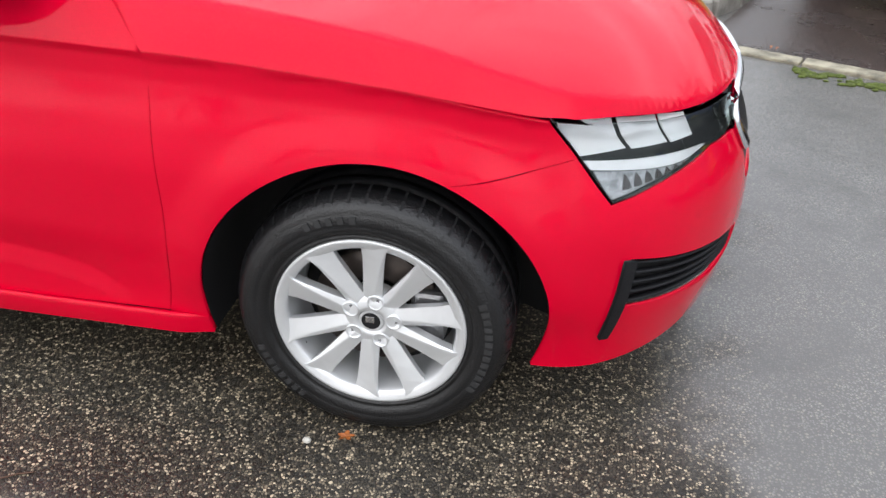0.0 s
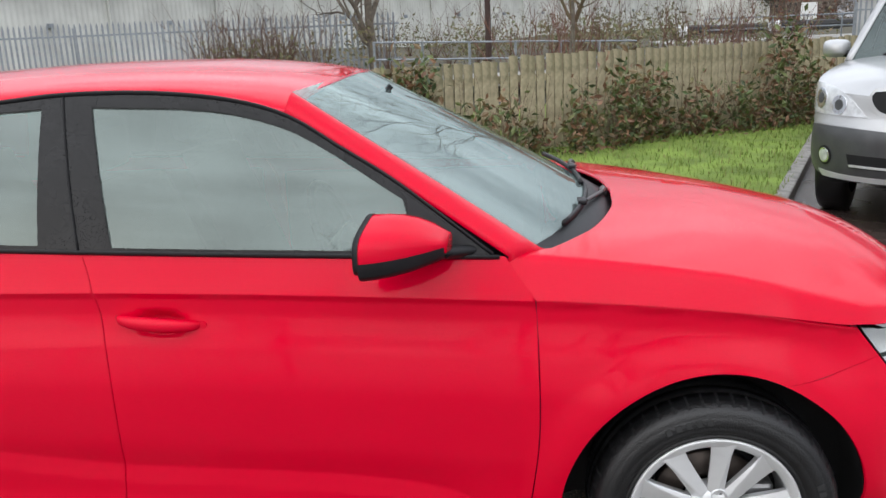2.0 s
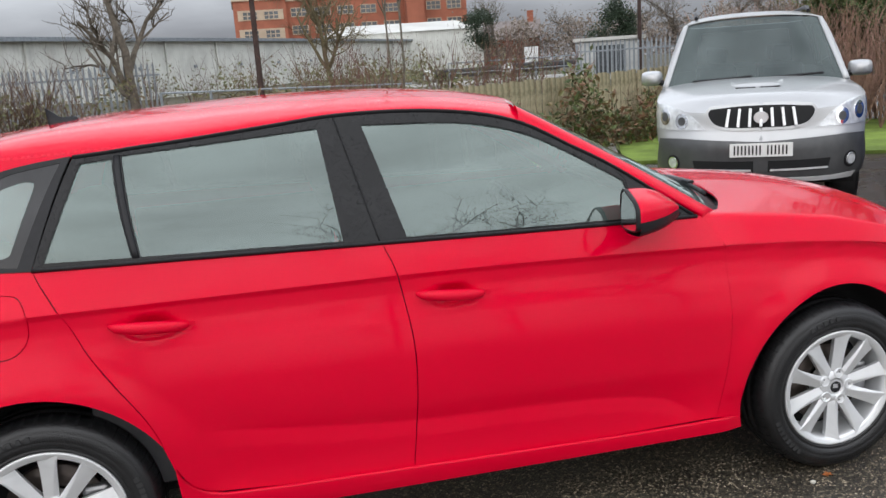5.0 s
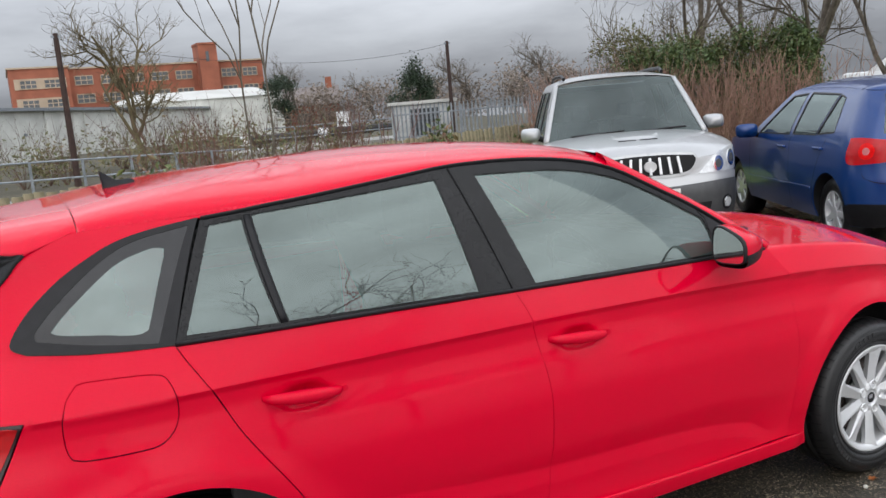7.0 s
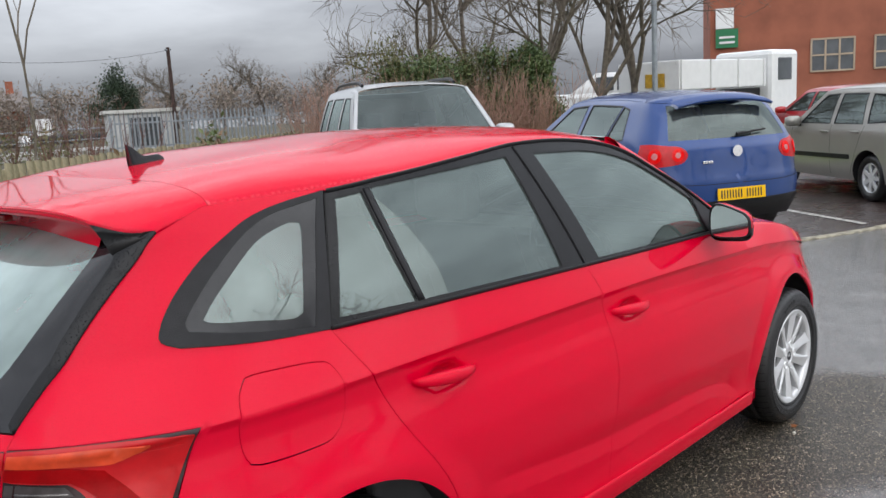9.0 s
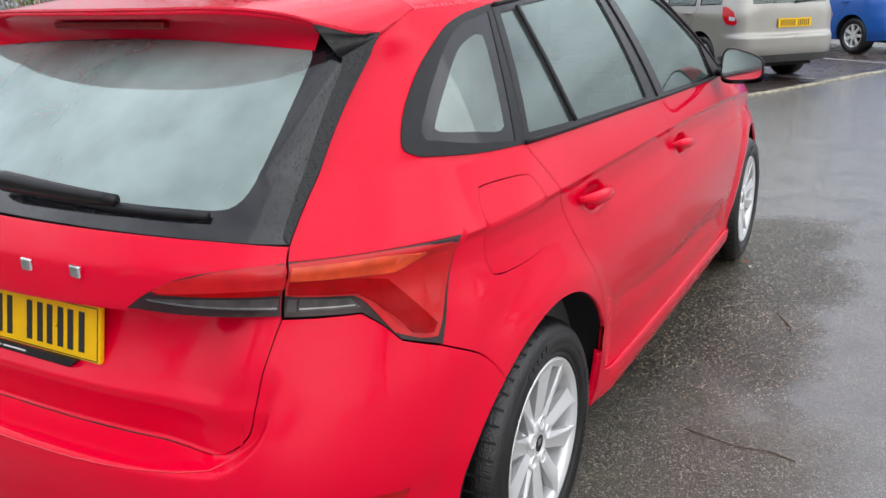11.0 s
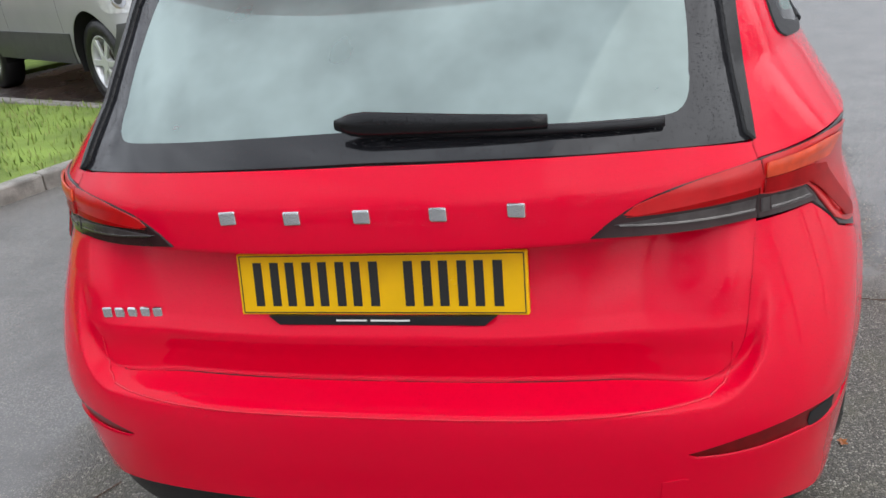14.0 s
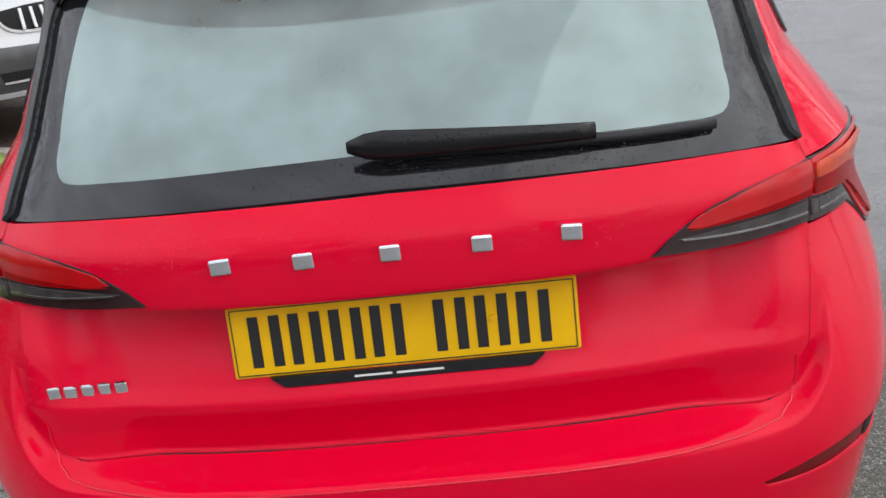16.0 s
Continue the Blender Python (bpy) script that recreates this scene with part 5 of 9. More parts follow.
def build_wheel(parent, m):
    w = new("wheel")
    w.parent = parent
    w.matrix_basis = m
    tyre = [(0.212, 0.02), (0.217, -0.004), (0.222, -0.010), (0.226, -0.010), (0.229, -0.006), (0.233, -0.012), (0.250, -0.019), (0.253, -0.0175), (0.256, -0.0195), (0.278, -0.017), (0.280, -0.015), (0.283, -0.0155),
            (0.297, -0.004), (0.306, 0.010), (0.312, 0.030), (0.3135, 0.058), (0.309, 0.060), (0.309, 0.066), (0.3145, 0.068), (0.315, 0.098), (0.310, 0.100), (0.310, 0.108), (0.315, 0.110), (0.3145, 0.14), (0.311, 0.175), (0.298, 0.20), (0.214, 0.19)]
    loft("tyre", ring(tyre), RUBBER, w, closed=True)
    bm = bmesh.new()
    for k in range(52):
        m1 = Matrix.Rotation(2 * math.pi * k / 52, 4, "Y")
        for (r0, y0), (r1, y1) in (((0.3005, -0.002), (0.3105, 0.020)), ((0.3105, 0.020), (0.3140, 0.056))):
            a, b = Vector((r0 + 0.0012, y0, 0)), Vector((r1 + 0.0012, y1, 0))
            d = Vector((0, 0, 0.0026))
            q = [bm.verts.new(m1 @ v) for v in (a - d, b - d, b + d, a + d)]
            bm.faces.new(q)
    tagged(part("tread_pattern", bm, DARK, w), kind="stuff")
    # raised marks on the side wall, as plain bars
    bm = bmesh.new()
    for start, count, step, r in ((200, 8, 4.6, 0.266), (-30, 13, 4.2, 0.266), (95, 5, 5.5, 0.268)):
        for k in range(count):
            m1 = Matrix.Rotation(-math.radians(start + k * step), 4, "Y")
            q0 = len(bm.verts)
            box(bm, r - 0.0085, -0.0205, -0.0065, r + 0.0085, -0.0165, 0.0065)
            bm.verts.ensure_lookup_table()
            for v in bm.verts[q0:]:
                v.co = m1 @ v.co
    tagged(part("sidewall_lettering", bm, GREYRUB, w), kind="stuff")
    rim = [(0.206, 0.02), (0.2165, 0.000), (0.2165, -0.007), (0.2135, -0.0095), (0.209, -0.0085), (0.200, -0.0045), (0.1935, -0.0015), (0.1905, 0.003), (0.189, 0.016), (0.187, 0.05), (0.184, 0.08), (0.183, 0.18), (0.10, 0.185)]
    loft("rim", ring(rim), ALLOY, w, closed=True)
    bm = bmesh.new()
    for k in range(10):
        m1 = Matrix.Rotation(math.radians(k * 36 - 90 + 4), 4, "Y")
        way = 1 if k % 2 else -1
        secs = []
        for r, hw, y, ridge in ((0.030, 0.020, 0.016, 0.1), (0.062, 0.0215, 0.010, 0.2), (0.12, 0.0225, 0.004, 0.5), (0.165, 0.0245, -0.001, 0.72), (0.192, 0.0285, -0.0045, 0.86), (0.2035, 0.034, -0.0065, 0.95)):
            q = way * ridge * hw
            secs.append([bm.verts.new(m1 @ Vector(v)) for v in ((r, y + 0.030, -hw * 0.82), (r, y + 0.006 + 0.004 * way * ridge, -hw), (r, y - 0.0008, q - 0.0022), (r, y - 0.0008, q + 0.0022), (r, y + 0.006 - 0.004 * way * ridge, hw), (r, y + 0.030, hw * 0.82))])
        for p, q in zip(secs, secs[1:]):
            for i in range(6):
                bm.faces.new((p[i], q[i], q[(i + 1) % 6], p[(i + 1) % 6]))
    bmesh.ops.recalc_face_normals(bm, faces=bm.faces)
    part("spokes", bm, ALLOY, w)
    hub = [(0.0285, 0.014), (0.030, 0.008), (0.040, 0.008), (0.052, 0.011), (0.066, 0.019), (0.072, 0.034), (0.072, 0.06)]
    loft("hub", ring(hub, 40), ALLOY, w, closed=True)
    bm = bmesh.new()
    rod(bm, (0, 0.02, 0), (0, 0.0095, 0), 0.0285, 0.0275, 32)
    cap = part("centre_cap", bm, ALLOY, w)
    bm = bmesh.new()
    rod(bm, (0, 0.012, 0), (0, 0.0088, 0), 0.0215, 0.0215, 28)
    part("cap_badge", bm, BLACK, cap, "black round cap emblem")
    bm = bmesh.new()
    box(bm, -0.012, 0.0075, -0.004, 0.008, 0.0092, 0.012, 0.0006)
    part("cap_emblem", bm, CHROME, cap)
    for k in range(5):
        a = math.radians(k * 72 + 77)
        c = (0.052 * math.cos(a), 0.0, 0.052 * math.sin(a))
        bm = bmesh.new()
        for r0, r1, y0, y1 in ((0.0165, 0.0155, 0.030, 0.0085),):
            n_ = 18
            rings = []
            for r, y in ((0.0195, 0.014), (0.0188, 0.006), (0.0160, 0.006), (0.0150, 0.026), (0.0, 0.026)):
                rings.append([bm.verts.new((c[0] + r * math.cos(t), y, c[2] + r * math.sin(t))) for t in np.linspace(0, 2 * np.pi, n_, endpoint=False)])
            for p, q in zip(rings, rings[1:]):
                for i in range(n_):
                    bm.faces.new((p[i], q[i], q[(i + 1) % n_], p[(i + 1) % n_]))
        well = part("bolt_well", bm, ALLOY, w, "", True)
        bm = bmesh.new()
        rod(bm, (c[0], 0.028, c[2]), (c[0], 0.012, c[2]), 0.0095, 0.0088, 6)
        part("bolt_cap", bm, GREYCAP, well)
    disc = [(0.075, 0.075), (0.075, 0.068), (0.085, 0.066), (0.144, 0.066), (0.146, 0.070), (0.146, 0.088), (0.075, 0.088)]
    loft("brake_disc", ring(disc, 48), STEEL, w, closed=True)
    bm = bmesh.new()
    box(bm, 0.08, 0.045, -0.065, 0.158, 0.11, 0.065, 0.012)
    part("brake_caliper", bm, CALIPER, w)
    bm = bmesh.new()
    rod(bm, (-0.165, 0.03, -0.10), (-0.172, 0.002, -0.105), 0.006, 0.0045, 10)
    part("valve", bm, BLACK, w)
    back_ = [(0.06, 0.10), (0.18, 0.11), (0.183, 0.16)]
    loft("dust_shield", ring(back_, 32), DARK, w, closed=True)
    return w


GREYRUB = material("raised_rubber", (0.034, 0.034, 0.035), 0.5, vary=0.3, scale=40)
GREYCAP = material("grey_bolt_cap", (0.20, 0.20, 0.21), 0.4, vary=0.2, scale=30)
CALIPER = material("caliper_metal", (0.45, 0.45, 0.46), 0.35, 0.8, 0.4, 30)
for x, y in ((HUB_F, -0.847), (HUB_R, -0.848)):
    build_wheel(car, pose(x, y, 0.315))
    build_wheel(car, pose(x, -y, 0.315, 0, 0, 180))
    for far in (False, True):
        rows = []
        for a in np.radians(np.linspace(-14, 194, 40)):
            rows.append([(x + r * math.cos(a), yy, 0.315 + r * math.sin(a)) for r, yy in ((0.385, -float(edge_at(x + 0.385 * math.cos(a), max(0.2, 0.315 + 0.385 * math.sin(a)))) + 0.010),
                                                                                             (0.392, -float(edge_at(x + 0.385 * math.cos(a), max(0.2, 0.315 + 0.385 * math.sin(a)))) + 0.035), (0.394, -0.60), (0.30, -0.585), (0.02, -0.585))])
        loft("arch_liner", rows, DARK, car, "black wheel arch liner", flip=far)

# cabin and underbody
bm = bmesh.new()
box(bm, -3.20, -0.54, 0.20, 0.55, 0.54, 0.30)
box(bm, -2.2, -0.80, 0.235, -0.43, 0.80, 0.30)
part("underbody", bm, DARK, car)
bm = bmesh.new()
box(bm, -3.15, -0.56, 0.30, -0.42, 0.56, 0.36)
box(bm, -2.2, -0.76, 0.301, -0.46, 0.76, 0.36)
box(bm, -3.12, -0.56, 0.36, -2.75, 0.56, 0.90)
box(bm, -0.62, -0.76, 0.36, -0.42, 0.76, 0.90)
part("cabin_floor", bm, CLOTH, car)
for s_ in (-1, 1):
    for x0, x1, zt in ((-1.50, -0.48, 0.96), (-2.50, -1.60, 0.98)):
        bm = bmesh.new()
        box(bm, x0, s_ * 0.74, 0.34, x1, s_ * 0.78, zt, 0.01)
        part("door_card", bm, CLOTH, car)
liner = outline([(x, -float(edge_at(x, roof_edge_z(x))) + 0.03) for x in np.linspace(-1.10, -2.85, 16)], [(-2.85, -0.5), (-2.85, 0)], [(-2.85, 0), (-1.08, 0)], [(-1.08, 0), (-1.10, -0.58)])
sheet("headlining", liner, lambda x, y: (roof(x, y)[0], roof(x, y)[1], roof(x, y)[2] - 0.03), LINING, car, both=True, res=0.08, mid=(1, 0.0), depth=0.0)


def seat(x, y, w, parent):
    """A seat cushion, a leaning backrest and a headrest."""
    st = new("seat")
    st.parent = parent
    bm = bmesh.new()
    box(bm, x - 0.05, y - w / 2, 0.45, x + 0.48, y + w / 2, 0.60, 0.05)
    part("cushion", bm, CLOTH, st)
    rows = []
    for k in np.linspace(0, 1, 7):
        hw = w / 2 * (1 - 0.15 * k)
        c = (x - 0.03 - 0.22 * k, y, 0.55 + 0.58 * k)
        rows.append([(c[0] + 0.07 * math.cos(a), c[1] + hw * math.copysign(abs(math.sin(a)) ** 0.6, math.sin(a)), c[2]) for a in np.linspace(0, 2 * np.pi, 16, endpoint=False)])
    loft("backrest", rows, CLOTH, st, closed=True, caps=True)
    bm = bmesh.new()
    box(bm, x - 0.36, y - 0.13, 1.16, x - 0.27, y + 0.13, 1.33, 0.04)
    part("headrest", bm, CLOTH, st)
    return st


for y in (-0.36, 0.36):
    seat(-1.42, y, 0.50, car)
seat(-2.35, 0.0, 1.24, car)
bm = bmesh.new()
box(bm, -0.85, -0.72, 0.72, -0.40, 0.72, 0.97, 0.07)
part("dashboard", bm, BLACK, car)
bm = bmesh.new()
for k in range(24):
    a, b = 2 * math.pi * k / 24, 2 * math.pi * (k + 1) / 24
    f_ = lambda t: Vector((-1.02 - 0.07 * math.sin(t), -0.36 + 0.185 * math.cos(t), 0.93 + 0.17 * math.sin(t)))
    rod(bm, f_(a), f_(b), 0.014, n=6)
rod(bm, (-1.02, -0.36, 0.93), (-0.80, -0.36, 0.85), 0.05, 0.04, 10)
box(bm, -1.04, -0.53, 0.90, -1.01, -0.19, 0.95, 0.01)
part("steering_wheel", bm, BLACK, car)
bm = bmesh.new()
rod(bm, (-0.93, 0.02, 1.33), (-0.90, 0.02, 1.36), 0.01, n=6)
box(bm, -0.96, -0.11, 1.28, -0.93, 0.11, 1.34, 0.012)
part("rear_view_mirror", bm, BLACK, car)


# ---- other vehicles ----
def paint(name, color, metal=0.35):
    return drops(material(name, color, 0.35, metal, 0.06, 4.0, coat=0.8, spec=0.3), 80, 0.3, 0.0012, 0.4)


SILVER = paint("silver_paint", (0.47, 0.475, 0.48), 0.4)
BLUE = paint("blue_paint", (0.005, 0.042, 0.185), 0.2)
BEIGE = paint("beige_grey_paint", (0.33, 0.32, 0.29), 0.4)
WHITE = paint("white_paint", (0.72, 0.73, 0.73), 0.0)
SKYBLUE = paint("bright_blue_paint", (0.01, 0.10, 0.42), 0.1)
CARRED = paint("dull_red_paint", (0.42, 0.02, 0.03), 0.1)
CLAD = material("grey_cladding", (0.085, 0.087, 0.09), 0.38, 0.2, 0.2, 10, bump=0.1, bump_scale=200)
TINT = glazing("car_glass", (0.22, 0.27, 0.27), 0.10, (0.35, 0.40, 0.40))
PINKLENS = material("pink_lamp_core", (0.60, 0.16, 0.16), 0.2, vary=0.2, scale=40, coat=0.5)
LAMPGLASS = material("headlamp_glass", (0.80, 0.82, 0.84), 0.12, 0.35, 0.25, 25, coat=1.0)


class Skin:
    """A car's outer skin out of a few curves: nose and tail by height, half width by height, and how the plan rounds off."""

    def __init__(self, nose, tail, half, front, rear, nf=3.4, mf=2.2, nr=4.0, mr=2.6):
        self.nose, self.tail, self.half, self.front, self.rear = nose, tail, half, front, rear
        self.pf, self.pr = (nf, mf), (nr, mr)
        w = float(half(0.7))
        self.tf = plan_table(nf, mf, float(nose(0.6)) - front, w)
        self.tr = plan_table(nr, mr, rear - float(tail(0.6)), w)
        self.u_nose, self.u_tail = front + self.tf[0][-1], rear - self.tr[0][-1]

    def at(self, u, z):
        u, z = np.asarray(u, float), np.asarray(z, float)
        sf, sr = u - self.front, self.rear - u
        xf, ef = np.interp(sf, self.tf[0], self.tf[1]), np.interp(sf, self.tf[0], self.tf[2])
        xr, er = np.interp(sr, self.tr[0], self.tr[1]), np.interp(sr, self.tr[0], self.tr[2])
        x = np.where(sf > 0, self.front + xf * (self.nose(z) - self.front), np.where(sr > 0, self.rear + xr * (self.tail(z) - self.rear), u))
        return x, -self.half(z) * np.where(sf > 0, ef, np.where(sr > 0, er, 1)), z

    def edge(self, x, z):
        x, z = np.asarray(x, float), np.asarray(z, float)
        a = np.clip((x - self.front) / (self.nose(z) - self.front), 0, 1)
        b = np.clip((x - self.rear) / (self.tail(z) - self.rear), 0, 1)
        eta = np.where(x > self.front, (1 - a ** self.pf[0]) ** (1 / self.pf[1]), np.where(x < self.rear, (1 - b ** self.pr[0]) ** (1 / self.pr[1]), 1))
        return self.half(z) * eta

    def u(self, x, z):
        if x > self.front:
            return float(self.front + np.interp(min(1, (x - self.front) / (float(self.nose(z)) - self.front)), self.tf[1], self.tf[0]))
        if x < self.rear:
            return float(self.rear - np.interp(min(1, (x - self.rear) / (float(self.tail(z)) - self.rear)), self.tr[1], self.tr[0]))
        return x


def simple_wheel(parent, m, r, spokes, width=0.22, cover=0.62):
    w = new("wheel")
    w.parent = parent
    w.matrix_basis = m
    ri = r * cover
    loft("tyre", ring([(ri, 0.02), (ri + 0.008, -0.008), ((ri + r) / 2, -0.018), (r - 0.02, -0.006), (r - 0.003, 0.025), (r, width / 2), (r - 0.003, width - 0.02), (ri, width)], 40), RUBBER, w, closed=True)
    loft("rim", ring([(ri + 0.002, 0.0), (ri - 0.006, -0.004), (ri - 0.014, 0.01), (ri - 0.03, 0.06), (ri - 0.03, 0.15), (0.05, 0.15)], 40), ALLOY, w, closed=True)
    bm = bmesh.new()
    for k in range(spokes):
        m1 = Matrix.Rotation(2 * math.pi * k / spokes, 4, "Y")
        n0 = len(bm.verts)
        box(bm, 0.02, 0.004, -0.026, ri - 0.008, 0.03, 0.026, 0.005)
        bm.verts.ensure_lookup_table()
        for v in bm.verts[n0:]:
            v.co = m1 @ v.co
    rod(bm, (0, 0.0, 0), (0, 0.05, 0), 0.06, 0.07, 20)
    part("spokes", bm, ALLOY, w)
    bm = bmesh.new()
    rod(bm, (0, 0.07, 0), (0, 0.09, 0), ri * 0.7, n=24)
    part("brake_disc", bm, STEEL, w)


def plate_on(parent, m, mat):
    """A number plate with its marks as plain bars."""
    p = new("number_plate")
    p.parent = parent
    p.matrix_basis = m
    bm = bmesh.new()
    box(bm, -0.006, -0.26, -0.0555, 0.004, 0.26, 0.0555, 0.002)
    part("plate_body", bm, mat, p)
    for k in range(7):
        yc = 0.205 - k * 0.061 - (0.033 if k > 3 else 0)
        for dy in (0.015, -0.015):
            bm = bmesh.new()
            box(bm, -0.0072, yc + dy - 0.007, -0.038, -0.0061, yc + dy + 0.007, 0.038)
            part("plate_bar", bm, INK, p)


def vehicle(ob, skin, body, cfg):
    """Body, bonnet, roof, glass, wheels and mirrors of a parked car out of its skin and a few lines."""
    base, tops, wheels_x, ra = cfg["base"], cfg["belt"], cfg["axles"], cfg["arch"]
    zc = cfg["wheel"]
    cowl, roof_f, roof_r = cfg["cowl"], cfg["roof_front"], cfg["roof_rear"]
    hood_e, roof_e = cfg["hood_edge"], cfg["roof_edge"]
    un, ut, s_at = skin.u_nose, skin.u_tail, skin.at

    def arc(hub, n=20):
        a0 = math.asin((base - zc) / ra)
        return [(hub + ra * math.cos(t), zc + ra * math.sin(t)) for t in np.linspace(a0, math.pi - a0, n)]
    front, rear = arc(wheels_x[0]), arc(wheels_x[1])
    ztop = float(hood_e(float(skin.nose(0.8)) - 0.05))
    edge_pts = [(skin.u(x, float(hood_e(x))), float(hood_e(x))) for x in np.linspace(float(skin.nose(ztop)) - 0.03, cowl, 16)]
    belt_pts = [(skin.u(x, float(tops(x))), float(tops(x))) for x in np.linspace(cowl, float(skin.tail(1.0)) + 0.25, 14)]
    low = outline([(un, base + 0.02), (front[0][0] + 0.05, base)], [(front[0][0] + 0.05, base), front[0]], front, [front[-1], rear[0]], rear, [rear[-1], (ut, base + 0.04)], [(ut, base + 0.04), (ut, belt_pts[-1][1])],
                  [(ut, belt_pts[-1][1]), belt_pts[-1]], belt_pts[::-1], [belt_pts[0], edge_pts[-1]], edge_pts[::-1], [edge_pts[0], (un, edge_pts[0][1])], [(un, edge_pts[0][1]), (un, base + 0.02)], step=0.05)
    re = [(skin.u(x, float(roof_e(x))), float(roof_e(x))) for x in np.linspace(roof_f, roof_r, 14)]
    uc = skin.u(cfg["c_pillar"], float(tops(cfg["c_pillar"])))
    ucr = skin.u(cfg["c_top"], float(roof_e(cfg["c_top"])))
    re_side = [p for p in re if p[0] > ucr] + [(ucr, float(roof_e(cfg["c_top"])))]
    belt_side = [p for p in belt_pts if p[0] > uc] + [(uc, float(tops(cfg["c_pillar"])))]
    frame_line = outline([belt_side[0], re_side[0]], re_side, [re_side[-1], belt_side[-1]], belt_side[::-1], step=0.05)
    panes = [outline(*[[a, b] for a, b in zip(w, w[1:] + w[:1])], step=0.06) for w in cfg["panes"]]
    for far in (False, True):
        sheet("body_side", low, s_at, body, ob, res=0.05, flip=far)
        fr = sheet("window_frame", frame_line, s_at, body, ob, res=0.05, flip=far, holes=panes)
        for g in panes:
            sheet("window_pane", g, s_at, TINT, fr, off=-0.006, res=0.08, flip=far, depth=0.003)
            gi = inset(g, 0.009)
            sheet("window_seal", inset(g, -0.004), s_at, BLACK, fr, off=0.002, res=0.05, flip=far, depth=0.01, holes=[gi])
        for seam in cfg["seams"]:
            pts = rounded(seam, 0.04)
            p, nrm = lay(s_at, pts, 0.0012)
            rows = [[a + np.array((0.003, 0, 0)), a - np.array((0.003, 0, 0))] for a in p]
            loft("door_seam", rows, DARK, ob, flip=not far)
        for hx, hz in cfg["handles"]:
            y = float(skin.edge(hx, hz))
            bm = bmesh.new()
            box(bm, hx - 0.09, -y - 0.03, hz - 0.014, hx + 0.09, -y + 0.005, hz + 0.014, 0.010)
            h = part("handle", bm, body, ob)
            if far:
                h.matrix_basis = Matrix.Diagonal((1, -1, 1, 1))
    # rear frame and window
    tz = float(tops(cfg["c_pillar"]))
    rw = cfg["rear_pane"]                       # lower and upper height, and half width below and above
    u_lo = [np.interp(-rw[2], s_at(np.linspace(ut, uc, 800), np.full(800, rw[0]))[1][::-1], np.linspace(ut, uc, 800)[::-1]), rw[0]]
    u_hi = [np.interp(-rw[3], s_at(np.linspace(ut, ucr, 800), np.full(800, rw[1]))[1][::-1], np.linspace(ut, ucr, 800)[::-1]), rw[1]]
    top_r = [(ut, re[-1][1]), re[-1]] + [p for p in re[::-1] if p[0] < ucr and p != re[-1]] + [(ucr, float(roof_e(cfg["c_top"])))]
    rear_line = outline([(uc, tz), (ut, belt_pts[-1][1])], [(ut, belt_pts[-1][1]), (ut, rw[0])], [(ut, rw[0]), tuple(u_lo)], [tuple(u_lo), tuple(u_hi)], [tuple(u_hi), (ut, rw[1])], [(ut, rw[1]), (ut, re[-1][1])],
                        *[[a, b] for a, b in zip(top_r, top_r[1:])], [top_r[-1], (uc, tz)], step=0.05)
    sheet("rear_frame", rear_line, s_at, body, ob, both=True, res=0.04, mid=(0, ut))
    pane = outline([(ut, rw[0]), tuple(u_lo)], [tuple(u_lo), tuple(u_hi)], [tuple(u_hi), (ut, rw[1])], [(ut, rw[1]), (ut, rw[0])], step=0.05)
    sheet("rear_pane", pane, s_at, TINT, ob, both=True, res=0.06, mid=(0, ut), off=-0.002)

    def bonnet(x, y):
        ze = hood_e(x)
        ye = np.maximum(skin.edge(x, ze), 0.05)
        r = np.clip(np.abs(y) / ye, 0, 1)
        return x, y, ze + cfg["hood_crown"] * (1 - r ** 2.4) ** 0.8 * smooth(float(skin.nose(ztop)), float(skin.nose(ztop)) - 0.35, x)
    hx = np.linspace(cowl, float(skin.nose(ztop)) - 0.03, 16)
    hood_l = outline([(x, -float(skin.edge(x, float(hood_e(x)))) + 0.002) for x in hx], [(hx[-1], -float(skin.edge(hx[-1], float(hood_e(hx[-1])))) + 0.002), (float(skin.nose(ztop)) - 0.005, 0)], [(float(skin.nose(ztop)) - 0.005, 0), (cowl + 0.10, 0)], [(cowl + 0.10, 0), (cowl + 0.06, -0.4), (cowl, -float(skin.edge(cowl, float(hood_e(cowl)))) + 0.002)], step=0.05)
    sheet("bonnet", hood_l, bonnet, body, ob, both=True, res=0.05, mid=(1, 0.0))

    def top(x, y):
        ze = roof_e(x)
        ye = np.maximum(skin.edge(x, ze), 0.2)
        r = np.clip(np.abs(y) / ye, 0, 1)
        return x, y, ze + cfg["roof_crown"] * (1 - r ** 2.2) ** 0.6
    rx = np.linspace(roof_f, roof_r, 16)
    roof_l = outline([(x, -float(skin.edge(x, float(roof_e(x)))) + 0.002) for x in rx], [(rx[-1], -float(skin.edge(rx[-1], float(roof_e(rx[-1])))) + 0.002), (rx[-1], 0)], [(rx[-1], 0), (roof_f + 0.08, 0)], [(roof_f + 0.08, 0), (roof_f + 0.05, -0.35), (roof_f, -float(skin.edge(roof_f, float(roof_e(roof_f)))) + 0.002)], step=0.06)
    sheet("roof_panel", roof_l, top, body, ob, both=True, res=0.06, mid=(1, 0.0))
    # windscreen between its pillars
    zl, zu = float(tops(cowl)) - 0.01, float(roof_e(roof_f))
    yl, yu = float(skin.edge(cowl, zl)) - 0.02, float(skin.edge(roof_f, zu)) - 0.02
    rows = []
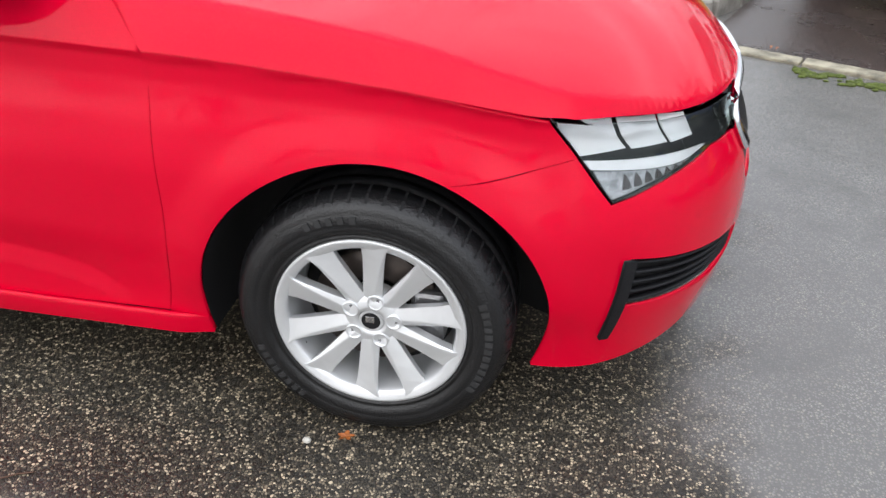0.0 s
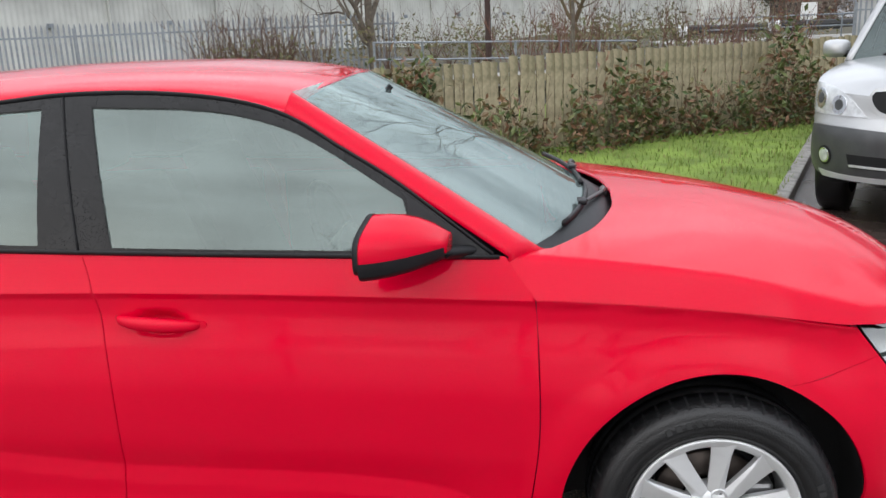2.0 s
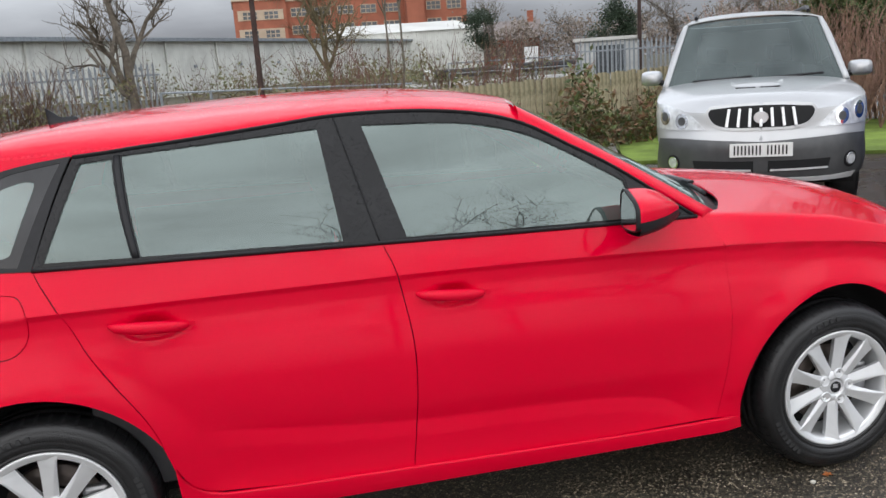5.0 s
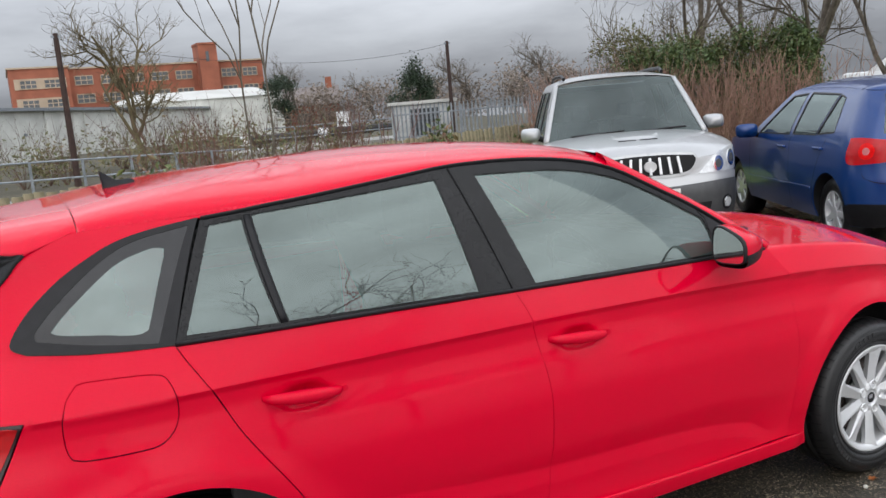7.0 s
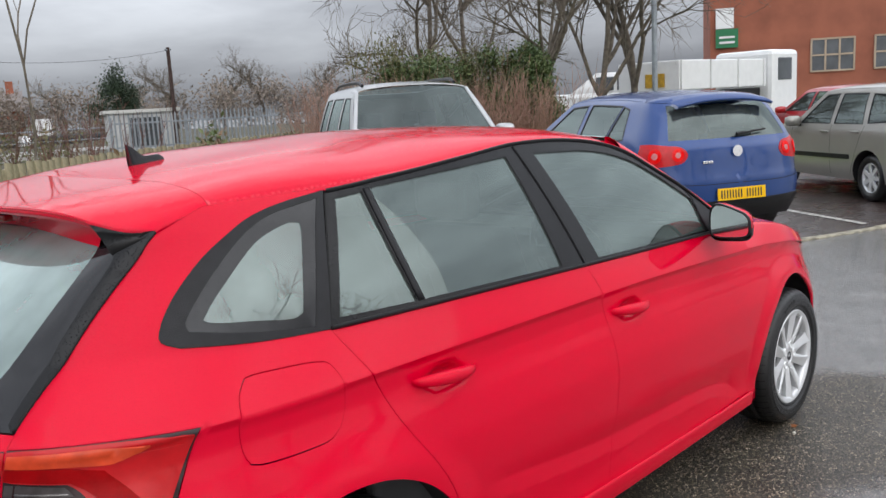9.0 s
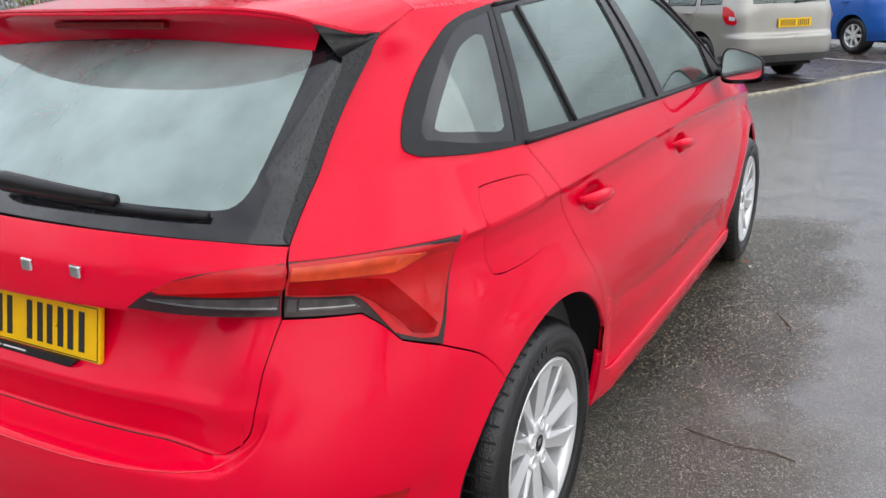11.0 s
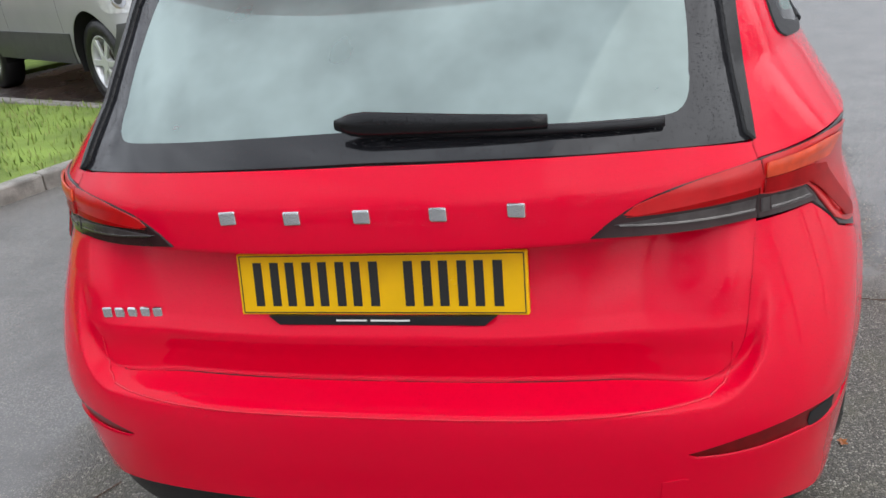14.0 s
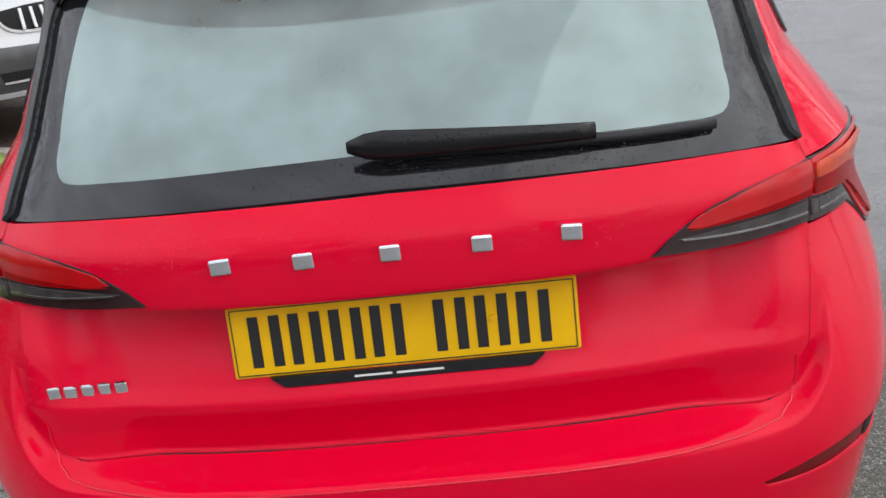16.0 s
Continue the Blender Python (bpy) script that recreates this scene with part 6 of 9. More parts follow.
    for v in np.linspace(0, 1, 10):
        yy, x0, z0 = yl + (yu - yl) * v, cowl + (roof_f - cowl) * v, zl + (zu - zl) * v
        rows.append([(x0 + 0.09 * (1 - (t * t)), t * yy, z0 + cfg["roof_crown"] * 0.6 * v * (1 - t * t) + 0.02 * (1 - v) * (1 - t * t)) for t in np.linspace(-1, 1, 17)])
    loft("windscreen", rows, TINT, ob)
    for far in (False, True):
        pr = []
        for r in rows:
            a, b = np.array(r[0]), np.array(r[1])
            pr.append([a + (-0.03, -0.018, -0.01), a + (0.012, -0.014, 0.012), a * 0.65 + b * 0.35 + (0.008, 0, 0.010), a * 0.65 + b * 0.35 + (-0.01, 0, -0.012)])
        loft("windscreen_pillar", pr, body, ob, flip=far, closed=True, caps=True)
        mr = new("door_mirror")
        mr.parent = ob
        mx = cowl - 0.22
        my = float(skin.edge(mx, float(tops(mx)))) + 0.13
        mz = float(tops(mx)) + 0.07
        sq = lambda c: math.copysign(abs(c) ** 0.55, c)
        rws = [[(mx - 0.06 + 0.15 * k, -my + 0.115 * sq(math.cos(a)) * (1 - 0.55 * k ** 2.5), mz + 0.075 * sq(math.sin(a)) * (1 - 0.5 * k ** 2)) for a in np.linspace(0, 2 * np.pi, 16, endpoint=False)] for k in np.linspace(0, 1, 6)]
        loft("mirror_cap", rws, cfg.get("mirror", body), mr, closed=True, caps=True, flip=far)
        bm = bmesh.new()
        rod(bm, (mx, -my + 0.15, mz - 0.06), (mx, -my + 0.06, mz - 0.03), 0.03, 0.03, 8)
        arm = part("mirror_arm", bm, BLACK, mr)
        if far:
            arm.matrix_basis = Matrix.Diagonal((1, -1, 1, 1))
    for x in wheels_x:
        y = float(skin.half(zc)) - 0.03
        simple_wheel(ob, pose(x, -y, zc), zc, cfg["spokes"])
        simple_wheel(ob, pose(x, y, zc, 0, 0, 180), zc, cfg["spokes"])
        for far in (False, True):
            rws = [[(x + r * math.cos(a), yy, zc + r * math.sin(a)) for r, yy in ((ra, -float(skin.edge(x + ra * math.cos(a), max(base, zc + ra * math.sin(a)))) + 0.01), (ra + 0.004, -0.5), (0.05, -0.5))] for a in np.linspace(-0.2, math.pi + 0.2, 26)]
            loft("arch_liner", rws, DARK, ob, flip=far)
    bm = bmesh.new()
    nx, tx = float(skin.nose(0.5)) - 0.25, float(skin.tail(0.5)) + 0.25
    box(bm, tx, -0.5, base - 0.04, nx, 0.5, base + 0.08)
    part("underbody", bm, DARK, ob)
    bm = bmesh.new()
    box(bm, wheels_x[1] + 0.2, -0.62, 0.55, cowl - 0.3, 0.62, float(tops(cowl)) - 0.18, 0.05)
    for y in (-0.36, 0.36):
        for x in (cowl - 1.25, cowl - 2.15):
            box(bm, x - 0.10, y - 0.23, 0.6, x + 0.05, y + 0.23, float(tops(cowl)) + 0.14, 0.05)
            box(bm, x - 0.14, y - 0.12, float(tops(cowl)) + 0.16, x - 0.04, y + 0.12, float(tops(cowl)) + 0.33, 0.04)
    part("seats", bm, CLOTH, ob)


# silver off-roader, nose towards the hatchback
suv = empty("off_roader", "silver off-road car with grey cladding parked beside the lawn", "car", pose(2.64, 3.70, 0, 0, 0, 239.5) @ Matrix.Diagonal((0.96, 0.96, 1.035, 1)))
s1 = Skin(spline([0.3, 0.45, 0.62, 0.78, 0.95, 1.05, 1.3], [0.74, 0.80, 0.82, 0.76, 0.72, 0.62, 0.3]), spline([0.3, 0.6, 1.0, 1.2, 1.7], [-3.78, -3.86, -3.86, -3.82, -3.55]),
          spline([0.3, 0.5, 0.62, 0.85, 1.05, 1.2, 1.45, 1.68, 1.75], [0.87, 0.915, 0.92, 0.93, 0.915, 0.875, 0.80, 0.70, 0.62]), 0.0, -3.0, 3.2, 2.2, 6, 3)
cfg = dict(base=0.36, belt=spline([-3.9, -1.0, -0.7, 0.2], [1.14, 1.10, 1.09, 1.06]), axles=(0.0, -2.75), arch=0.44, wheel=0.37, cowl=-0.70, roof_front=-1.36, roof_rear=-3.50,
           hood_edge=spline([-0.8, -0.2, 0.3, 0.75], [1.075, 1.045, 0.985, 0.90]), roof_edge=spline([-3.6, -3.0, -2.0, -1.30], [1.66, 1.69, 1.70, 1.655]), c_pillar=-3.45, c_top=-3.35,
           hood_crown=0.075, roof_crown=0.075, rear_pane=(1.20, 1.60, 0.62, 0.55), spokes=6,
           panes=[[(-0.86, 1.13), (-1.42, 1.60), (-1.78, 1.61), (-1.78, 1.13)], [(-1.90, 1.13), (-1.90, 1.61), (-2.62, 1.61), (-2.74, 1.14)], [(-2.86, 1.15), (-2.76, 1.61), (-3.22, 1.60), (-3.32, 1.15)]],
           seams=[[(-0.55, 1.04), (-0.54, 0.42)], [(-1.84, 1.12), (-1.84, 0.42)], [(-2.80, 1.12), (-2.62, 0.80), (-2.42, 0.42)]], handles=[(-1.72, 0.98), (-2.62, 0.99)])
vehicle(suv, s1, SILVER, cfg)
for far in (False, True):
    un = s1.u_nose
    bump = outline([(0.30, 0.40), (0.43, 0.64), (0.46, 0.70)], [(0.46, 0.70), (0.75, 0.70), (un, 0.67)], [(un, 0.67), (un, 0.34)], [(un, 0.34), (0.7, 0.35), (0.30, 0.40)])
    b1 = sheet("bumper_cladding", bump, s1.at, CLAD, suv, "grey plastic bumper cladding", off=0.022, res=0.04, flip=far, depth=0.03)
    strip = outline([(0.45, 0.70), (0.46, 0.765), (0.75, 0.765), (un, 0.735)], [(un, 0.735), (un, 0.675), (0.75, 0.705), (0.45, 0.70)])
    sheet("bumper_top", strip, s1.at, SILVER, suv, off=0.016, res=0.04, flip=far, depth=0.03)
    side = outline([(-0.47, 0.36), (-0.43, 0.55), (-0.42, 0.62)], [(-0.42, 0.62), (-2.33, 0.62)], [(-2.33, 0.62), (-2.32, 0.36)], [(-2.32, 0.36), (-0.47, 0.36)])
    sheet("side_cladding", side, s1.at, CLAD, suv, off=0.014, res=0.05, flip=far, depth=0.02)
    tailc = outline([(-3.18, 0.40), (-3.16, 0.66)], [(-3.16, 0.66), (s1.u_tail, 0.68)], [(s1.u_tail, 0.68), (s1.u_tail, 0.42)], [(s1.u_tail, 0.42), (-3.18, 0.40)])
    sheet("rear_cladding", tailc, s1.at, CLAD, suv, off=0.02, res=0.05, flip=far, depth=0.03)
    head = outline([(0.36, 0.985), (0.55, 0.985), (0.72, 0.955), (0.86, 0.88)], [(0.86, 0.88), (0.97, 0.782), (0.93, 0.775), (0.42, 0.780)], [(0.42, 0.780), (0.34, 0.83), (0.33, 0.93), (0.36, 0.985)])
    hd = sheet("headlamp", head, s1.at, LAMPGLASS, suv, "clear headlamp with two round reflectors", off=0.010, res=0.03, flip=far, depth=0.02)
    for u0, z0, r in ((0.55, 0.885, 0.070), (0.755, 0.848, 0.066)):
        ringp = [(u0 + r * math.cos(a), z0 + r * math.sin(a)) for a in np.linspace(0, 2 * np.pi, 20)]
        d = sheet("lamp_ring", outline(ringp), s1.at, CHROME, hd, off=0.016, res=0.03, flip=far, depth=0.006)
        sheet("lamp_core", outline([(u0 + r * 0.55 * math.cos(a), z0 + r * 0.55 * math.sin(a)) for a in np.linspace(0, 2 * np.pi, 16)]), s1.at, CLAD, hd, off=0.019, res=0.03, flip=far, depth=0.004)
    for r, mat, o, nm in ((0.066, BLACK, 0.030, "fog_lamp_bezel"), (0.050, CHROME, 0.036, "fog_lamp_ring"), (0.040, LAMPGLASS, 0.040, "fog_lamp_lens")):
        sheet(nm, outline([(0.66 + r * 1.05 * math.cos(a), 0.505 + r * math.sin(a)) for a in np.linspace(0, 2 * np.pi, 20)]), s1.at, mat, suv, off=o, res=0.03, flip=far, depth=0.006)
    intake = outline([(0.86, 0.53), (1.20, 0.525), (un - 0.06, 0.525)], [(un - 0.06, 0.525), (un - 0.06, 0.435)], [(un - 0.06, 0.435), (0.88, 0.44)], [(0.88, 0.44), (0.86, 0.53)])
    sheet("lower_intake", intake, s1.at, DARK, suv, off=0.026, res=0.04, flip=far, depth=0.02)
    chromebar = outline([(0.88, 0.462), (un - 0.08, 0.456)], [(un - 0.08, 0.456), (un - 0.08, 0.442)], [(un - 0.08, 0.442), (0.88, 0.448)], [(0.88, 0.448), (0.88, 0.462)])
    sheet("intake_bar", chromebar, s1.at, ALLOY, suv, off=0.032, res=0.04, flip=far, depth=0.008)
    lip_l = outline([(0.56, 0.40), (0.9, 0.385), (un, 0.385)], [(un, 0.385), (un, 0.345)], [(un, 0.345), (0.6, 0.355)], [(0.6, 0.355), (0.56, 0.40)])
    sheet("skid_plate", lip_l, s1.at, ALLOY, suv, off=0.030, res=0.04, flip=far, depth=0.02)
    rail = [(-1.5, -0.58, 1.735), (-1.7, -0.59, 1.775), (-2.4, -0.60, 1.785), (-3.1, -0.59, 1.775), (-3.4, -0.58, 1.735)]
    bm = bmesh.new()
    for a, b in zip(rail, rail[1:]):
        rod(bm, a, b, 0.02, 0.02, 8)
    rr = part("roof_rail", bm, BLACK, suv)
    if far:
        rr.matrix_basis = Matrix.Diagonal((1, -1, 1, 1))
gr = outline([(s1.u_nose - 0.42, 0.94), (s1.u_nose - 0.2, 0.955), (s1.u_nose, 0.958)], [(s1.u_nose, 0.958), (s1.u_nose, 0.785)], [(s1.u_nose, 0.785), (s1.u_nose - 0.25, 0.79), (s1.u_nose - 0.38, 0.82), (s1.u_nose - 0.44, 0.90), (s1.u_nose - 0.42, 0.94)])
sheet("grille_surround", inset(gr, -0.022), s1.at, SILVER, suv, both=True, mid=None, off=0.016, res=0.04, depth=0.03)
g2 = sheet("grille_mesh", gr, s1.at, DARK, suv, "black grille with silver upright bars", both=True, mid=(0, s1.u_nose), off=0.020, res=0.04, depth=0.01)
for k in range(-3, 4):
    y = k * 0.092
    x0 = 0.705 + 0.030
    bm = bmesh.new()
    n0 = 0
    box(bm, 0, -0.013, -0.077, 0.02, 0.013, 0.077, 0.005)
    b = part("grille_bar", bm, ALLOY, g2)
    b.matrix_basis = pose(0.772 - 0.30 * y * y, y, 0.870, k * 3.0, -14, 0)
bm = bmesh.new()
rod(bm, (0.775, 0, 0.872), (0.795, 0, 0.872), 0.050, 0.046, 24)
for v in bm.verts:
    v.co.y *= 1.25
part("grille_emblem", bm, ALLOY, g2, "oval chrome emblem")
plate_on(suv, pose(0.852, 0, 0.615, 0, 0, 180), WPLATE)
bm = bmesh.new()
rows = [[(-0.02 + 0.15 * k, y, 1.100 - 0.055 * k + 0.032 * math.sin(math.pi * min(1, 0.15 + k)) * (1 - (abs(y) / 0.235) ** 4)) for y in np.linspace(-0.235, 0.235, 11)] for k in np.linspace(-0.6, 1, 7)]
loft("bonnet_scoop", rows, SILVER, suv)
for y0, y1 in ((-0.20, -0.015), (0.015, 0.20)):
    bm = bmesh.new()
    box(bm, 0.100, y0, 1.052, 0.152, y1, 1.088, 0.008)
    part("scoop_mouth", bm, DARK, suv)
for y0, y1 in ((-0.60, -0.02), (0.05, 0.66)):
    bm = bmesh.new()
    rod(bm, (-0.64, y0, 1.125), (-0.655, y1, 1.150), 0.014, 0.010, 6)
    part("windscreen_wiper", bm, BLACK, suv)

# blue hatchback, tail towards the road
hatch_car = empty("blue_hatchback", "dark blue five-door hatchback parked tail out", "car", pose(5.86, 4.30, 0, 0, 0, 61) @ Matrix.Scale(1.05, 4))
s2 = Skin(spline([0.2, 0.5, 0.7, 0.85], [0.76, 0.85, 0.82, 0.66]), spline([0.25, 0.45, 0.62, 0.66, 0.92, 1.0, 1.25, 1.42], [-3.22, -3.325, -3.335, -3.29, -3.26, -3.22, -3.06, -2.86]),
          spline([0.2, 0.4, 0.6, 0.85, 0.95, 1.2, 1.38, 1.45], [0.80, 0.86, 0.875, 0.865, 0.845, 0.73, 0.62, 0.52]), -0.1, -2.7, 3.4, 2.2, 4.0, 2.8)
cfg = dict(base=0.24, belt=spline([-3.4, -1.0, -0.6, 0.2], [0.995, 0.94, 0.925, 0.90]), axles=(0.0, -2.578), arch=0.36, wheel=0.315, cowl=-0.50, roof_front=-1.22, roof_rear=-3.02,
           hood_edge=spline([-0.6, 0.0, 0.4, 0.8], [0.93, 0.90, 0.84, 0.74]), roof_edge=spline([-3.1, -2.7, -2.0, -1.5, -1.2], [1.33, 1.375, 1.405, 1.405, 1.375]), c_pillar=-2.98, c_top=-2.80,
           hood_crown=0.07, roof_crown=0.075, rear_pane=(1.015, 1.335, 0.64, 0.53), spokes=7,
           panes=[[(-0.75, 0.965), (-1.28, 1.34), (-1.62, 1.36), (-1.62, 0.975)], [(-1.70, 0.98), (-1.70, 1.365), (-2.36, 1.345), (-2.25, 0.99)], [(-2.275, 0.995), (-2.385, 1.34), (-2.52, 1.31), (-2.62, 1.02)]],
           seams=[[(-0.52, 0.91), (-0.50, 0.30)], [(-1.67, 0.96), (-1.67, 0.30)], [(-2.50, 0.96), (-2.30, 0.65), (-2.18, 0.32)]], handles=[(-1.50, 0.86), (-2.38, 0.88)])
hatch_cfg = cfg
vehicle(hatch_car, s2, BLUE, cfg)
ut = s2.u_tail
for far in (False, True):
    tl = outline([(-3.00, 0.985), (-3.14, 0.988), (-3.30, 0.970)], [(-3.30, 0.970), (-3.42, 0.955), (-3.49, 0.890), (-3.44, 0.815), (-3.28, 0.785)], [(-3.28, 0.785), (-2.98, 0.785), (-3.00, 0.985)])
    lamp = sheet("tail_lamp", tl, s2.at, REDLENS, hatch_car, "red tail lamp with two round lights", off=0.006, res=0.03, flip=far, depth=0.01)
    for u0, z0, r in ((-3.18, 0.880, 0.066), (-3.395, 0.885, 0.058)):
        sheet("round_light", outline([(u0 + r * math.cos(a), z0 + r * math.sin(a)) for a in np.linspace(0, 2 * np.pi, 18)]), s2.at, LIGHTBAR, lamp, off=0.012, res=0.03, flip=far, depth=0.004)
        sheet("round_core", outline([(u0 + r * 0.45 * math.cos(a), z0 + r * 0.45 * math.sin(a)) for a in np.linspace(0, 2 * np.pi, 14)]), s2.at, PINKLENS, lamp, off=0.015, res=0.03, flip=far, depth=0.003)
    lowb = outline([(-2.95, 0.25), (-2.97, 0.44), (ut, 0.44)], [(ut, 0.44), (ut, 0.27)], [(ut, 0.27), (-2.95, 0.25)])
    sheet("lower_bumper", lowb, s2.at, BLACK, hatch_car, off=0.008, res=0.05, flip=far, depth=0.01)
    strip = outline([(-0.40, 0.50), (-2.20, 0.52)], [(-2.20, 0.52), (-2.20, 0.485)], [(-2.20, 0.485), (-0.40, 0.465)], [(-0.40, 0.465), (-0.40, 0.50)])
    sheet("rubbing_strip", strip, s2.at, BLUE, hatch_car, off=0.012, res=0.05, flip=far, depth=0.012)
    seam = rounded([(ut + 0.02, 0.605), (-3.45, 0.61), (-3.17, 0.66), (-3.14, 0.80)], 0.04)
    p, nrm = lay(s2.at, seam, 0.0015)
    loft("gate_seam", [[a + np.array((0, 0, 0.003)), a - np.array((0, 0, 0.003))] for a in p], DARK, hatch_car, flip=not far)
    hd = outline([(0.36, 0.78), (0.60, 0.75), (0.80, 0.70), (0.78, 0.62), (0.55, 0.64), (0.36, 0.78)])
    sheet("headlamp", hd, s2.at, LAMPGLASS, hatch_car, off=0.006, res=0.04, flip=far)
plate_on(hatch_car, pose(-3.348, 0, 0.505, 0, 4, 0), PLATE)
bm = bmesh.new()
rod(bm, (-3.29, 0, 0.895), (-3.278, 0, 0.895), 0.052, 0.052, 24)
part("round_badge", bm, CHROME, hatch_car, "round chrome badge")
for k in range(4):
    bm = bmesh.new()
    box(bm, -3.288, 0.36 - 0.028 * k - 0.010, 0.795, -3.265, 0.36 - 0.028 * k + 0.010, 0.820, 0.003)
    part("badge_block", bm, CHROME, hatch_car)
bm = bmesh.new()
rod(bm, (-3.24, -0.02, 1.045), (-3.21, -0.36, 1.075), 0.016, 0.008, 8)
part("rear_wiper", bm, BLACK, hatch_car)
sp = [[(-2.98 - 0.14 * k, y, 1.425 - 0.05 * k - 0.05 * (abs(y) / 0.5) ** 2.4) for y in np.linspace(-0.52, 0.52, 13)] for k in (0, 1)]
loft("roof_spoiler", [sp[0], sp[1], [(x + 0.02, y, z - 0.022) for x, y, z in sp[1]], [(x, y, z - 0.03) for x, y, z in sp[0]]], BLUE, hatch_car)

# beige-grey estate further along
fab = empty("estate_car", "beige-grey estate car with a yellow rear plate, parked tail out", "car", pose(10.02, 2.45, 0, 0, 0, 48))
s3 = Skin(spline([0.2, 0.5, 0.7, 0.85], [0.72, 0.80, 0.78, 0.62]), spline([0.25, 0.45, 0.60, 0.64, 0.92, 1.0, 1.25, 1.45], [-3.28, -3.37, -3.375, -3.33, -3.31, -3.29, -3.19, -3.02]),
          spline([0.2, 0.4, 0.6, 0.85, 0.95, 1.2, 1.40, 1.48], [0.77, 0.82, 0.83, 0.83, 0.81, 0.73, 0.64, 0.55]), -0.1, -2.7, 3.4, 2.2, 4.5, 2.8)
cfg = dict(base=0.25, belt=spline([-3.4, -1.0, -0.6, 0.2], [0.985, 0.95, 0.94, 0.92]), axles=(0.0, -2.46), arch=0.36, wheel=0.305, cowl=-0.50, roof_front=-1.15, roof_rear=-3.10,
           hood_edge=spline([-0.6, 0.0, 0.4, 0.8], [0.945, 0.92, 0.86, 0.76]), roof_edge=spline([-3.2, -2.7, -2.0, -1.5, -1.1], [1.40, 1.425, 1.435, 1.43, 1.40]), c_pillar=-3.05, c_top=-2.95,
           hood_crown=0.07, roof_crown=0.07, rear_pane=(1.02, 1.36, 0.58, 0.52), spokes=7,
           panes=[[(-0.72, 0.98), (-1.22, 1.37), (-1.52, 1.38), (-1.52, 0.985)], [(-1.62, 0.985), (-1.62, 1.38), (-2.20, 1.38), (-2.30, 0.99)], [(-2.40, 1.0), (-2.32, 1.37), (-2.80, 1.35), (-2.88, 1.02)]],
           seams=[[(-0.52, 0.93), (-0.50, 0.30)], [(-1.57, 0.97), (-1.57, 0.30)], [(-2.36, 0.97), (-2.22, 0.70), (-2.05, 0.32)]], handles=[(-1.44, 0.88), (-2.18, 0.89)])
vehicle(fab, s3, BEIGE, cfg)
ut = s3.u_tail
for far in (False, True):
    tl = outline([(-2.93, 0.985), (-3.02, 0.985), (-3.14, 0.93)], [(-3.14, 0.93), (-3.20, 0.80), (-3.17, 0.76)], [(-3.17, 0.76), (-3.05, 0.775), (-2.97, 0.86), (-2.93, 0.985)])
    lamp = sheet("tail_lamp", tl, s3.at, REDLENS, fab, "red tail lamp", off=0.008, res=0.03, flip=far)
    sheet("clear_lens", outline([(-3.09, 0.865), (-3.165, 0.86), (-3.175, 0.82), (-3.10, 0.82), (-3.09, 0.865)]), s3.at, LAMPGLASS, lamp, off=0.013, res=0.03, flip=far, depth=0.004)
    lowb = outline([(-2.95, 0.27), (-2.97, 0.36), (ut, 0.38)], [(ut, 0.38), (ut, 0.28)], [(ut, 0.28), (-2.95, 0.27)])
    sheet("lower_bumper", lowb, s3.at, CLAD, fab, off=0.008, res=0.05, flip=far)
    strip = outline([(-0.40, 0.57), (-2.05, 0.59)], [(-2.05, 0.59), (-2.05, 0.53)], [(-2.05, 0.53), (-0.40, 0.51)], [(-0.40, 0.51), (-0.40, 0.57)])
    sheet("rubbing_strip", strip, s3.at, BLACK, fab, off=0.012, res=0.05, flip=far, depth=0.012)
plate_on(fab, pose(-3.335, 0, 0.775, 0, 2, 0), PLATE)
bm = bmesh.new()
rod(bm, (-3.30, -0.02, 1.03), (-3.26, -0.36, 1.05), 0.016, 0.008, 8)
part("rear_wiper", bm, BLACK, fab)


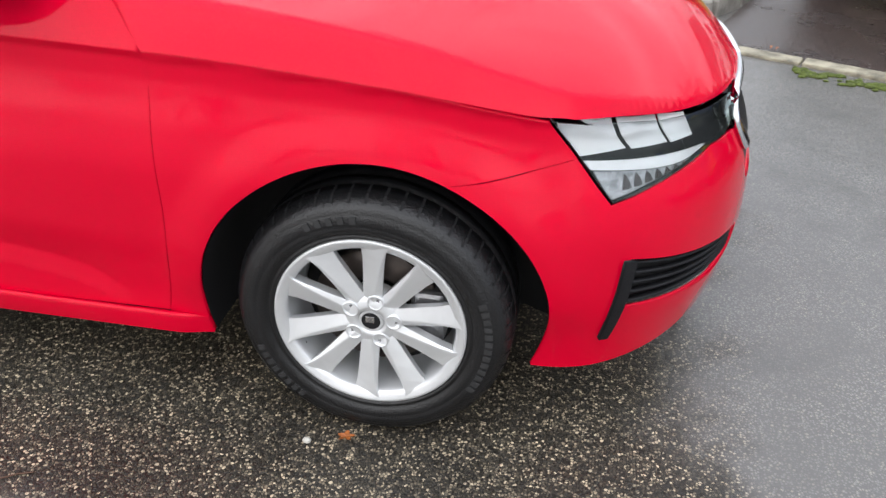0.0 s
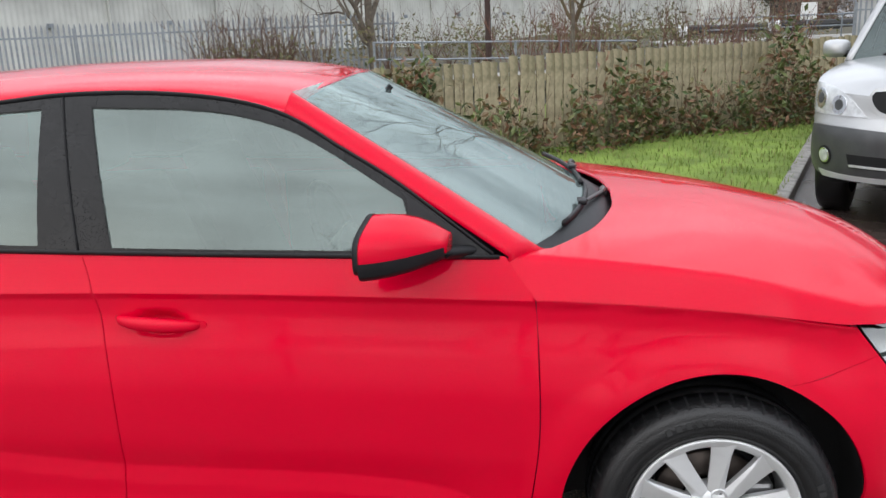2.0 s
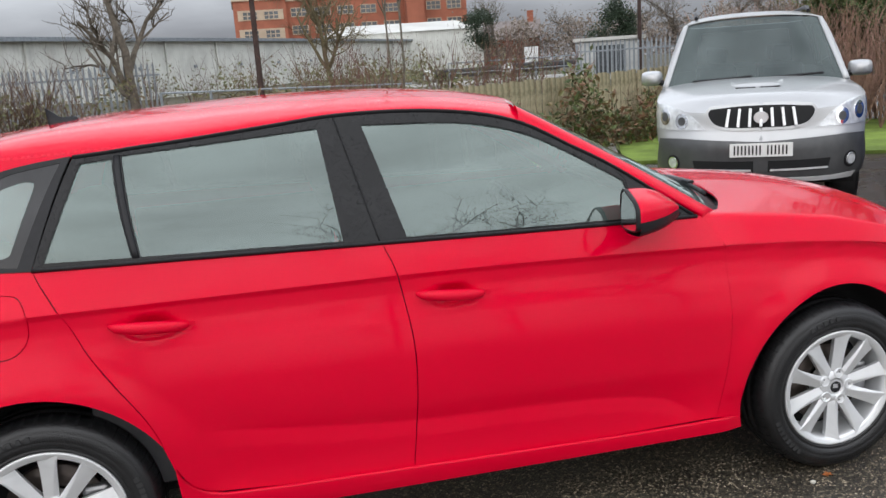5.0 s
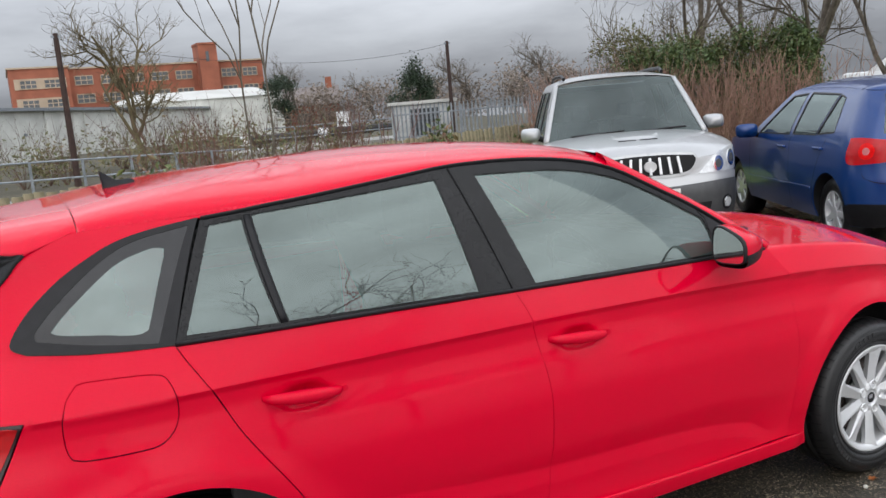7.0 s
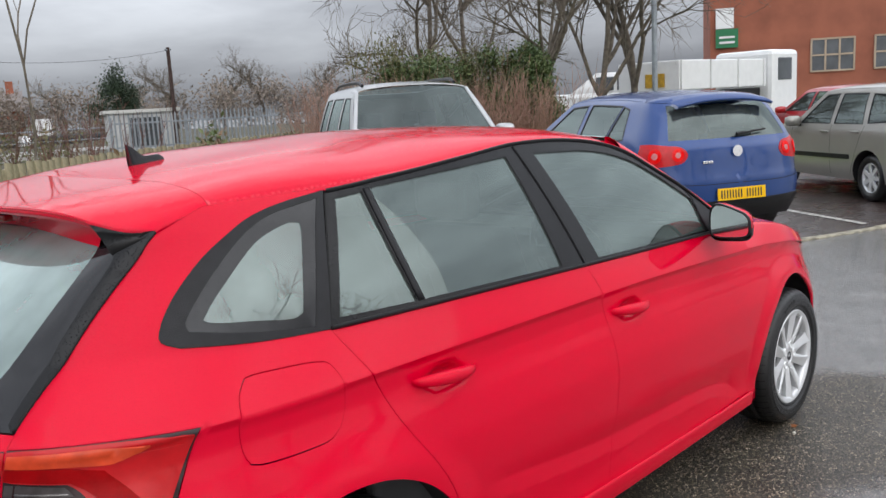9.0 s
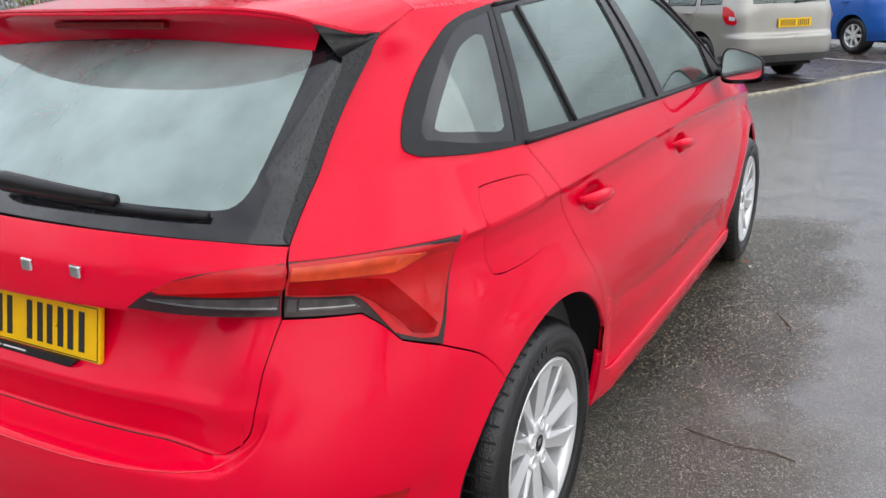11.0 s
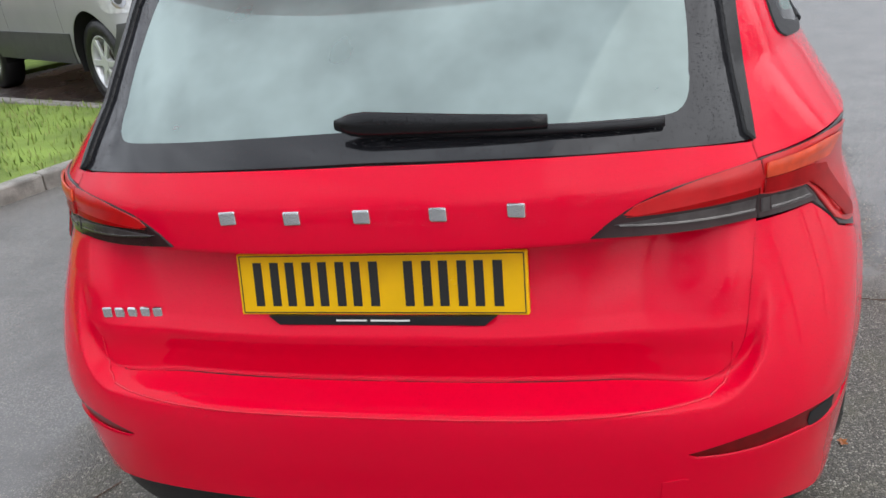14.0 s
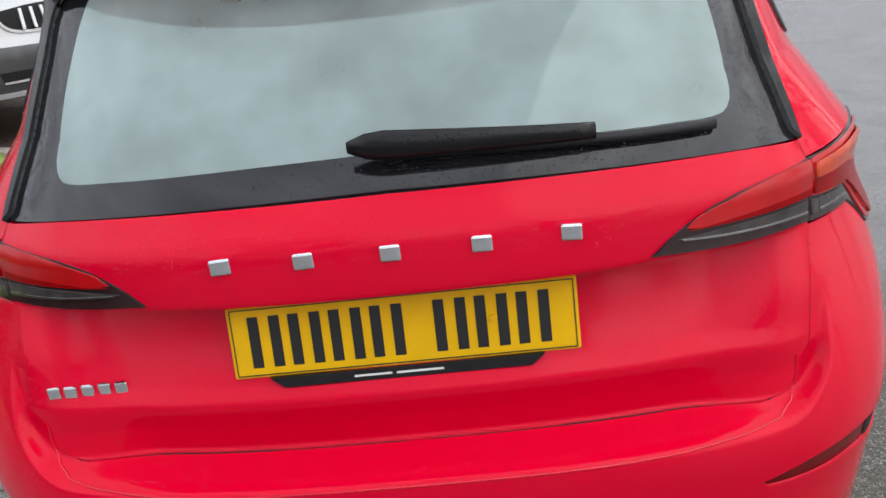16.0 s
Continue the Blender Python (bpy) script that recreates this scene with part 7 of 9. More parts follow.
# ---- ground and bays ----
def asphalt(name, chips, gap, size, box_=None, film_sheen_tone=(0.205, 0.199, 0.192), film_rough=0.11, grit_=None):
    """Worn macadam: pale chippings in dark bitumen, and worn smooth stretches under a film of rain, its sky sheen
    painted as a paler colour. box_: the coarse patch left where cars stand.
    """
    m = bpy.data.materials.new(name)
    m.use_nodes = True
    n, l = m.node_tree.nodes, m.node_tree.links
    b = n["Principled BSDF"]

    def node(kind, **sets):
        k = n.new(kind)
        for key, val in sets.items():
            k.inputs[key.replace("_", " ")].default_value = val
        return k

    def span(source, a0, a1, b0, b1):
        k = node("ShaderNodeMapRange", From_Min=a0, From_Max=a1, To_Min=b0, To_Max=b1)
        k.interpolation_type = "SMOOTHSTEP"
        l.new(source, k.inputs["Value"])
        return k.outputs["Result"]

    def math_(op, a, c):
        k = n.new("ShaderNodeMath")
        k.operation = op
        for i, v in enumerate((a, c)):
            if isinstance(v, float):
                k.inputs[i].default_value = v
            else:
                l.new(v, k.inputs[i])
        return k.outputs[0]

    def mix(fac, a, c, kind="MIX"):
        k = n.new("ShaderNodeMixRGB")
        k.blend_type = kind
        for i, v in enumerate((fac, a, c)):
            if isinstance(v, (float, int)):
                k.inputs[i].default_value = v
            elif isinstance(v, tuple):
                k.inputs[i].default_value = (*v, 1)
            else:
                l.new(v, k.inputs[i])
        return k.outputs["Color"]
    at = n.new("ShaderNodeTexCoord").outputs["Object"]
    v1, v2 = node("ShaderNodeTexVoronoi", Scale=size), node("ShaderNodeTexVoronoi", Scale=size)
    v2.feature = "DISTANCE_TO_EDGE"
    wet, patch, grit = node("ShaderNodeTexNoise", Scale=0.9, Detail=7.0, Roughness=0.65), node("ShaderNodeTexNoise", Scale=3.2, Detail=6.0, Roughness=0.6), node("ShaderNodeTexNoise", Scale=260.0, Detail=3.0)
    for k in (v1, v2, wet, patch, grit):
        l.new(at, k.inputs["Vector"])
    sep, ran = n.new("ShaderNodeSeparateXYZ"), n.new("ShaderNodeSeparateColor")
    l.new(at, sep.inputs[0])
    l.new(v1.outputs["Color"], ran.inputs["Color"])
    if box_:
        worn = None
        for x0, x1, y0, y1 in box_:
            sides = [span(sep.outputs["X"], x0 - 1.1, x0 + 0.6, 1.0, 0.0), span(sep.outputs["X"], x1 - 0.4, x1 + 0.6, 0.0, 1.0), span(sep.outputs["Y"], y0 - 0.40, y0 + 0.30, 1.0, 0.0), span(sep.outputs["Y"], y1 - 0.4, y1 + 0.6, 0.0, 1.0)]
            one = math_("MAXIMUM", math_("MAXIMUM", sides[0], sides[1]), math_("MAXIMUM", sides[2], sides[3]))
            worn = one if worn is None else math_("MINIMUM", worn, one)
        film = span(math_("ADD", math_("MULTIPLY", worn, 0.56), math_("MULTIPLY", wet.outputs["Fac"], 1.15)), 0.74, 1.00, 0.0, 1.0)
    else:
        film = span(wet.outputs["Fac"], 0.35, 0.6, 0.0, 1.0)
    tone = n.new("ShaderNodeValToRGB")
    for e in range(2):
        tone.color_ramp.elements.new(0.4 + 0.3 * e)
    for e, (p, c) in zip(tone.color_ramp.elements, ((0.0, gap), (0.54, tuple(0.25 * k for k in chips)), (0.80, tuple(0.80 * k for k in chips)), (1.0, tuple(min(1, 1.9 * k) for k in chips)))):
        e.position, e.color = p, (*c, 1)
    l.new(ran.outputs[0], tone.inputs["Fac"])
    edge = span(v2.outputs["Distance"], 0.04, 0.20, 0.0, 1.0)
    coarse = mix(edge, gap, tone.outputs["Color"])
    loose = span(patch.outputs["Fac"], 0.36, 0.62, 0.22, 0.62)
    grain = span(v1.outputs["Distance"], 0.10, 0.55, 1.35, 0.45)
    # the wet film's sky sheen is put into this pale base colour
    smooth_ = mix(loose, film_sheen_tone, mix(1.0, tuple(0.92 * c for c in film_sheen_tone), grain, "MULTIPLY"))
    smooth_ = mix(0.14, smooth_, coarse)
    color = mix(film, coarse, smooth_)
    color = mix(0.7, color, span(patch.outputs["Fac"], 0.30, 0.66, 0.58, 1.18), "MULTIPLY")
    rough = math_("ADD", span(film, 0.0, 1.0, 0.28, film_rough), math_("MULTIPLY", patch.outputs["Fac"], 0.10))
    relief = span(film, 0.0, 1.0, 0.55, 0.20)
    if grit_:
        x0, x1, y0, y1 = grit_
        sides = [span(sep.outputs["X"], x0 - 0.5, x0 + 0.5, 1.0, 0.0), span(sep.outputs["X"], x1 - 0.6, x1 + 0.6, 0.0, 1.0), span(sep.outputs["Y"], y0 - 0.4, y0 + 0.4, 1.0, 0.0), span(sep.outputs["Y"], y1 - 0.4, y1 + 0.4, 0.0, 1.0)]
        out_side = math_("MAXIMUM", math_("MAXIMUM", sides[0], sides[1]), math_("MAXIMUM", sides[2], sides[3]))
        loose_ = span(math_("ADD", math_("MULTIPLY", out_side, 0.62), math_("MULTIPLY", wet.outputs["Fac"], 1.0)), 0.62, 0.92, 1.0, 0.0)
        stones = n.new("ShaderNodeValToRGB")
        stones.color_ramp.elements.new(0.5)
        for e, (p, c) in zip(stones.color_ramp.elements, ((0.0, (0.085, 0.074, 0.060)), (0.55, (0.185, 0.165, 0.135)), (1.0, (0.40, 0.37, 0.31)))):
            e.position, e.color = p, (*c, 1)
        l.new(ran.outputs[1], stones.inputs["Fac"])
        heap = mix(edge, (0.055, 0.048, 0.038), stones.outputs["Color"])
        heap = mix(span(patch.outputs["Fac"], 0.50, 0.68, 0.0, 0.35), heap, (0.12, 0.115, 0.05))
        color = mix(loose_, color, heap)
        rough = math_("ADD", rough, math_("MULTIPLY", loose_, 0.22))
        relief = math_("ADD", relief, math_("MULTIPLY", loose_, 0.55))
    l.new(color, b.inputs["Base Color"])
    l.new(rough, b.inputs["Roughness"])
    bmp = node("ShaderNodeBump", Distance=0.004)
    l.new(relief, bmp.inputs["Strength"])
    l.new(math_("ADD", edge, math_("MULTIPLY", grit.outputs["Fac"], 0.6)), bmp.inputs["Height"])
    l.new(bmp.outputs["Normal"], b.inputs["Normal"])
    return m


ASPHALT = asphalt("wet_asphalt", (0.36, 0.30, 0.21), (0.019, 0.017, 0.014), 140, ((-1.25, 0.70, -1.22, 0.6), (-1.7, 0.70, -0.80, 0.6)), grit_=(-4.0, -1.7, -1.45, 1.15))
BROWN = asphalt("brown_bay_asphalt", (0.10, 0.070, 0.060), (0.022, 0.016, 0.014), 125, None, (0.085, 0.062, 0.055), 0.2)
KERB = material("wet_kerb_stone", (0.30, 0.28, 0.25), 0.5, vary=0.5, scale=9, bump=0.4, bump_scale=90)
YELLOWED = material("worn_edging", (0.42, 0.38, 0.28), 0.6, vary=0.6, scale=14, bump=0.4, bump_scale=90)
WORNPAINT = material("worn_white_line", (0.52, 0.50, 0.46), 0.5, vary=0.6, scale=18, bump=0.3, bump_scale=120)
EARTH = material("rough_earth", (0.085, 0.075, 0.045), 0.95, vary=0.5, scale=1.6, bump=0.8, bump_scale=20)
TURF = material("turf", (0.22, 0.32, 0.052), 0.95, vary=0.45, scale=2.2, bump=1.0, bump_scale=80)
ORIGIN, ALONG, INWARD = np.array((1.2, 2.25)), np.array((0.929, -0.371)), np.array((0.371, 0.929))


def bay(a, n_):
    return tuple(ORIGIN + a * ALONG + n_ * INWARD)


def flat(name, pts, z, mat, depth=0.0):
    """A level slab with the given outline."""
    bm = bmesh.new()
    vs = [bm.verts.new((x, y, z)) for x, y in pts]
    f = bm.faces.new(vs)
    if f.normal.z < 0:
        f.normal_flip()
    if depth:
        g = bmesh.ops.extrude_face_region(bm, geom=[f])
        for v in g["geom"]:
            if isinstance(v, bmesh.types.BMVert):
                v.co.z -= depth
        bmesh.ops.recalc_face_normals(bm, faces=bm.faces)
    return part(name, bm, mat)


bm = bmesh.new()
bmesh.ops.create_grid(bm, x_segments=2, y_segments=2, size=900)
tagged(part("ground", bm, ASPHALT), "wet dark asphalt of a car park with pale chippings", "ground", kind="structure")
tagged(flat("parking_bays", [bay(-0.25, 0.06), bay(22, 0.06), bay(22, 5.2), bay(-0.25, 5.2)], 0.006, BROWN), "wet brown asphalt of the parking bays", "pavement", kind="structure")
edge_thing = empty("bay_edging", "worn pale concrete edging strip between road and bays", "edging", kind="structure")
for k in range(24):
    a0 = -0.62 + k * 0.915
    bm = bmesh.new()
    box(bm, 0.0, -0.05, -0.05, 0.905, 0.05, 0.018 + 0.004 * math.sin(k * 2.3), 0.008)
    st = part("edging_stone", bm, YELLOWED, edge_thing)
    st.matrix_basis = pose(*bay(a0, 0.0), 0, 0, 0, math.degrees(math.atan2(ALONG[1], ALONG[0])))
for k, a0 in enumerate((2.35, 4.95, 7.4, 9.9)):
    q = [bay(a0, 0.25), bay(a0 + 0.10, 0.25), bay(a0 + 1.0, 4.6), bay(a0 + 0.90, 4.6)]
    tagged(flat("bay_line", q, 0.011, WORNPAINT), "worn white bay line on brown asphalt", "road marking", kind="structure")

# lawn with its kerb
corner = [bay(-0.32, 0.85), bay(-0.38, 0.55), bay(-0.55, 0.36), bay(-0.85, 0.30)]
lawn_pts = [bay(-0.32, 7.2)] + corner + [bay(-6.5, 0.30), bay(-10.5, 0.2), (-14, 9.5), (-6, 12), (3, 13)]


def lawn_z(x, y):
    return 0.085 + 0.03 * noise.noise(Vector((x * 0.6, y * 0.6, 0)))


lp = np.array(lawn_pts)
v2d, f2d = fill(outline(*[[tuple(a), tuple(b)] for a, b in zip(lp, np.roll(lp, -1, 0))], step=0.4), 0.45)
lawn = link_mesh("lawn", [(x, y, lawn_z(x, y)) for x, y in v2d], f2d, TURF)
tagged(lawn, "short wet green lawn behind a kerb", "lawn", kind="structure")
kerb = empty("lawn_kerb", "dark wet concrete kerb round the lawn", "kerb", kind="structure")
line = [bay(-0.32, 7.2), bay(-0.32, 4.5), bay(-0.32, 0.85)] + corner[1:] + [bay(-6.5, 0.30), bay(-10.5, 0.2)]
path_k = np.vstack([np.linspace(a, b, max(2, int(np.linalg.norm(np.array(b) - np.array(a)) / 0.9) + 1))[:-1] for a, b in zip(line, line[1:])] + [np.array([line[-1]])])
for a, b in zip(path_k, path_k[1:]):
    d = np.linalg.norm(b - a)
    bm = bmesh.new()
    box(bm, 0.003, -0.062, -0.05, d - 0.003, 0.062, 0.105, 0.014)
    st = part("kerb_stone", bm, KERB, kerb)
    st.matrix_basis = pose(a[0], a[1], 0, 0, 0, math.degrees(math.atan2(*(b - a)[::-1])))
rng = np.random.default_rng(4)


def tufts(name, pts, size, mats, label, category, lean=0.5, width=0.12, per=1):
    """Many narrow blades standing at the given places, in one mesh."""
    v, f = [], []
    for x, y, z in pts:
        for _ in range(per):
            a, h = rng.uniform(0, 2 * np.pi), size * rng.uniform(0.5, 1.3)
            dx, dy = math.cos(a) * h * lean * rng.uniform(0.2, 1), math.sin(a) * h * lean * rng.uniform(0.2, 1)
            w = h * width
            px, py = -math.sin(a) * w, math.cos(a) * w
            k = len(v)
            v += [(x - px, y - py, z), (x + px, y + py, z), (x + dx * 0.5 + px * 0.6, y + dy * 0.5 + py * 0.6, z + h * 0.65), (x + dx * 0.5 - px * 0.6, y + dy * 0.5 - py * 0.6, z + h * 0.65), (x + dx, y + dy, z + h)]
            f += [(k, k + 1, k + 2, k + 3), (k + 3, k + 2, k + 4)]
    ob = link_mesh(name, v, f, mats, None, "", False)
    return tagged(ob, label, category, kind="stuff")


def island(name, colors, rough=0.8):
    """A leaf or blade colour that differs from piece to piece."""
    m = bpy.data.materials.new(name)
    m.use_nodes = True
    n, l = m.node_tree.nodes, m.node_tree.links
    b, g, r = n["Principled BSDF"], n.new("ShaderNodeNewGeometry"), n.new("ShaderNodeValToRGB")
    r.color_ramp.interpolation = "LINEAR"
    while len(r.color_ramp.elements) < len(colors):
        r.color_ramp.elements.new(0.5)
    for i, (e, c) in enumerate(zip(r.color_ramp.elements, colors)):
        e.position, e.color = i / (len(colors) - 1), (*c, 1)
    b.inputs["Roughness"].default_value = rough
    l.new(g.outputs["Random Per Island"], r.inputs["Fac"])
    l.new(r.outputs["Color"], b.inputs["Base Color"])
    return m


BLADES = island("grass_blades", ((0.10, 0.16, 0.025), (0.17, 0.25, 0.045), (0.23, 0.30, 0.065), (0.24, 0.23, 0.09)))
gp = []
poly_l = lp
cand = np.stack((rng.uniform(-9, 4.5, 60000), rng.uniform(2.5, 11, 60000)), 1)
ok = inside(poly_l, cand)
for x, y in cand[ok][:26000]:
    gp.append((x, y, lawn_z(x, y) - 0.005))
tufts("grass", gp, 0.055, BLADES, "short green grass blades of the lawn", "grass", 0.7, 0.10)

# rough ground beyond
bm = bmesh.new()
bmesh.ops.create_grid(bm, x_segments=60, y_segments=40, size=1)
for v in bm.verts:
    x, y = -42 + (v.co.x + 1) * 45, 14.5 + (v.co.y + 1) * 60
    v.co = (x, y + 0.30 * (x + 2) * (v.co.y < -0.98), 0.12 + 0.35 * noise.noise(Vector((x * 0.12, y * 0.12, 3))) * min(1, (y - 10) / 8) + 0.15)
tagged(part("rough_field", bm, EARTH, None, "", True), "rough brown and green waste ground", "ground", kind="structure")

# ---- picket fence and brambles ----
WOOD = material("weathered_pickets", (0.45, 0.385, 0.26), 0.85, vary=0.55, scale=7, bump=0.4, bump_scale=60, dark=(0.20, 0.18, 0.11))
fence = empty("picket_fence", "weathered close-boarded picket fence, greenish with damp, overgrown with brambles", "fence")
F0, F1 = np.array((-7.0, 3.35)), np.array((8.6, 12.35))
fdir = (F1 - F0) / np.linalg.norm(F1 - F0)
fang = math.degrees(math.atan2(fdir[1], fdir[0]))
bm = bmesh.new()
for v in ((-0.052, 0), (0.052, 0), (0.052, 1.085), (0.046, 1.095), (-0.046, 1.100), (-0.052, 1.090)):
    bm.verts.new((v[0], -0.011, v[1]))
bm.verts.ensure_lookup_table()
f = bm.faces.new(bm.verts[:])
g = bmesh.ops.extrude_face_region(bm, geom=[f])
for v in g["geom"]:
    if isinstance(v, bmesh.types.BMVert):
        v.co.y += 0.022
bmesh.ops.recalc_face_normals(bm, faces=bm.faces)
first = part("picket", bm, WOOD, fence)
flen = np.linalg.norm(F1 - F0)
count = int(flen / 0.118)
for k in range(count):
    ob = first if k == 0 else new("picket", first.data)
    ob.parent = fence
    p = F0 + fdir * (k * 0.118)
    ob.matrix_basis = pose(p[0], p[1], 0.02 + 0.012 * math.sin(k * 1.7) + (0.05 if k > 62 else 0), rng.normal(0, 0.8), rng.normal(0, 0.7), fang)
for z in (0.35, 0.88):
    bm = bmesh.new()
    box(bm, 0, 0.012, z - 0.04, flen, 0.05, z + 0.04)
    r_ = part("fence_rail", bm, WOOD, fence)
    r_.matrix_basis = pose(F0[0], F0[1], 0.03, 0, 0, fang)
for k in range(int(flen / 1.9)):
    bm = bmesh.new()
    box(bm, k * 1.9, 0.05, -0.1, k * 1.9 + 0.09, 0.14, 1.08, 0.006)
    r_ = part("fence_post", bm, WOOD, fence)
    r_.matrix_basis = pose(F0[0], F0[1], 0.03, 0, 0, fang)


def leaves(name, centres, radii, count_, size, mat, label, category, flat_=1.0, parent=None):
    """A crown of small folded leaves scattered in clumps."""
    v, f = [], []
    centres = np.array(centres, float)
    for _ in range(count_):
        i = rng.integers(len(centres))
        d = rng.normal(0, 0.45, 3) * radii[i % len(radii)]
        d[2] *= flat_
        c = centres[i] + d
        if c[2] < 0.06:
            c[2] = 0.06 + abs(rng.normal(0, 0.05))
        a, b = rng.normal(0, 1, 3), rng.normal(0, 1, 3)
        a /= np.linalg.norm(a)
        b = np.cross(a, b)
        b /= np.linalg.norm(b)
        s = size * rng.uniform(0.55, 1.35)
        k = len(v)
        up = np.cross(a, b) * s * 0.18
        v += [tuple(c - a * s), tuple(c + b * s * 0.45 + up), tuple(c + a * s), tuple(c - b * s * 0.45 + up)]
        f += [(k, k + 1, k + 2), (k, k + 2, k + 3)]
    ob = link_mesh(name, v, f, mat, parent, "", False)
    if parent is None:
        tagged(ob, label, category, kind="stuff")
    return ob


def stems(name, starts, height, mat, label="", category="", n_=5, droop=0.5, r=0.006, parent=None, spread=0.5, kind="stuff"):
    """Thin arching stems that fork."""
    v, f = [], []

    def tube(pts, r0):
        k = len(v)
        for i, p in enumerate(pts):
            rr = r0 * (1 - 0.75 * i / (len(pts) - 1))
            for j in range(3):
                a = 2 * math.pi * j / 3
                v.append((p[0] + rr * math.cos(a), p[1] + rr * math.sin(a), p[2]))
        for i in range(len(pts) - 1):
            for j in range(3):
                f.append((k + i * 3 + j, k + i * 3 + (j + 1) % 3, k + i * 3 + 3 + (j + 1) % 3, k + i * 3 + 3 + j))
    for s in starts:
        for _ in range(n_):
            h = height * rng.uniform(0.5, 1.15)
            d = rng.normal(0, spread, 2)
            pts = [np.array(s) + np.array((d[0] * t * h, d[1] * t * h, h * (t - droop * t * t * np.linalg.norm(d)))) + rng.normal(0, 0.012 * h, 3) * t for t in np.linspace(0, 1, 7)]
            tube(pts, r)
            for _ in range(3):
                i = rng.integers(2, 6)
                e = rng.normal(0, 0.5, 3) * h * 0.28 + np.array((0, 0, h * 0.16))
                tube([pts[i], pts[i] + e * 0.5, pts[i] + e], r * 0.6)
    ob = link_mesh(name, v, f, mat, parent, "", False)
    if parent is None:
        tagged(ob, label, category, kind=kind)
    return ob


BRAMBLE = island("bramble_leaves", ((0.035, 0.055, 0.018), (0.08, 0.115, 0.032), (0.14, 0.165, 0.055), (0.15, 0.07, 0.04), (0.24, 0.13, 0.07), (0.06, 0.085, 0.025)), 0.5)
TWIG = material("brown_twigs", (0.13, 0.075, 0.05), 0.85, vary=0.4, scale=20)
GREYTWIG = material("grey_brown_bark", (0.15, 0.125, 0.098), 0.9, vary=0.45, scale=10, bump=0.5, bump_scale=40)
REDTWIG = material("reddish_twigs", (0.17, 0.075, 0.055), 0.85, vary=0.4, scale=14)
clumps, st_ = [], []
for k in np.arange(1.5, flen - 1.0, 0.28):
    p = F0 + fdir * k - np.array((-fdir[1], fdir[0])) * rng.uniform(0.15, 0.60)
    tall = 0.40 + 0.62 * noise.noise(Vector((k * 0.75, 7, 0))) + 0.15 * rng.normal()
    for z in np.arange(0.12, max(0.3, min(1.25, tall + 0.35)), 0.16):
        clumps.append((p[0], p[1], z))
    st_.append((p[0], p[1], 0.05))
leaves("brambles", clumps, [0.24], 12500, 0.050, BRAMBLE, "tangled brambles with green and rust-red leaves along a fence", "bramble bush")
stems("bramble_stems", st_, 1.05, TWIG, "thin brown bramble stems", "bramble bush", 5, 0.45, 0.005)


# ---- small things on the ground ----
bm = bmesh.new()
ball(bm, (0, 0, 0.007), 0.010, 10, (1.1, 0.85, 0.75))
peb = tagged(part("pebble", bm, material("pale_pebble", (0.62, 0.60, 0.54), 0.4, vary=0.25, scale=60), None, "", True), "small pale pebble lying on wet asphalt", "pebble")
peb.matrix_basis = pose(-0.142, -0.919, 0)
dice = random.Random(77)
bm = bmesh.new()
for k in range(130):
    a, d = 1.42 + 0.85 * dice.random() ** 1.2, dice.gauss(0, 0.035)
    ball(bm, (a, 2.03 - 0.40 * (a - 1.4) + d - 0.02, 0.004), 0.008 + 0.016 * dice.random(), 6, (1.4, 1.0, 0.45))
tagged(part("moss", bm, material("wet_moss", (0.13, 0.17, 0.03), 0.9, vary=0.5, scale=60, bump=0.8, bump_scale=300), None, "", True), "patchy green moss growing along a worn edging strip", "moss", kind="stuff")
LEAF = material("orange_leaf", (0.42, 0.13, 0.03), 0.5, vary=0.4, scale=80)
for x, y, rz, sc_ in ((-0.057, -0.886, 20, 1.0), (0.62, -2.05, 140, 0.7), (1.36, 2.36, 70, 1.6), (1.30, 2.20, 190, 1.3), (-4.35, 1.45, 40, 1.1), (-2.46, -0.95, 60, 1.2), (-2.70, -0.92, 10, 0.8), (-1.60, -1.62, 200, 0.9), (-2.75, 1.16, 120, 0.7), (-2.52, 1.42, 80, 0.6)):
    bm = bmesh.new()
    ring_ = [(0.017 * sc_ * (1 + 0.35 * math.cos(5 * a)) * math.cos(a), 0.013 * sc_ * (1 + 0.35 * math.cos(5 * a)) * math.sin(a), 0.003 + 0.004 * abs(math.sin(a))) for a in np.linspace(0, 2 * np.pi, 20, endpoint=False)]
    mid_ = bm.verts.new((0, 0, 0.003))
    vs = [bm.verts.new(v) for v in ring_]
    for p, q in zip(vs, vs[1:] + vs[:1]):
        bm.faces.new((mid_, p, q))
    lf = tagged(part("fallen_leaf", bm, LEAF), "small orange fallen leaf on wet asphalt", "leaf", "fallen leaves")
    lf.matrix_basis = pose(x, y, 0.001, 0, 0, rz)
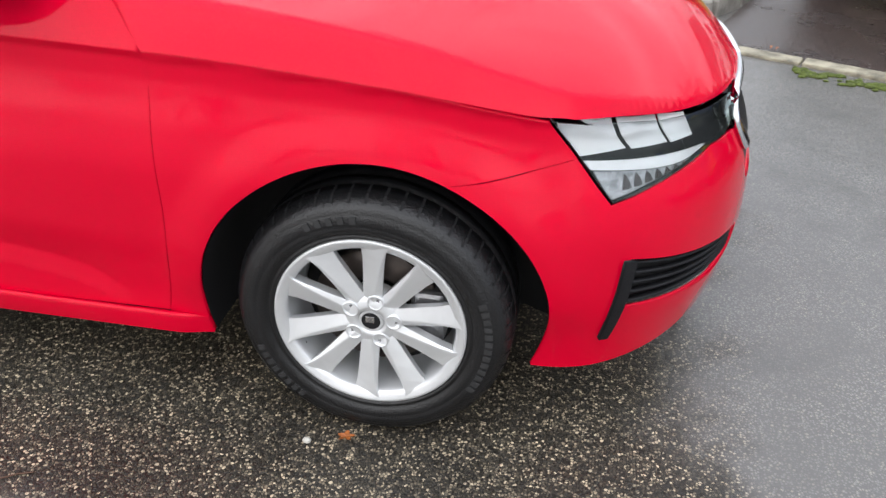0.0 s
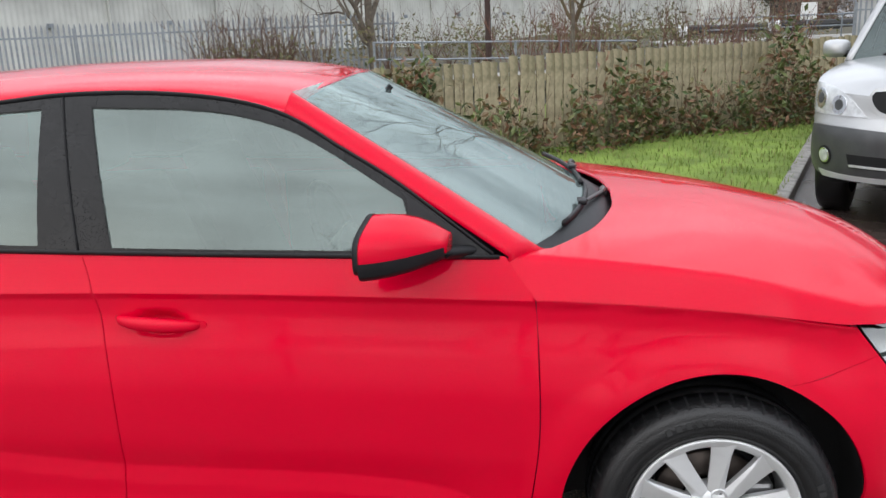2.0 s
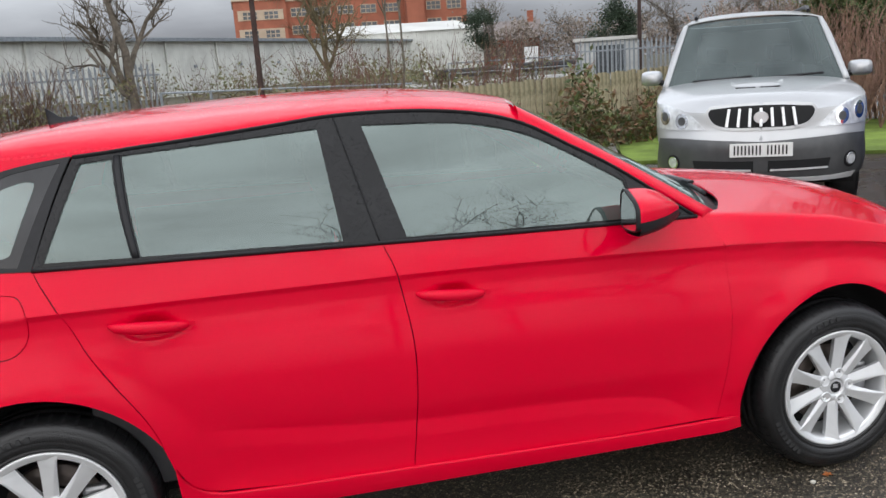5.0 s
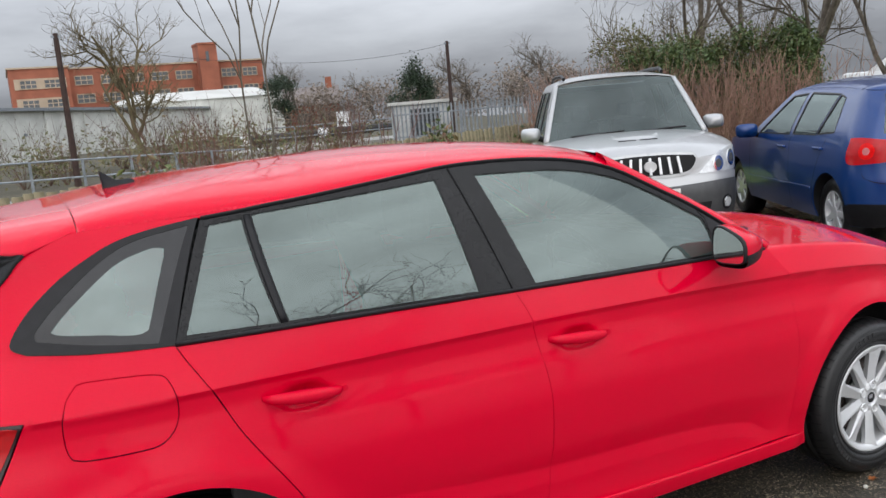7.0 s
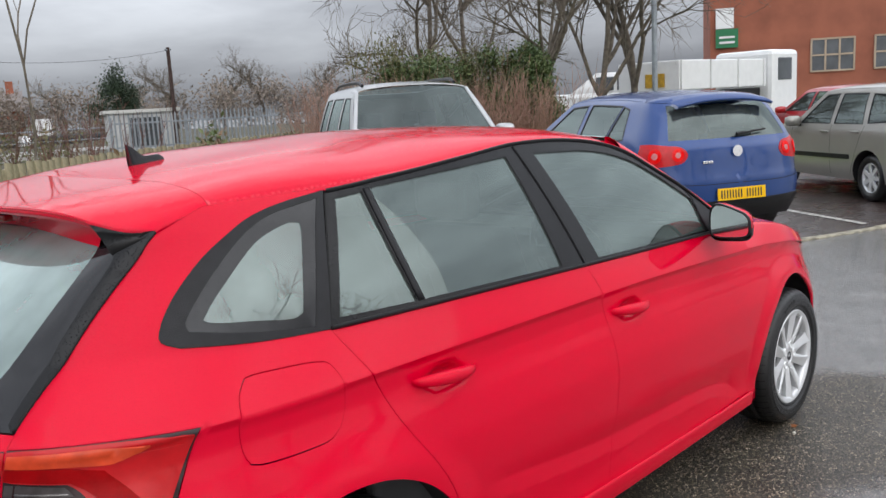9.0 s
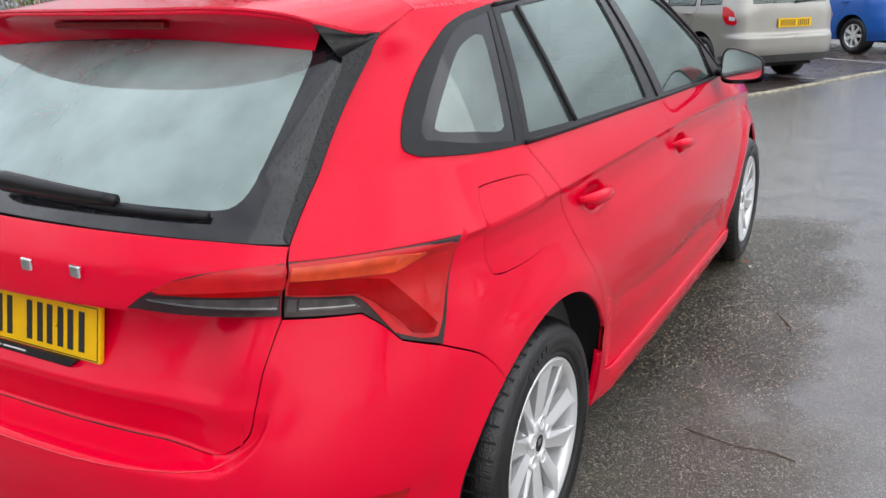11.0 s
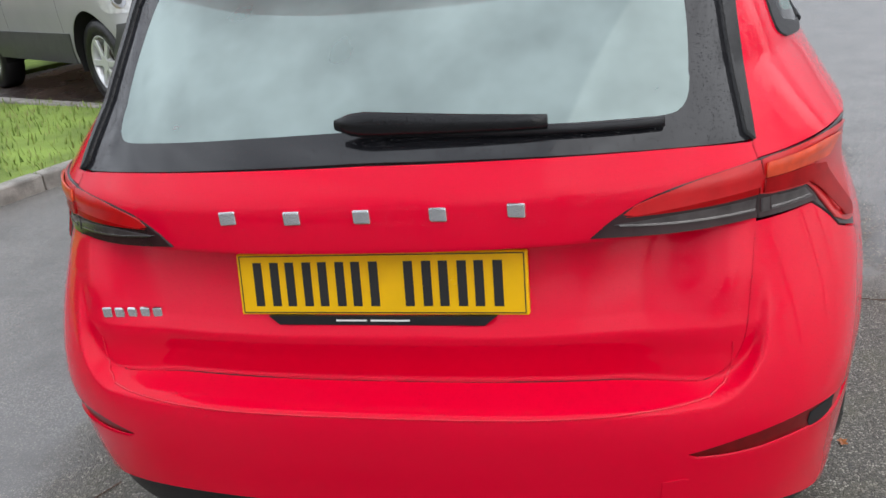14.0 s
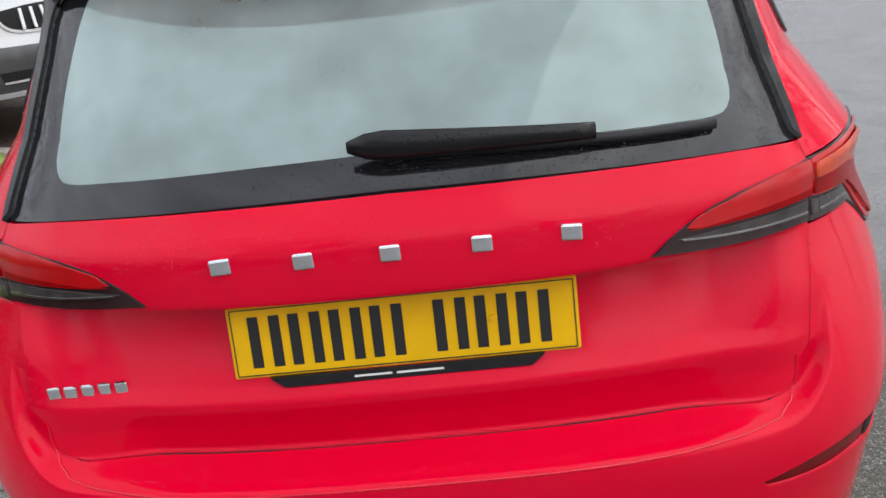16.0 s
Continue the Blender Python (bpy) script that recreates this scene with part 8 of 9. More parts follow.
for tw in (((-0.706, -1.131), (-0.74, -1.145), (-0.79, -1.177), (-0.85, -1.205), (-0.891, -1.213)), ((-1.86, -1.02), (-1.88, -1.10), (-1.90, -1.19), (-1.885, -1.28), (-1.91, -1.36)),
           ((-3.00, 0.97), (-3.08, 1.01), (-3.16, 1.02), (-3.22, 1.00), (-3.33, 0.995)), ((-3.08, 0.70), (-3.15, 0.66), (-3.22, 0.67), (-3.30, 0.64), (-3.38, 0.645)), ((-2.62, 1.30), (-2.60, 1.24), (-2.55, 1.20), (-2.54, 1.13))):
    bm = bmesh.new()
    for p, q in zip(tw, tw[1:]):
        rod(bm, (*p, 0.003), (*q, 0.003), 0.0020, 0.0017, 6)
    tagged(part("fallen_twig", bm, TWIG), "thin dark fallen twig on wet asphalt", "twig", "fallen twigs")


# ---- trees ----
def bare_tree(name, height, spread, seed, label, limbs=4, lean=(0, 0), twigs=1.0, trunk_r=None, fork=0.25, bark=None):
    """A leafless tree: a tapered trunk that forks into limbs, and a crown of fine twigs."""
    g = np.random.default_rng(seed)
    tree = empty(name, label, "tree")
    bark = bark or GREYTWIG
    parts_ = {"trunk": ([], []), "crown": ([], [])}

    def tube(store, pts, r0, r1, sides):
        v, f = parts_[store]
        k = len(v)
        n_ = len(pts)
        for i, p in enumerate(pts):
            d = pts[min(i + 1, n_ - 1)] - pts[max(i - 1, 0)]
            d = d / (np.linalg.norm(d) + 1e-9)
            a = np.cross(d, (0.3, 0.9, 0.1))
            a /= np.linalg.norm(a) + 1e-9
            b = np.cross(d, a)
            r = r0 + (r1 - r0) * i / (n_ - 1)
            for j in range(sides):
                t = 2 * math.pi * j / sides
                v.append(tuple(p + (a * math.cos(t) + b * math.sin(t)) * r))
        for i in range(n_ - 1):
            for j in range(sides):
                f.append((k + i * sides + j, k + i * sides + (j + 1) % sides, k + (i + 1) * sides + (j + 1) % sides, k + (i + 1) * sides + j))

    def grow(p, d, length, r, level):
        n_ = 6 if level < 2 else 4
        pts = [p]
        for i in range(n_):
            d = d + g.normal(0, 0.10 + 0.05 * level, 3) + np.array((0, 0, 0.05))
            d = d / np.linalg.norm(d)
            pts.append(pts[-1] + d * length / n_)
        tube("trunk" if level < 2 else "crown", pts, r, r * (0.5 if level < 3 else 0.3), 7 if level < 2 else 3)
        if level >= 4:
            return
        kids = (limbs, 5, 5, int(4 * twigs))[level]
        for i in range(kids):
            t = g.uniform(fork if level == 0 else 0.25, 1.0)
            q = pts[min(n_, max(1, int(round(t * n_))))]
            side = g.normal(0, 1, 3)
            side -= d * side.dot(d)
            side /= np.linalg.norm(side)
            up = 0.75 if level == 0 else 0.45
            nd = d * (1.0 - 0.35 * spread) + side * spread * g.uniform(0.6, 1.2) + np.array((0, 0, up * 0.35))
            grow(q, nd / np.linalg.norm(nd), length * g.uniform(0.50, 0.72), r * (0.62 if level == 0 else 0.5), level + 1)
    grow(np.array((0.0, 0.0, -0.1)), np.array((lean[0], lean[1], 1.0)), height * 0.52, trunk_r or height * 0.018, 0)
    for nm, (v, f) in parts_.items():
        link_mesh(nm, v, f, bark, tree, "", nm == "trunk")
    return tree


WILLOWBARK = material("olive_twigs", (0.15, 0.12, 0.065), 0.9, vary=0.3, scale=10)
t1 = bare_tree("bare_tree", 8.5, 0.75, 11, "leafless tree with dark forked trunk on waste ground", 6, fork=0.10, trunk_r=0.16)
t1.matrix_basis = pose(-5.1, 24.2, 0.3, 0, 0, 30)
t2 = bare_tree("willow_tree", 7.0, 0.8, 23, "leafless pollarded willow with a broom of olive twigs", 7, fork=0.35, bark=WILLOWBARK, twigs=1.6)
t2.matrix_basis = pose(1.7, 32.0, 0.3, 0, 0, 10)
tg1 = bare_tree("car_park_tree", 8.0, 0.75, 37, "leafless tree with a slim grey trunk by the hedge", 7, fork=0.30, trunk_r=0.085, twigs=1.6)
tg1.matrix_basis = pose(11.5, 9.0, 0.05)
for (x, y, s, rz) in ((14.1, 9.0, 1.1, 80), (15.5, 9.0, 1.25, 200)):
    copy_thing(tg1, pose(x, y, 0.05, 0, 0, rz) @ Matrix.Scale(s, 4)).scale = (s, s, s)
spread_t = bare_tree("spreading_tree", 11.0, 0.95, 43, "leafless spreading tree with long fine branches above the hedge", 9, fork=0.12, trunk_r=0.12, twigs=2.2)
spread_t.matrix_basis = pose(16.3, 17.0, 0)
copy_thing(spread_t, pose(18.6, 17.5, 0, 0, 0, 150))
thin = bare_tree("young_tree", 8.6, 0.42, 51, "slender leafless young tree behind the fence", 6, fork=0.30, trunk_r=0.018, bark=GREYTWIG, twigs=1.0)
thin.matrix_basis = pose(0.13, 7.9, 0.1)
copy_thing(thin, pose(0.2, 9.4, 0.1, 0, 0, 140))
big = bare_tree("tall_tree", 13.0, 0.9, 71, "tall spreading leafless tree at the edge of the car park", 7, fork=0.16, trunk_r=0.12, twigs=1.6)
big.matrix_basis = pose(-16.0, -3.5, 0)
for (x, y, rz, s) in ((0.2, -12.6, 200, 0.80), (3.0, -13.4, 90, 0.84), (6.6, -13.2, 320, 0.80), (-4.4, -14.5, 60, 0.84), (-10.5, -30, 90, 0.7), (-17.0, -9.0, 45, 0.8), (-15, 2.5, 170, 0.85), (-19, -6.5, 250, 0.9), (-18, 7.5, 20, 0.9), (18, -36, 10, 0.7), (-20, -34, 70, 0.7)):
    copy_thing(big, pose(x, y, 0, 0, 0, rz) @ Matrix.Scale(s, 4)).scale = (s, s, s)
far_t = bare_tree("far_tree", 9.0, 0.8, 91, "distant leafless tree against the sky", 6, fork=0.2, twigs=1.4)
far_t.matrix_basis = pose(26, 88, 0)
for (x, y, s) in ((50, 92, 1.0), (55, 90, 0.9), (60, 88, 1.1), (46, 96, 0.8), (65, 84, 1.0), (40, 100, 0.8)):
    copy_thing(far_t, pose(x, y, 0, 0, 0, x * 37) @ Matrix.Scale(s, 4)).scale = (s, s, s)

# ---- hedges and scrub ----
IVY = island("evergreen_leaves", ((0.030, 0.055, 0.016), (0.055, 0.095, 0.026), (0.085, 0.125, 0.036), (0.125, 0.135, 0.05)), 0.5)
DARKGREEN = island("dark_conifer", ((0.010, 0.022, 0.010), (0.02, 0.04, 0.018), (0.035, 0.055, 0.025)), 0.7)
SCRUB = island("scrub_leaves", ((0.13, 0.12, 0.06), (0.18, 0.16, 0.08), (0.14, 0.16, 0.07), (0.22, 0.15, 0.09)), 0.8)
flat("back_lawn", [bay(-0.2, 5.2), bay(22, 5.2), bay(22, 9.5), bay(-0.2, 9.5)], 0.05, TURF, 0.06)
tagged(bpy.data.objects["back_lawn"], "strip of green grass beyond the parking bays", "lawn", kind="structure")
HEDGETWIG = material("pale_red_twigs", (0.34, 0.20, 0.15), 0.85, vary=0.4, scale=14)
hs = []
for a in np.arange(1.2, 6.6, 0.15):
    for _ in range(3):
        n_ = 8.4 + rng.uniform(-0.7, 1.5)
        x, y = bay(a + rng.uniform(-0.2, 0.2), n_)
        hs.append((x, y, 0.03))
stems("brown_hedge", hs, 1.85, HEDGETWIG, "tall leafless red-brown hedge of dense stems", "hedge", 10, 0.12, 0.011, None, 0.22)
iv, ol = [], []
for a, n_, z, spread_ in ((6.5, 9.6, 0.9, 0.20), (6.6, 9.7, 1.4, 0.20), (6.45, 9.8, 1.9, 0.18), (6.55, 9.8, 2.35, 0.14), (6.0, 9.9, 1.5, 0.25), (5.2, 10.2, 1.9, 0.30), (4.2, 10.2, 2.1, 0.30)):
    x, y = bay(a, n_)
    for _ in range(9):
        iv.append((x + rng.normal(0, spread_), y + rng.normal(0, 0.3), max(0.3, z + rng.normal(0, 0.26))))
leaves("evergreen_bush", iv, [0.30], 26000, 0.045, IVY, "dark evergreen bush and ivy in the hedge", "bush")
OLIVE = island("olive_winter_leaves", ((0.085, 0.085, 0.035), (0.13, 0.125, 0.05), (0.10, 0.115, 0.04), (0.16, 0.12, 0.06)), 0.7)
for a in np.arange(3.4, 6.4, 0.22):
    x, y = bay(a + rng.normal(0, 0.15), 10.4 + rng.uniform(-0.3, 0.7))
    for z in np.arange(1.2, 2.5 + 0.5 * noise.noise(Vector((a * 1.3, 2, 5))), 0.24):
        ol.append((x + rng.normal(0, 0.15), y, z))
leaves("olive_bush", ol, [0.34], 15000, 0.038, OLIVE, "olive and brown winter bushes behind a bare hedge", "bush")
stems("olive_bush_stems", [(x, y, 0.05) for x, y, z in ol[::5]], 2.9, WILLOWBARK, "thin olive stems of winter bushes", "bush", 7, 0.08, 0.010, None, 0.16)
sc, ss = [], []
for _ in range(30):
    x, y = rng.uniform(-6, 9), rng.uniform(20, 36)
    for _ in range(4):
        sc.append((x + rng.normal(0, 0.6), y + rng.normal(0, 0.6), 0.5 + rng.uniform(0, 0.9)))
    ss.append((x, y, 0.2))
for _ in range(16):
    x, y = rng.uniform(-9.5, -6.5), rng.uniform(21, 23)
    ss.append((x, y, 0.2))
    sc.append((x, y, 0.8))
leaves("scrub", sc, [0.7], 6000, 0.07, SCRUB, "low brown and olive scrub on waste ground", "bushes")
stems("scrub_stems", ss, 2.0, TWIG, "bare brown stems of scrub", "bushes", 12, 0.2, 0.014, None, 0.35)
ts = [(rng.uniform(-0.6, 4.5), 0, 0.2) for _ in range(20)]
ts = [(x, 10.9 + 0.5 * x + rng.uniform(0, 2.2), 0.2) for x, _, _ in ts]
stems("thicket", ts, 1.7, REDTWIG, "thicket of reddish bare saplings behind the fence", "thicket", 5, 0.12, 0.012, None, 0.25)
# aerial haze is mixed into the twig colours, which makes them paler
HAZEWOOD = island("hazed_far_twigs", ((0.20, 0.165, 0.14), (0.26, 0.21, 0.175), (0.17, 0.15, 0.125), (0.22, 0.17, 0.13)), 0.9)
fb_, fd = [], []
for x in np.arange(24, 75, 1.6):
    y = 112 - 0.45 * x + rng.uniform(-3, 3)
    for _ in range(6):
        fb_.append((x + rng.normal(0, 1), y + rng.normal(0, 1), rng.uniform(0.5, 4.5)))
leaves("far_wood", fb_, [2.0], 20000, 0.20, HAZEWOOD, "distant brown winter woodland paled by painted haze", "wood")
for c in ((31.5, 70, 2.5), (31.8, 70, 4.2), (32.3, 70.5, 3.4), (23.5, 86, 5.5), (23.5, 86, 3)):
    for _ in range(8):
        fd.append((c[0] + rng.normal(0, 0.7), c[1] + rng.normal(0, 0.7), c[2] + rng.normal(0, 0.7)))
leaves("dark_evergreens", fd, [0.9], 12000, 0.11, DARKGREEN, "distant dark evergreen trees", "trees")

# ---- warehouse, palisades, ramp ----
def ribbed(name, color):
    m = material(name, color, 0.6, 0.1, 0.25, 0.7)
    n, l = m.node_tree.nodes, m.node_tree.links
    at, wv, bmp = n.new("ShaderNodeTexCoord"), n.new("ShaderNodeTexWave"), n.new("ShaderNodeBump")
    wv.inputs["Scale"].default_value = 1.2
    bmp.inputs["Strength"].default_value, bmp.inputs["Distance"].default_value = 0.8, 0.03
    l.new(at.outputs["Object"], wv.inputs["Vector"])
    l.new(wv.outputs["Fac"], bmp.inputs["Height"])
    l.new(bmp.outputs["Normal"], n["Principled BSDF"].inputs["Normal"])
    return m


CLADW = ribbed("white_cladding", (0.66, 0.67, 0.63))
ROOFW = material("pale_roof_sheet", (0.55, 0.55, 0.52), 0.5, vary=0.15, scale=0.4)
GALV = material("galvanised_steel", (0.30, 0.33, 0.36), 0.45, 0.5, 0.3, 6)
BRICK = material("red_brick", (0.32, 0.105, 0.060), 0.85, vary=0.3, scale=0.6)
STONE = material("pale_band", (0.42, 0.33, 0.24), 0.8, vary=0.2, scale=1)
PANE = material("dark_window", (0.10, 0.11, 0.12), 0.15, vary=0.4, scale=1.0)
POLEW = material("tarred_pole", (0.055, 0.030, 0.024), 0.8, vary=0.4, scale=5)
wh = empty("warehouse", "long low white clad warehouse with a pale roof", "building", pose(-27.1, 20.7, 0, 0, 0, 59.7))
LW = 94
bm = bmesh.new()
box(bm, 0, 0, 0, LW, 24, 4.0)
part("wall", bm, CLADW, wh)
bm = bmesh.new()
vs = [(-0.3, -0.35, 4.0), (LW + 0.3, -0.35, 4.0), (LW + 0.3, 12, 4.75), (-0.3, 12, 4.75), (LW + 0.3, 24.3, 4.0), (-0.3, 24.3, 4.0)]
q = [bm.verts.new(v) for v in vs]
for fc in ((0, 1, 2, 3), (3, 2, 4, 5), (1, 4, 2), (0, 3, 5), (0, 5, 4, 1)):
    bm.faces.new([q[i] for i in fc])
bmesh.ops.recalc_face_normals(bm, faces=bm.faces)
part("roof", bm, ROOFW, wh)
bm = bmesh.new()
box(bm, 0, -0.46, 3.80, LW, -0.33, 4.03)
part("gutter", bm, GALV, wh)
for k in range(15):
    bm = bmesh.new()
    rod(bm, (4.2 + 6.1 * k, -0.12, 0), (4.2 + 6.1 * k, -0.12, 3.8), 0.07, n=8)
    part("downpipe", bm, CLADW, wh)
    bm = bmesh.new()
    box(bm, 1.2 + 6.1 * k, -0.16, 2.05, 1.45 + 6.1 * k, 0.0, 2.25, 0.02)
    part("wall_lamp", bm, GALV, wh)
wh2 = empty("white_shed_building", "white building with a low pitched roof", "building", pose(8.0, 99, 0, 0, 0, -6))
bm = bmesh.new()
box(bm, 0, 0, 0, 19, 10, 4.9)
part("wall", bm, CLADW, wh2)
bm = bmesh.new()
q = [bm.verts.new(v) for v in ((-0.3, -0.3, 4.9), (19.3, -0.3, 4.9), (19.3, 10.3, 4.9), (-0.3, 10.3, 4.9), (2.5, 5, 6.1), (16.5, 5, 6.1))]
for fc in ((0, 1, 5, 4), (1, 2, 5), (2, 3, 4, 5), (3, 0, 4), (0, 3, 2, 1)):
    bm.faces.new([q[i] for i in fc])
part("roof", bm, ROOFW, wh2)


def palisade(name, a, b, height, label, step=0.17):
    """A steel palisade fence: upright pales with pointed heads, two rails and posts."""
    fn = empty(name, label, "fence", kind="")
    a, b = np.array(a, float), np.array(b, float)
    d = np.linalg.norm(b - a)
    fn.matrix_basis = pose(a[0], a[1], 0.1, 0, 0, math.degrees(math.atan2(b[1] - a[1], b[0] - a[0])))
    bm = bmesh.new()
    vs = [(-0.035, 0, 0.05), (0.035, 0, 0.05), (0.035, 0, height - 0.12), (0.0, 0, height), (-0.035, 0, height - 0.12)]
    f_ = bm.faces.new([bm.verts.new(v) for v in vs])
    g_ = bmesh.ops.extrude_face_region(bm, geom=[f_])
    for v in g_["geom"]:
        if isinstance(v, bmesh.types.BMVert):
            v.co.y += 0.012
    bmesh.ops.recalc_face_normals(bm, faces=bm.faces)
    one = part("pale", bm, GALV, fn)
    for k in range(1, int(d / step)):
        ob = new("pale", one.data)
        ob.parent = fn
        ob.matrix_basis = pose(k * step, 0, 0.015 * math.sin(k * 1.3))
    for z in (0.45, height - 0.4):
        bm = bmesh.new()
        box(bm, 0, 0.012, z - 0.03, d, 0.06, z + 0.03)
        part("rail", bm, GALV, fn)
    for k in range(int(d / 2.75) + 1):
        bm = bmesh.new()
        box(bm, k * 2.75, 0.06, 0, k * 2.75 + 0.08, 0.14, height - 0.15)
        part("post", bm, GALV, fn)
    return fn


palisade("palisade_fence", (-20, 22.6), (-4.4, 25.2), 1.95, "grey galvanised steel palisade fence in front of the warehouse")
palisade("palisade_fence", (11.0, 28.6), (14.6, 27.2), 1.75, "grey steel palisade fence round a small white hut")
palisade("palisade_fence", (14.6, 27.2), (17.3, 26.7), 1.75, "grey steel palisade fence beside a hut")
hut = empty("white_hut", "small white hut with a barred opening behind palings", "hut", pose(11.6, 30.0, 0, 0, 0, -22))
bm = bmesh.new()
box(bm, 0, 0, 0, 2.6, 2.2, 1.85)
part("wall", bm, material("grey_white_panel", (0.52, 0.53, 0.52), 0.6, vary=0.25, scale=2), hut)
bm = bmesh.new()
box(bm, -0.15, -0.15, 1.85, 2.75, 2.35, 1.98)
part("roof", bm, ROOFW, hut)
bm = bmesh.new()
box(bm, 0.75, -0.03, 0.5, 1.95, 0.02, 1.65)
part("window", bm, PANE, hut)
for k in range(6):
    bm = bmesh.new()
    rod(bm, (0.85 + 0.2 * k, -0.06, 0.5), (0.85 + 0.2 * k, -0.06, 1.65), 0.02, n=6)
    part("bar", bm, GALV, hut)
ramp = empty("ramp_railing", "grey tubular steel handrail beside a sloping path", "railing")
rl = [(-3.6, 15.5, 0.45), (-1.6, 16.1, 0.38), (0.4, 16.8, 0.30), (2.2, 17.8, 0.22)]
for a, b in zip(rl, rl[1:]):
    for h in (0.42, 0.78):
        bm = bmesh.new()
        rod(bm, (a[0], a[1], a[2] + h), (b[0], b[1], b[2] + h), 0.02, n=8)
        part("rail", bm, GALV, ramp)
    for t in (0.0, 0.5):
        p = np.array(a) * (1 - t) + np.array(b) * t
        bm = bmesh.new()
        rod(bm, (p[0], p[1], p[2] - 0.3), (p[0], p[1], p[2] + 0.80), 0.03, n=8)
        part("rail_post", bm, GALV, ramp)
tagged(flat("sloping_path", [(-7, 14.2), (1.5, 17.3), (2.5, 19.0), (-7, 17.0)], 0.36, material("pale_path", (0.30, 0.29, 0.26), 0.7, vary=0.3, scale=1.5), 0.3), "pale concrete path beside the handrail", "path", kind="structure")

# canal lock beams beyond the fence
BEAM = material("black_white_beam", (0.02, 0.02, 0.02), 0.6, vary=0.3, scale=3)
CONC = material("pale_concrete", (0.40, 0.39, 0.36), 0.7, vary=0.3, scale=1)
lock = empty("canal_lock", "black timber lock beams with white ends and steel railings", "canal lock", pose(6.2, 33.5, 0))
bm = bmesh.new()
box(bm, -1, -1.5, 0, 8, 3, 0.45)
part("lock_side", bm, CONC, lock)
for x0, y0, x1, y1, z in ((-0.5, -1.0, 3.0, 0.4, 0.9), (3.4, 0.2, 7.6, 1.2, 0.95), (1.5, 1.8, 6.8, 2.2, 0.85)):
    bm = bmesh.new()
    rod(bm, (x0, y0, z), (x1, y1, z), 0.20, 0.16, 8)
    part("beam", bm, BEAM, lock)
    bm = bmesh.new()
    rod(bm, (x0 - 0.02, y0, z), (x0 + 0.35, y0 + 0.05, z), 0.21, 0.21, 8)
    part("beam_end", bm, WHITE, lock)
for k in range(6):
    bm = bmesh.new()
    rod(bm, (0.5 + 1.3 * k, -1.2, 0.4), (0.5 + 1.3 * k, -1.2, 1.35), 0.03, n=6)
    part("rail_post", bm, GALV, lock)
for z in (0.9, 1.33):
    bm = bmesh.new()
    rod(bm, (0.5, -1.2, z), (7.0, -1.2, z), 0.03, n=6)
    part("rail", bm, GALV, lock)

# poles, sign, lamp post
for (x, y, h) in ((-1.4, 21.8, 4.35), (13.75, 28.7, 4.3)):
    p = empty("telegraph_pole", "dark tarred wooden pole standing on waste ground", "pole", pose(x, y, 0))
    bm = bmesh.new()
    rod(bm, (0, 0, 0), (0, 0, h), 0.095, 0.07, 10)
    part("shaft", bm, POLEW, p)
    bm = bmesh.new()
    box(bm, -0.12, -0.05, h - 0.12, 0.12, 0.05, h - 0.06)
    part("bracket", bm, GALV, p)
wire = [(13.75 + (-1.4 - 13.75) * t, 28.7 + (21.8 - 28.7) * t, 4.2 - 0.7 * 4 * t * (1 - t)) for t in np.linspace(0, 1, 20)]
bm = bmesh.new()
for a, b in zip(wire, wire[1:]):
    rod(bm, a, b, 0.006, n=4)
tagged(part("overhead_wire", bm, BEAM), "thin dark overhead wire between two poles", "wire")
sg = empty("notice_board", "blank white notice board on two posts", "sign", pose(12.75, 39.0, 0, 0, 0, -15))
bm = bmesh.new()
box(bm, -0.35, -0.03, 0.85, 0.35, 0.0, 1.85)
part("board", bm, WHITE, sg)
for x in (-0.28, 0.28):
    bm = bmesh.new()
    rod(bm, (x, 0.03, 0), (x, 0.03, 1.8), 0.04, n=6)
    part("post", bm, GALV, sg)
lp_ = empty("lamp_post", "grey steel lamp post", "lamp post", pose(13.75, 7.5, 0))
bm = bmesh.new()
rod(bm, (0, 0, 0), (0, 0, 1.1), 0.10, 0.10, 12)
rod(bm, (0, 0, 1.1), (0, 0, 6.5), 0.065, 0.05, 12)
part("shaft", bm, GALV, lp_)
bm = bmesh.new()
box(bm, -0.12, -0.35, 6.45, 0.12, 0.25, 6.55, 0.03)
part("lantern", bm, GALV, lp_)

# ---- far buildings ----
def facade(parent, x0, z0, x1, z1, nx, rows, y=-0.06):
    """Rows of framed windows on a wall that faces -y."""
    for r, (za, zb) in enumerate(rows):
        for k in range(nx):
            w = (x1 - x0) / nx
            xa = x0 + w * (k + 0.16)
            bm = bmesh.new()
            box(bm, xa, y, za, xa + w * 0.68, y + 0.1, zb)
            win = part("window", bm, PANE, parent)
            bm = bmesh.new()
            for zz in (za, (za + zb) / 2, zb):
                box(bm, xa - 0.03, y - 0.05, zz - 0.05, xa + w * 0.68 + 0.03, y + 0.03, zz + 0.05)
            for t in (0, 0.33, 0.66, 1.0):
                xx = xa + w * 0.68 * t
                box(bm, xx - 0.05, y - 0.05, za, xx + 0.05, y + 0.03, zb)
            part("frame", bm, STONE, win)


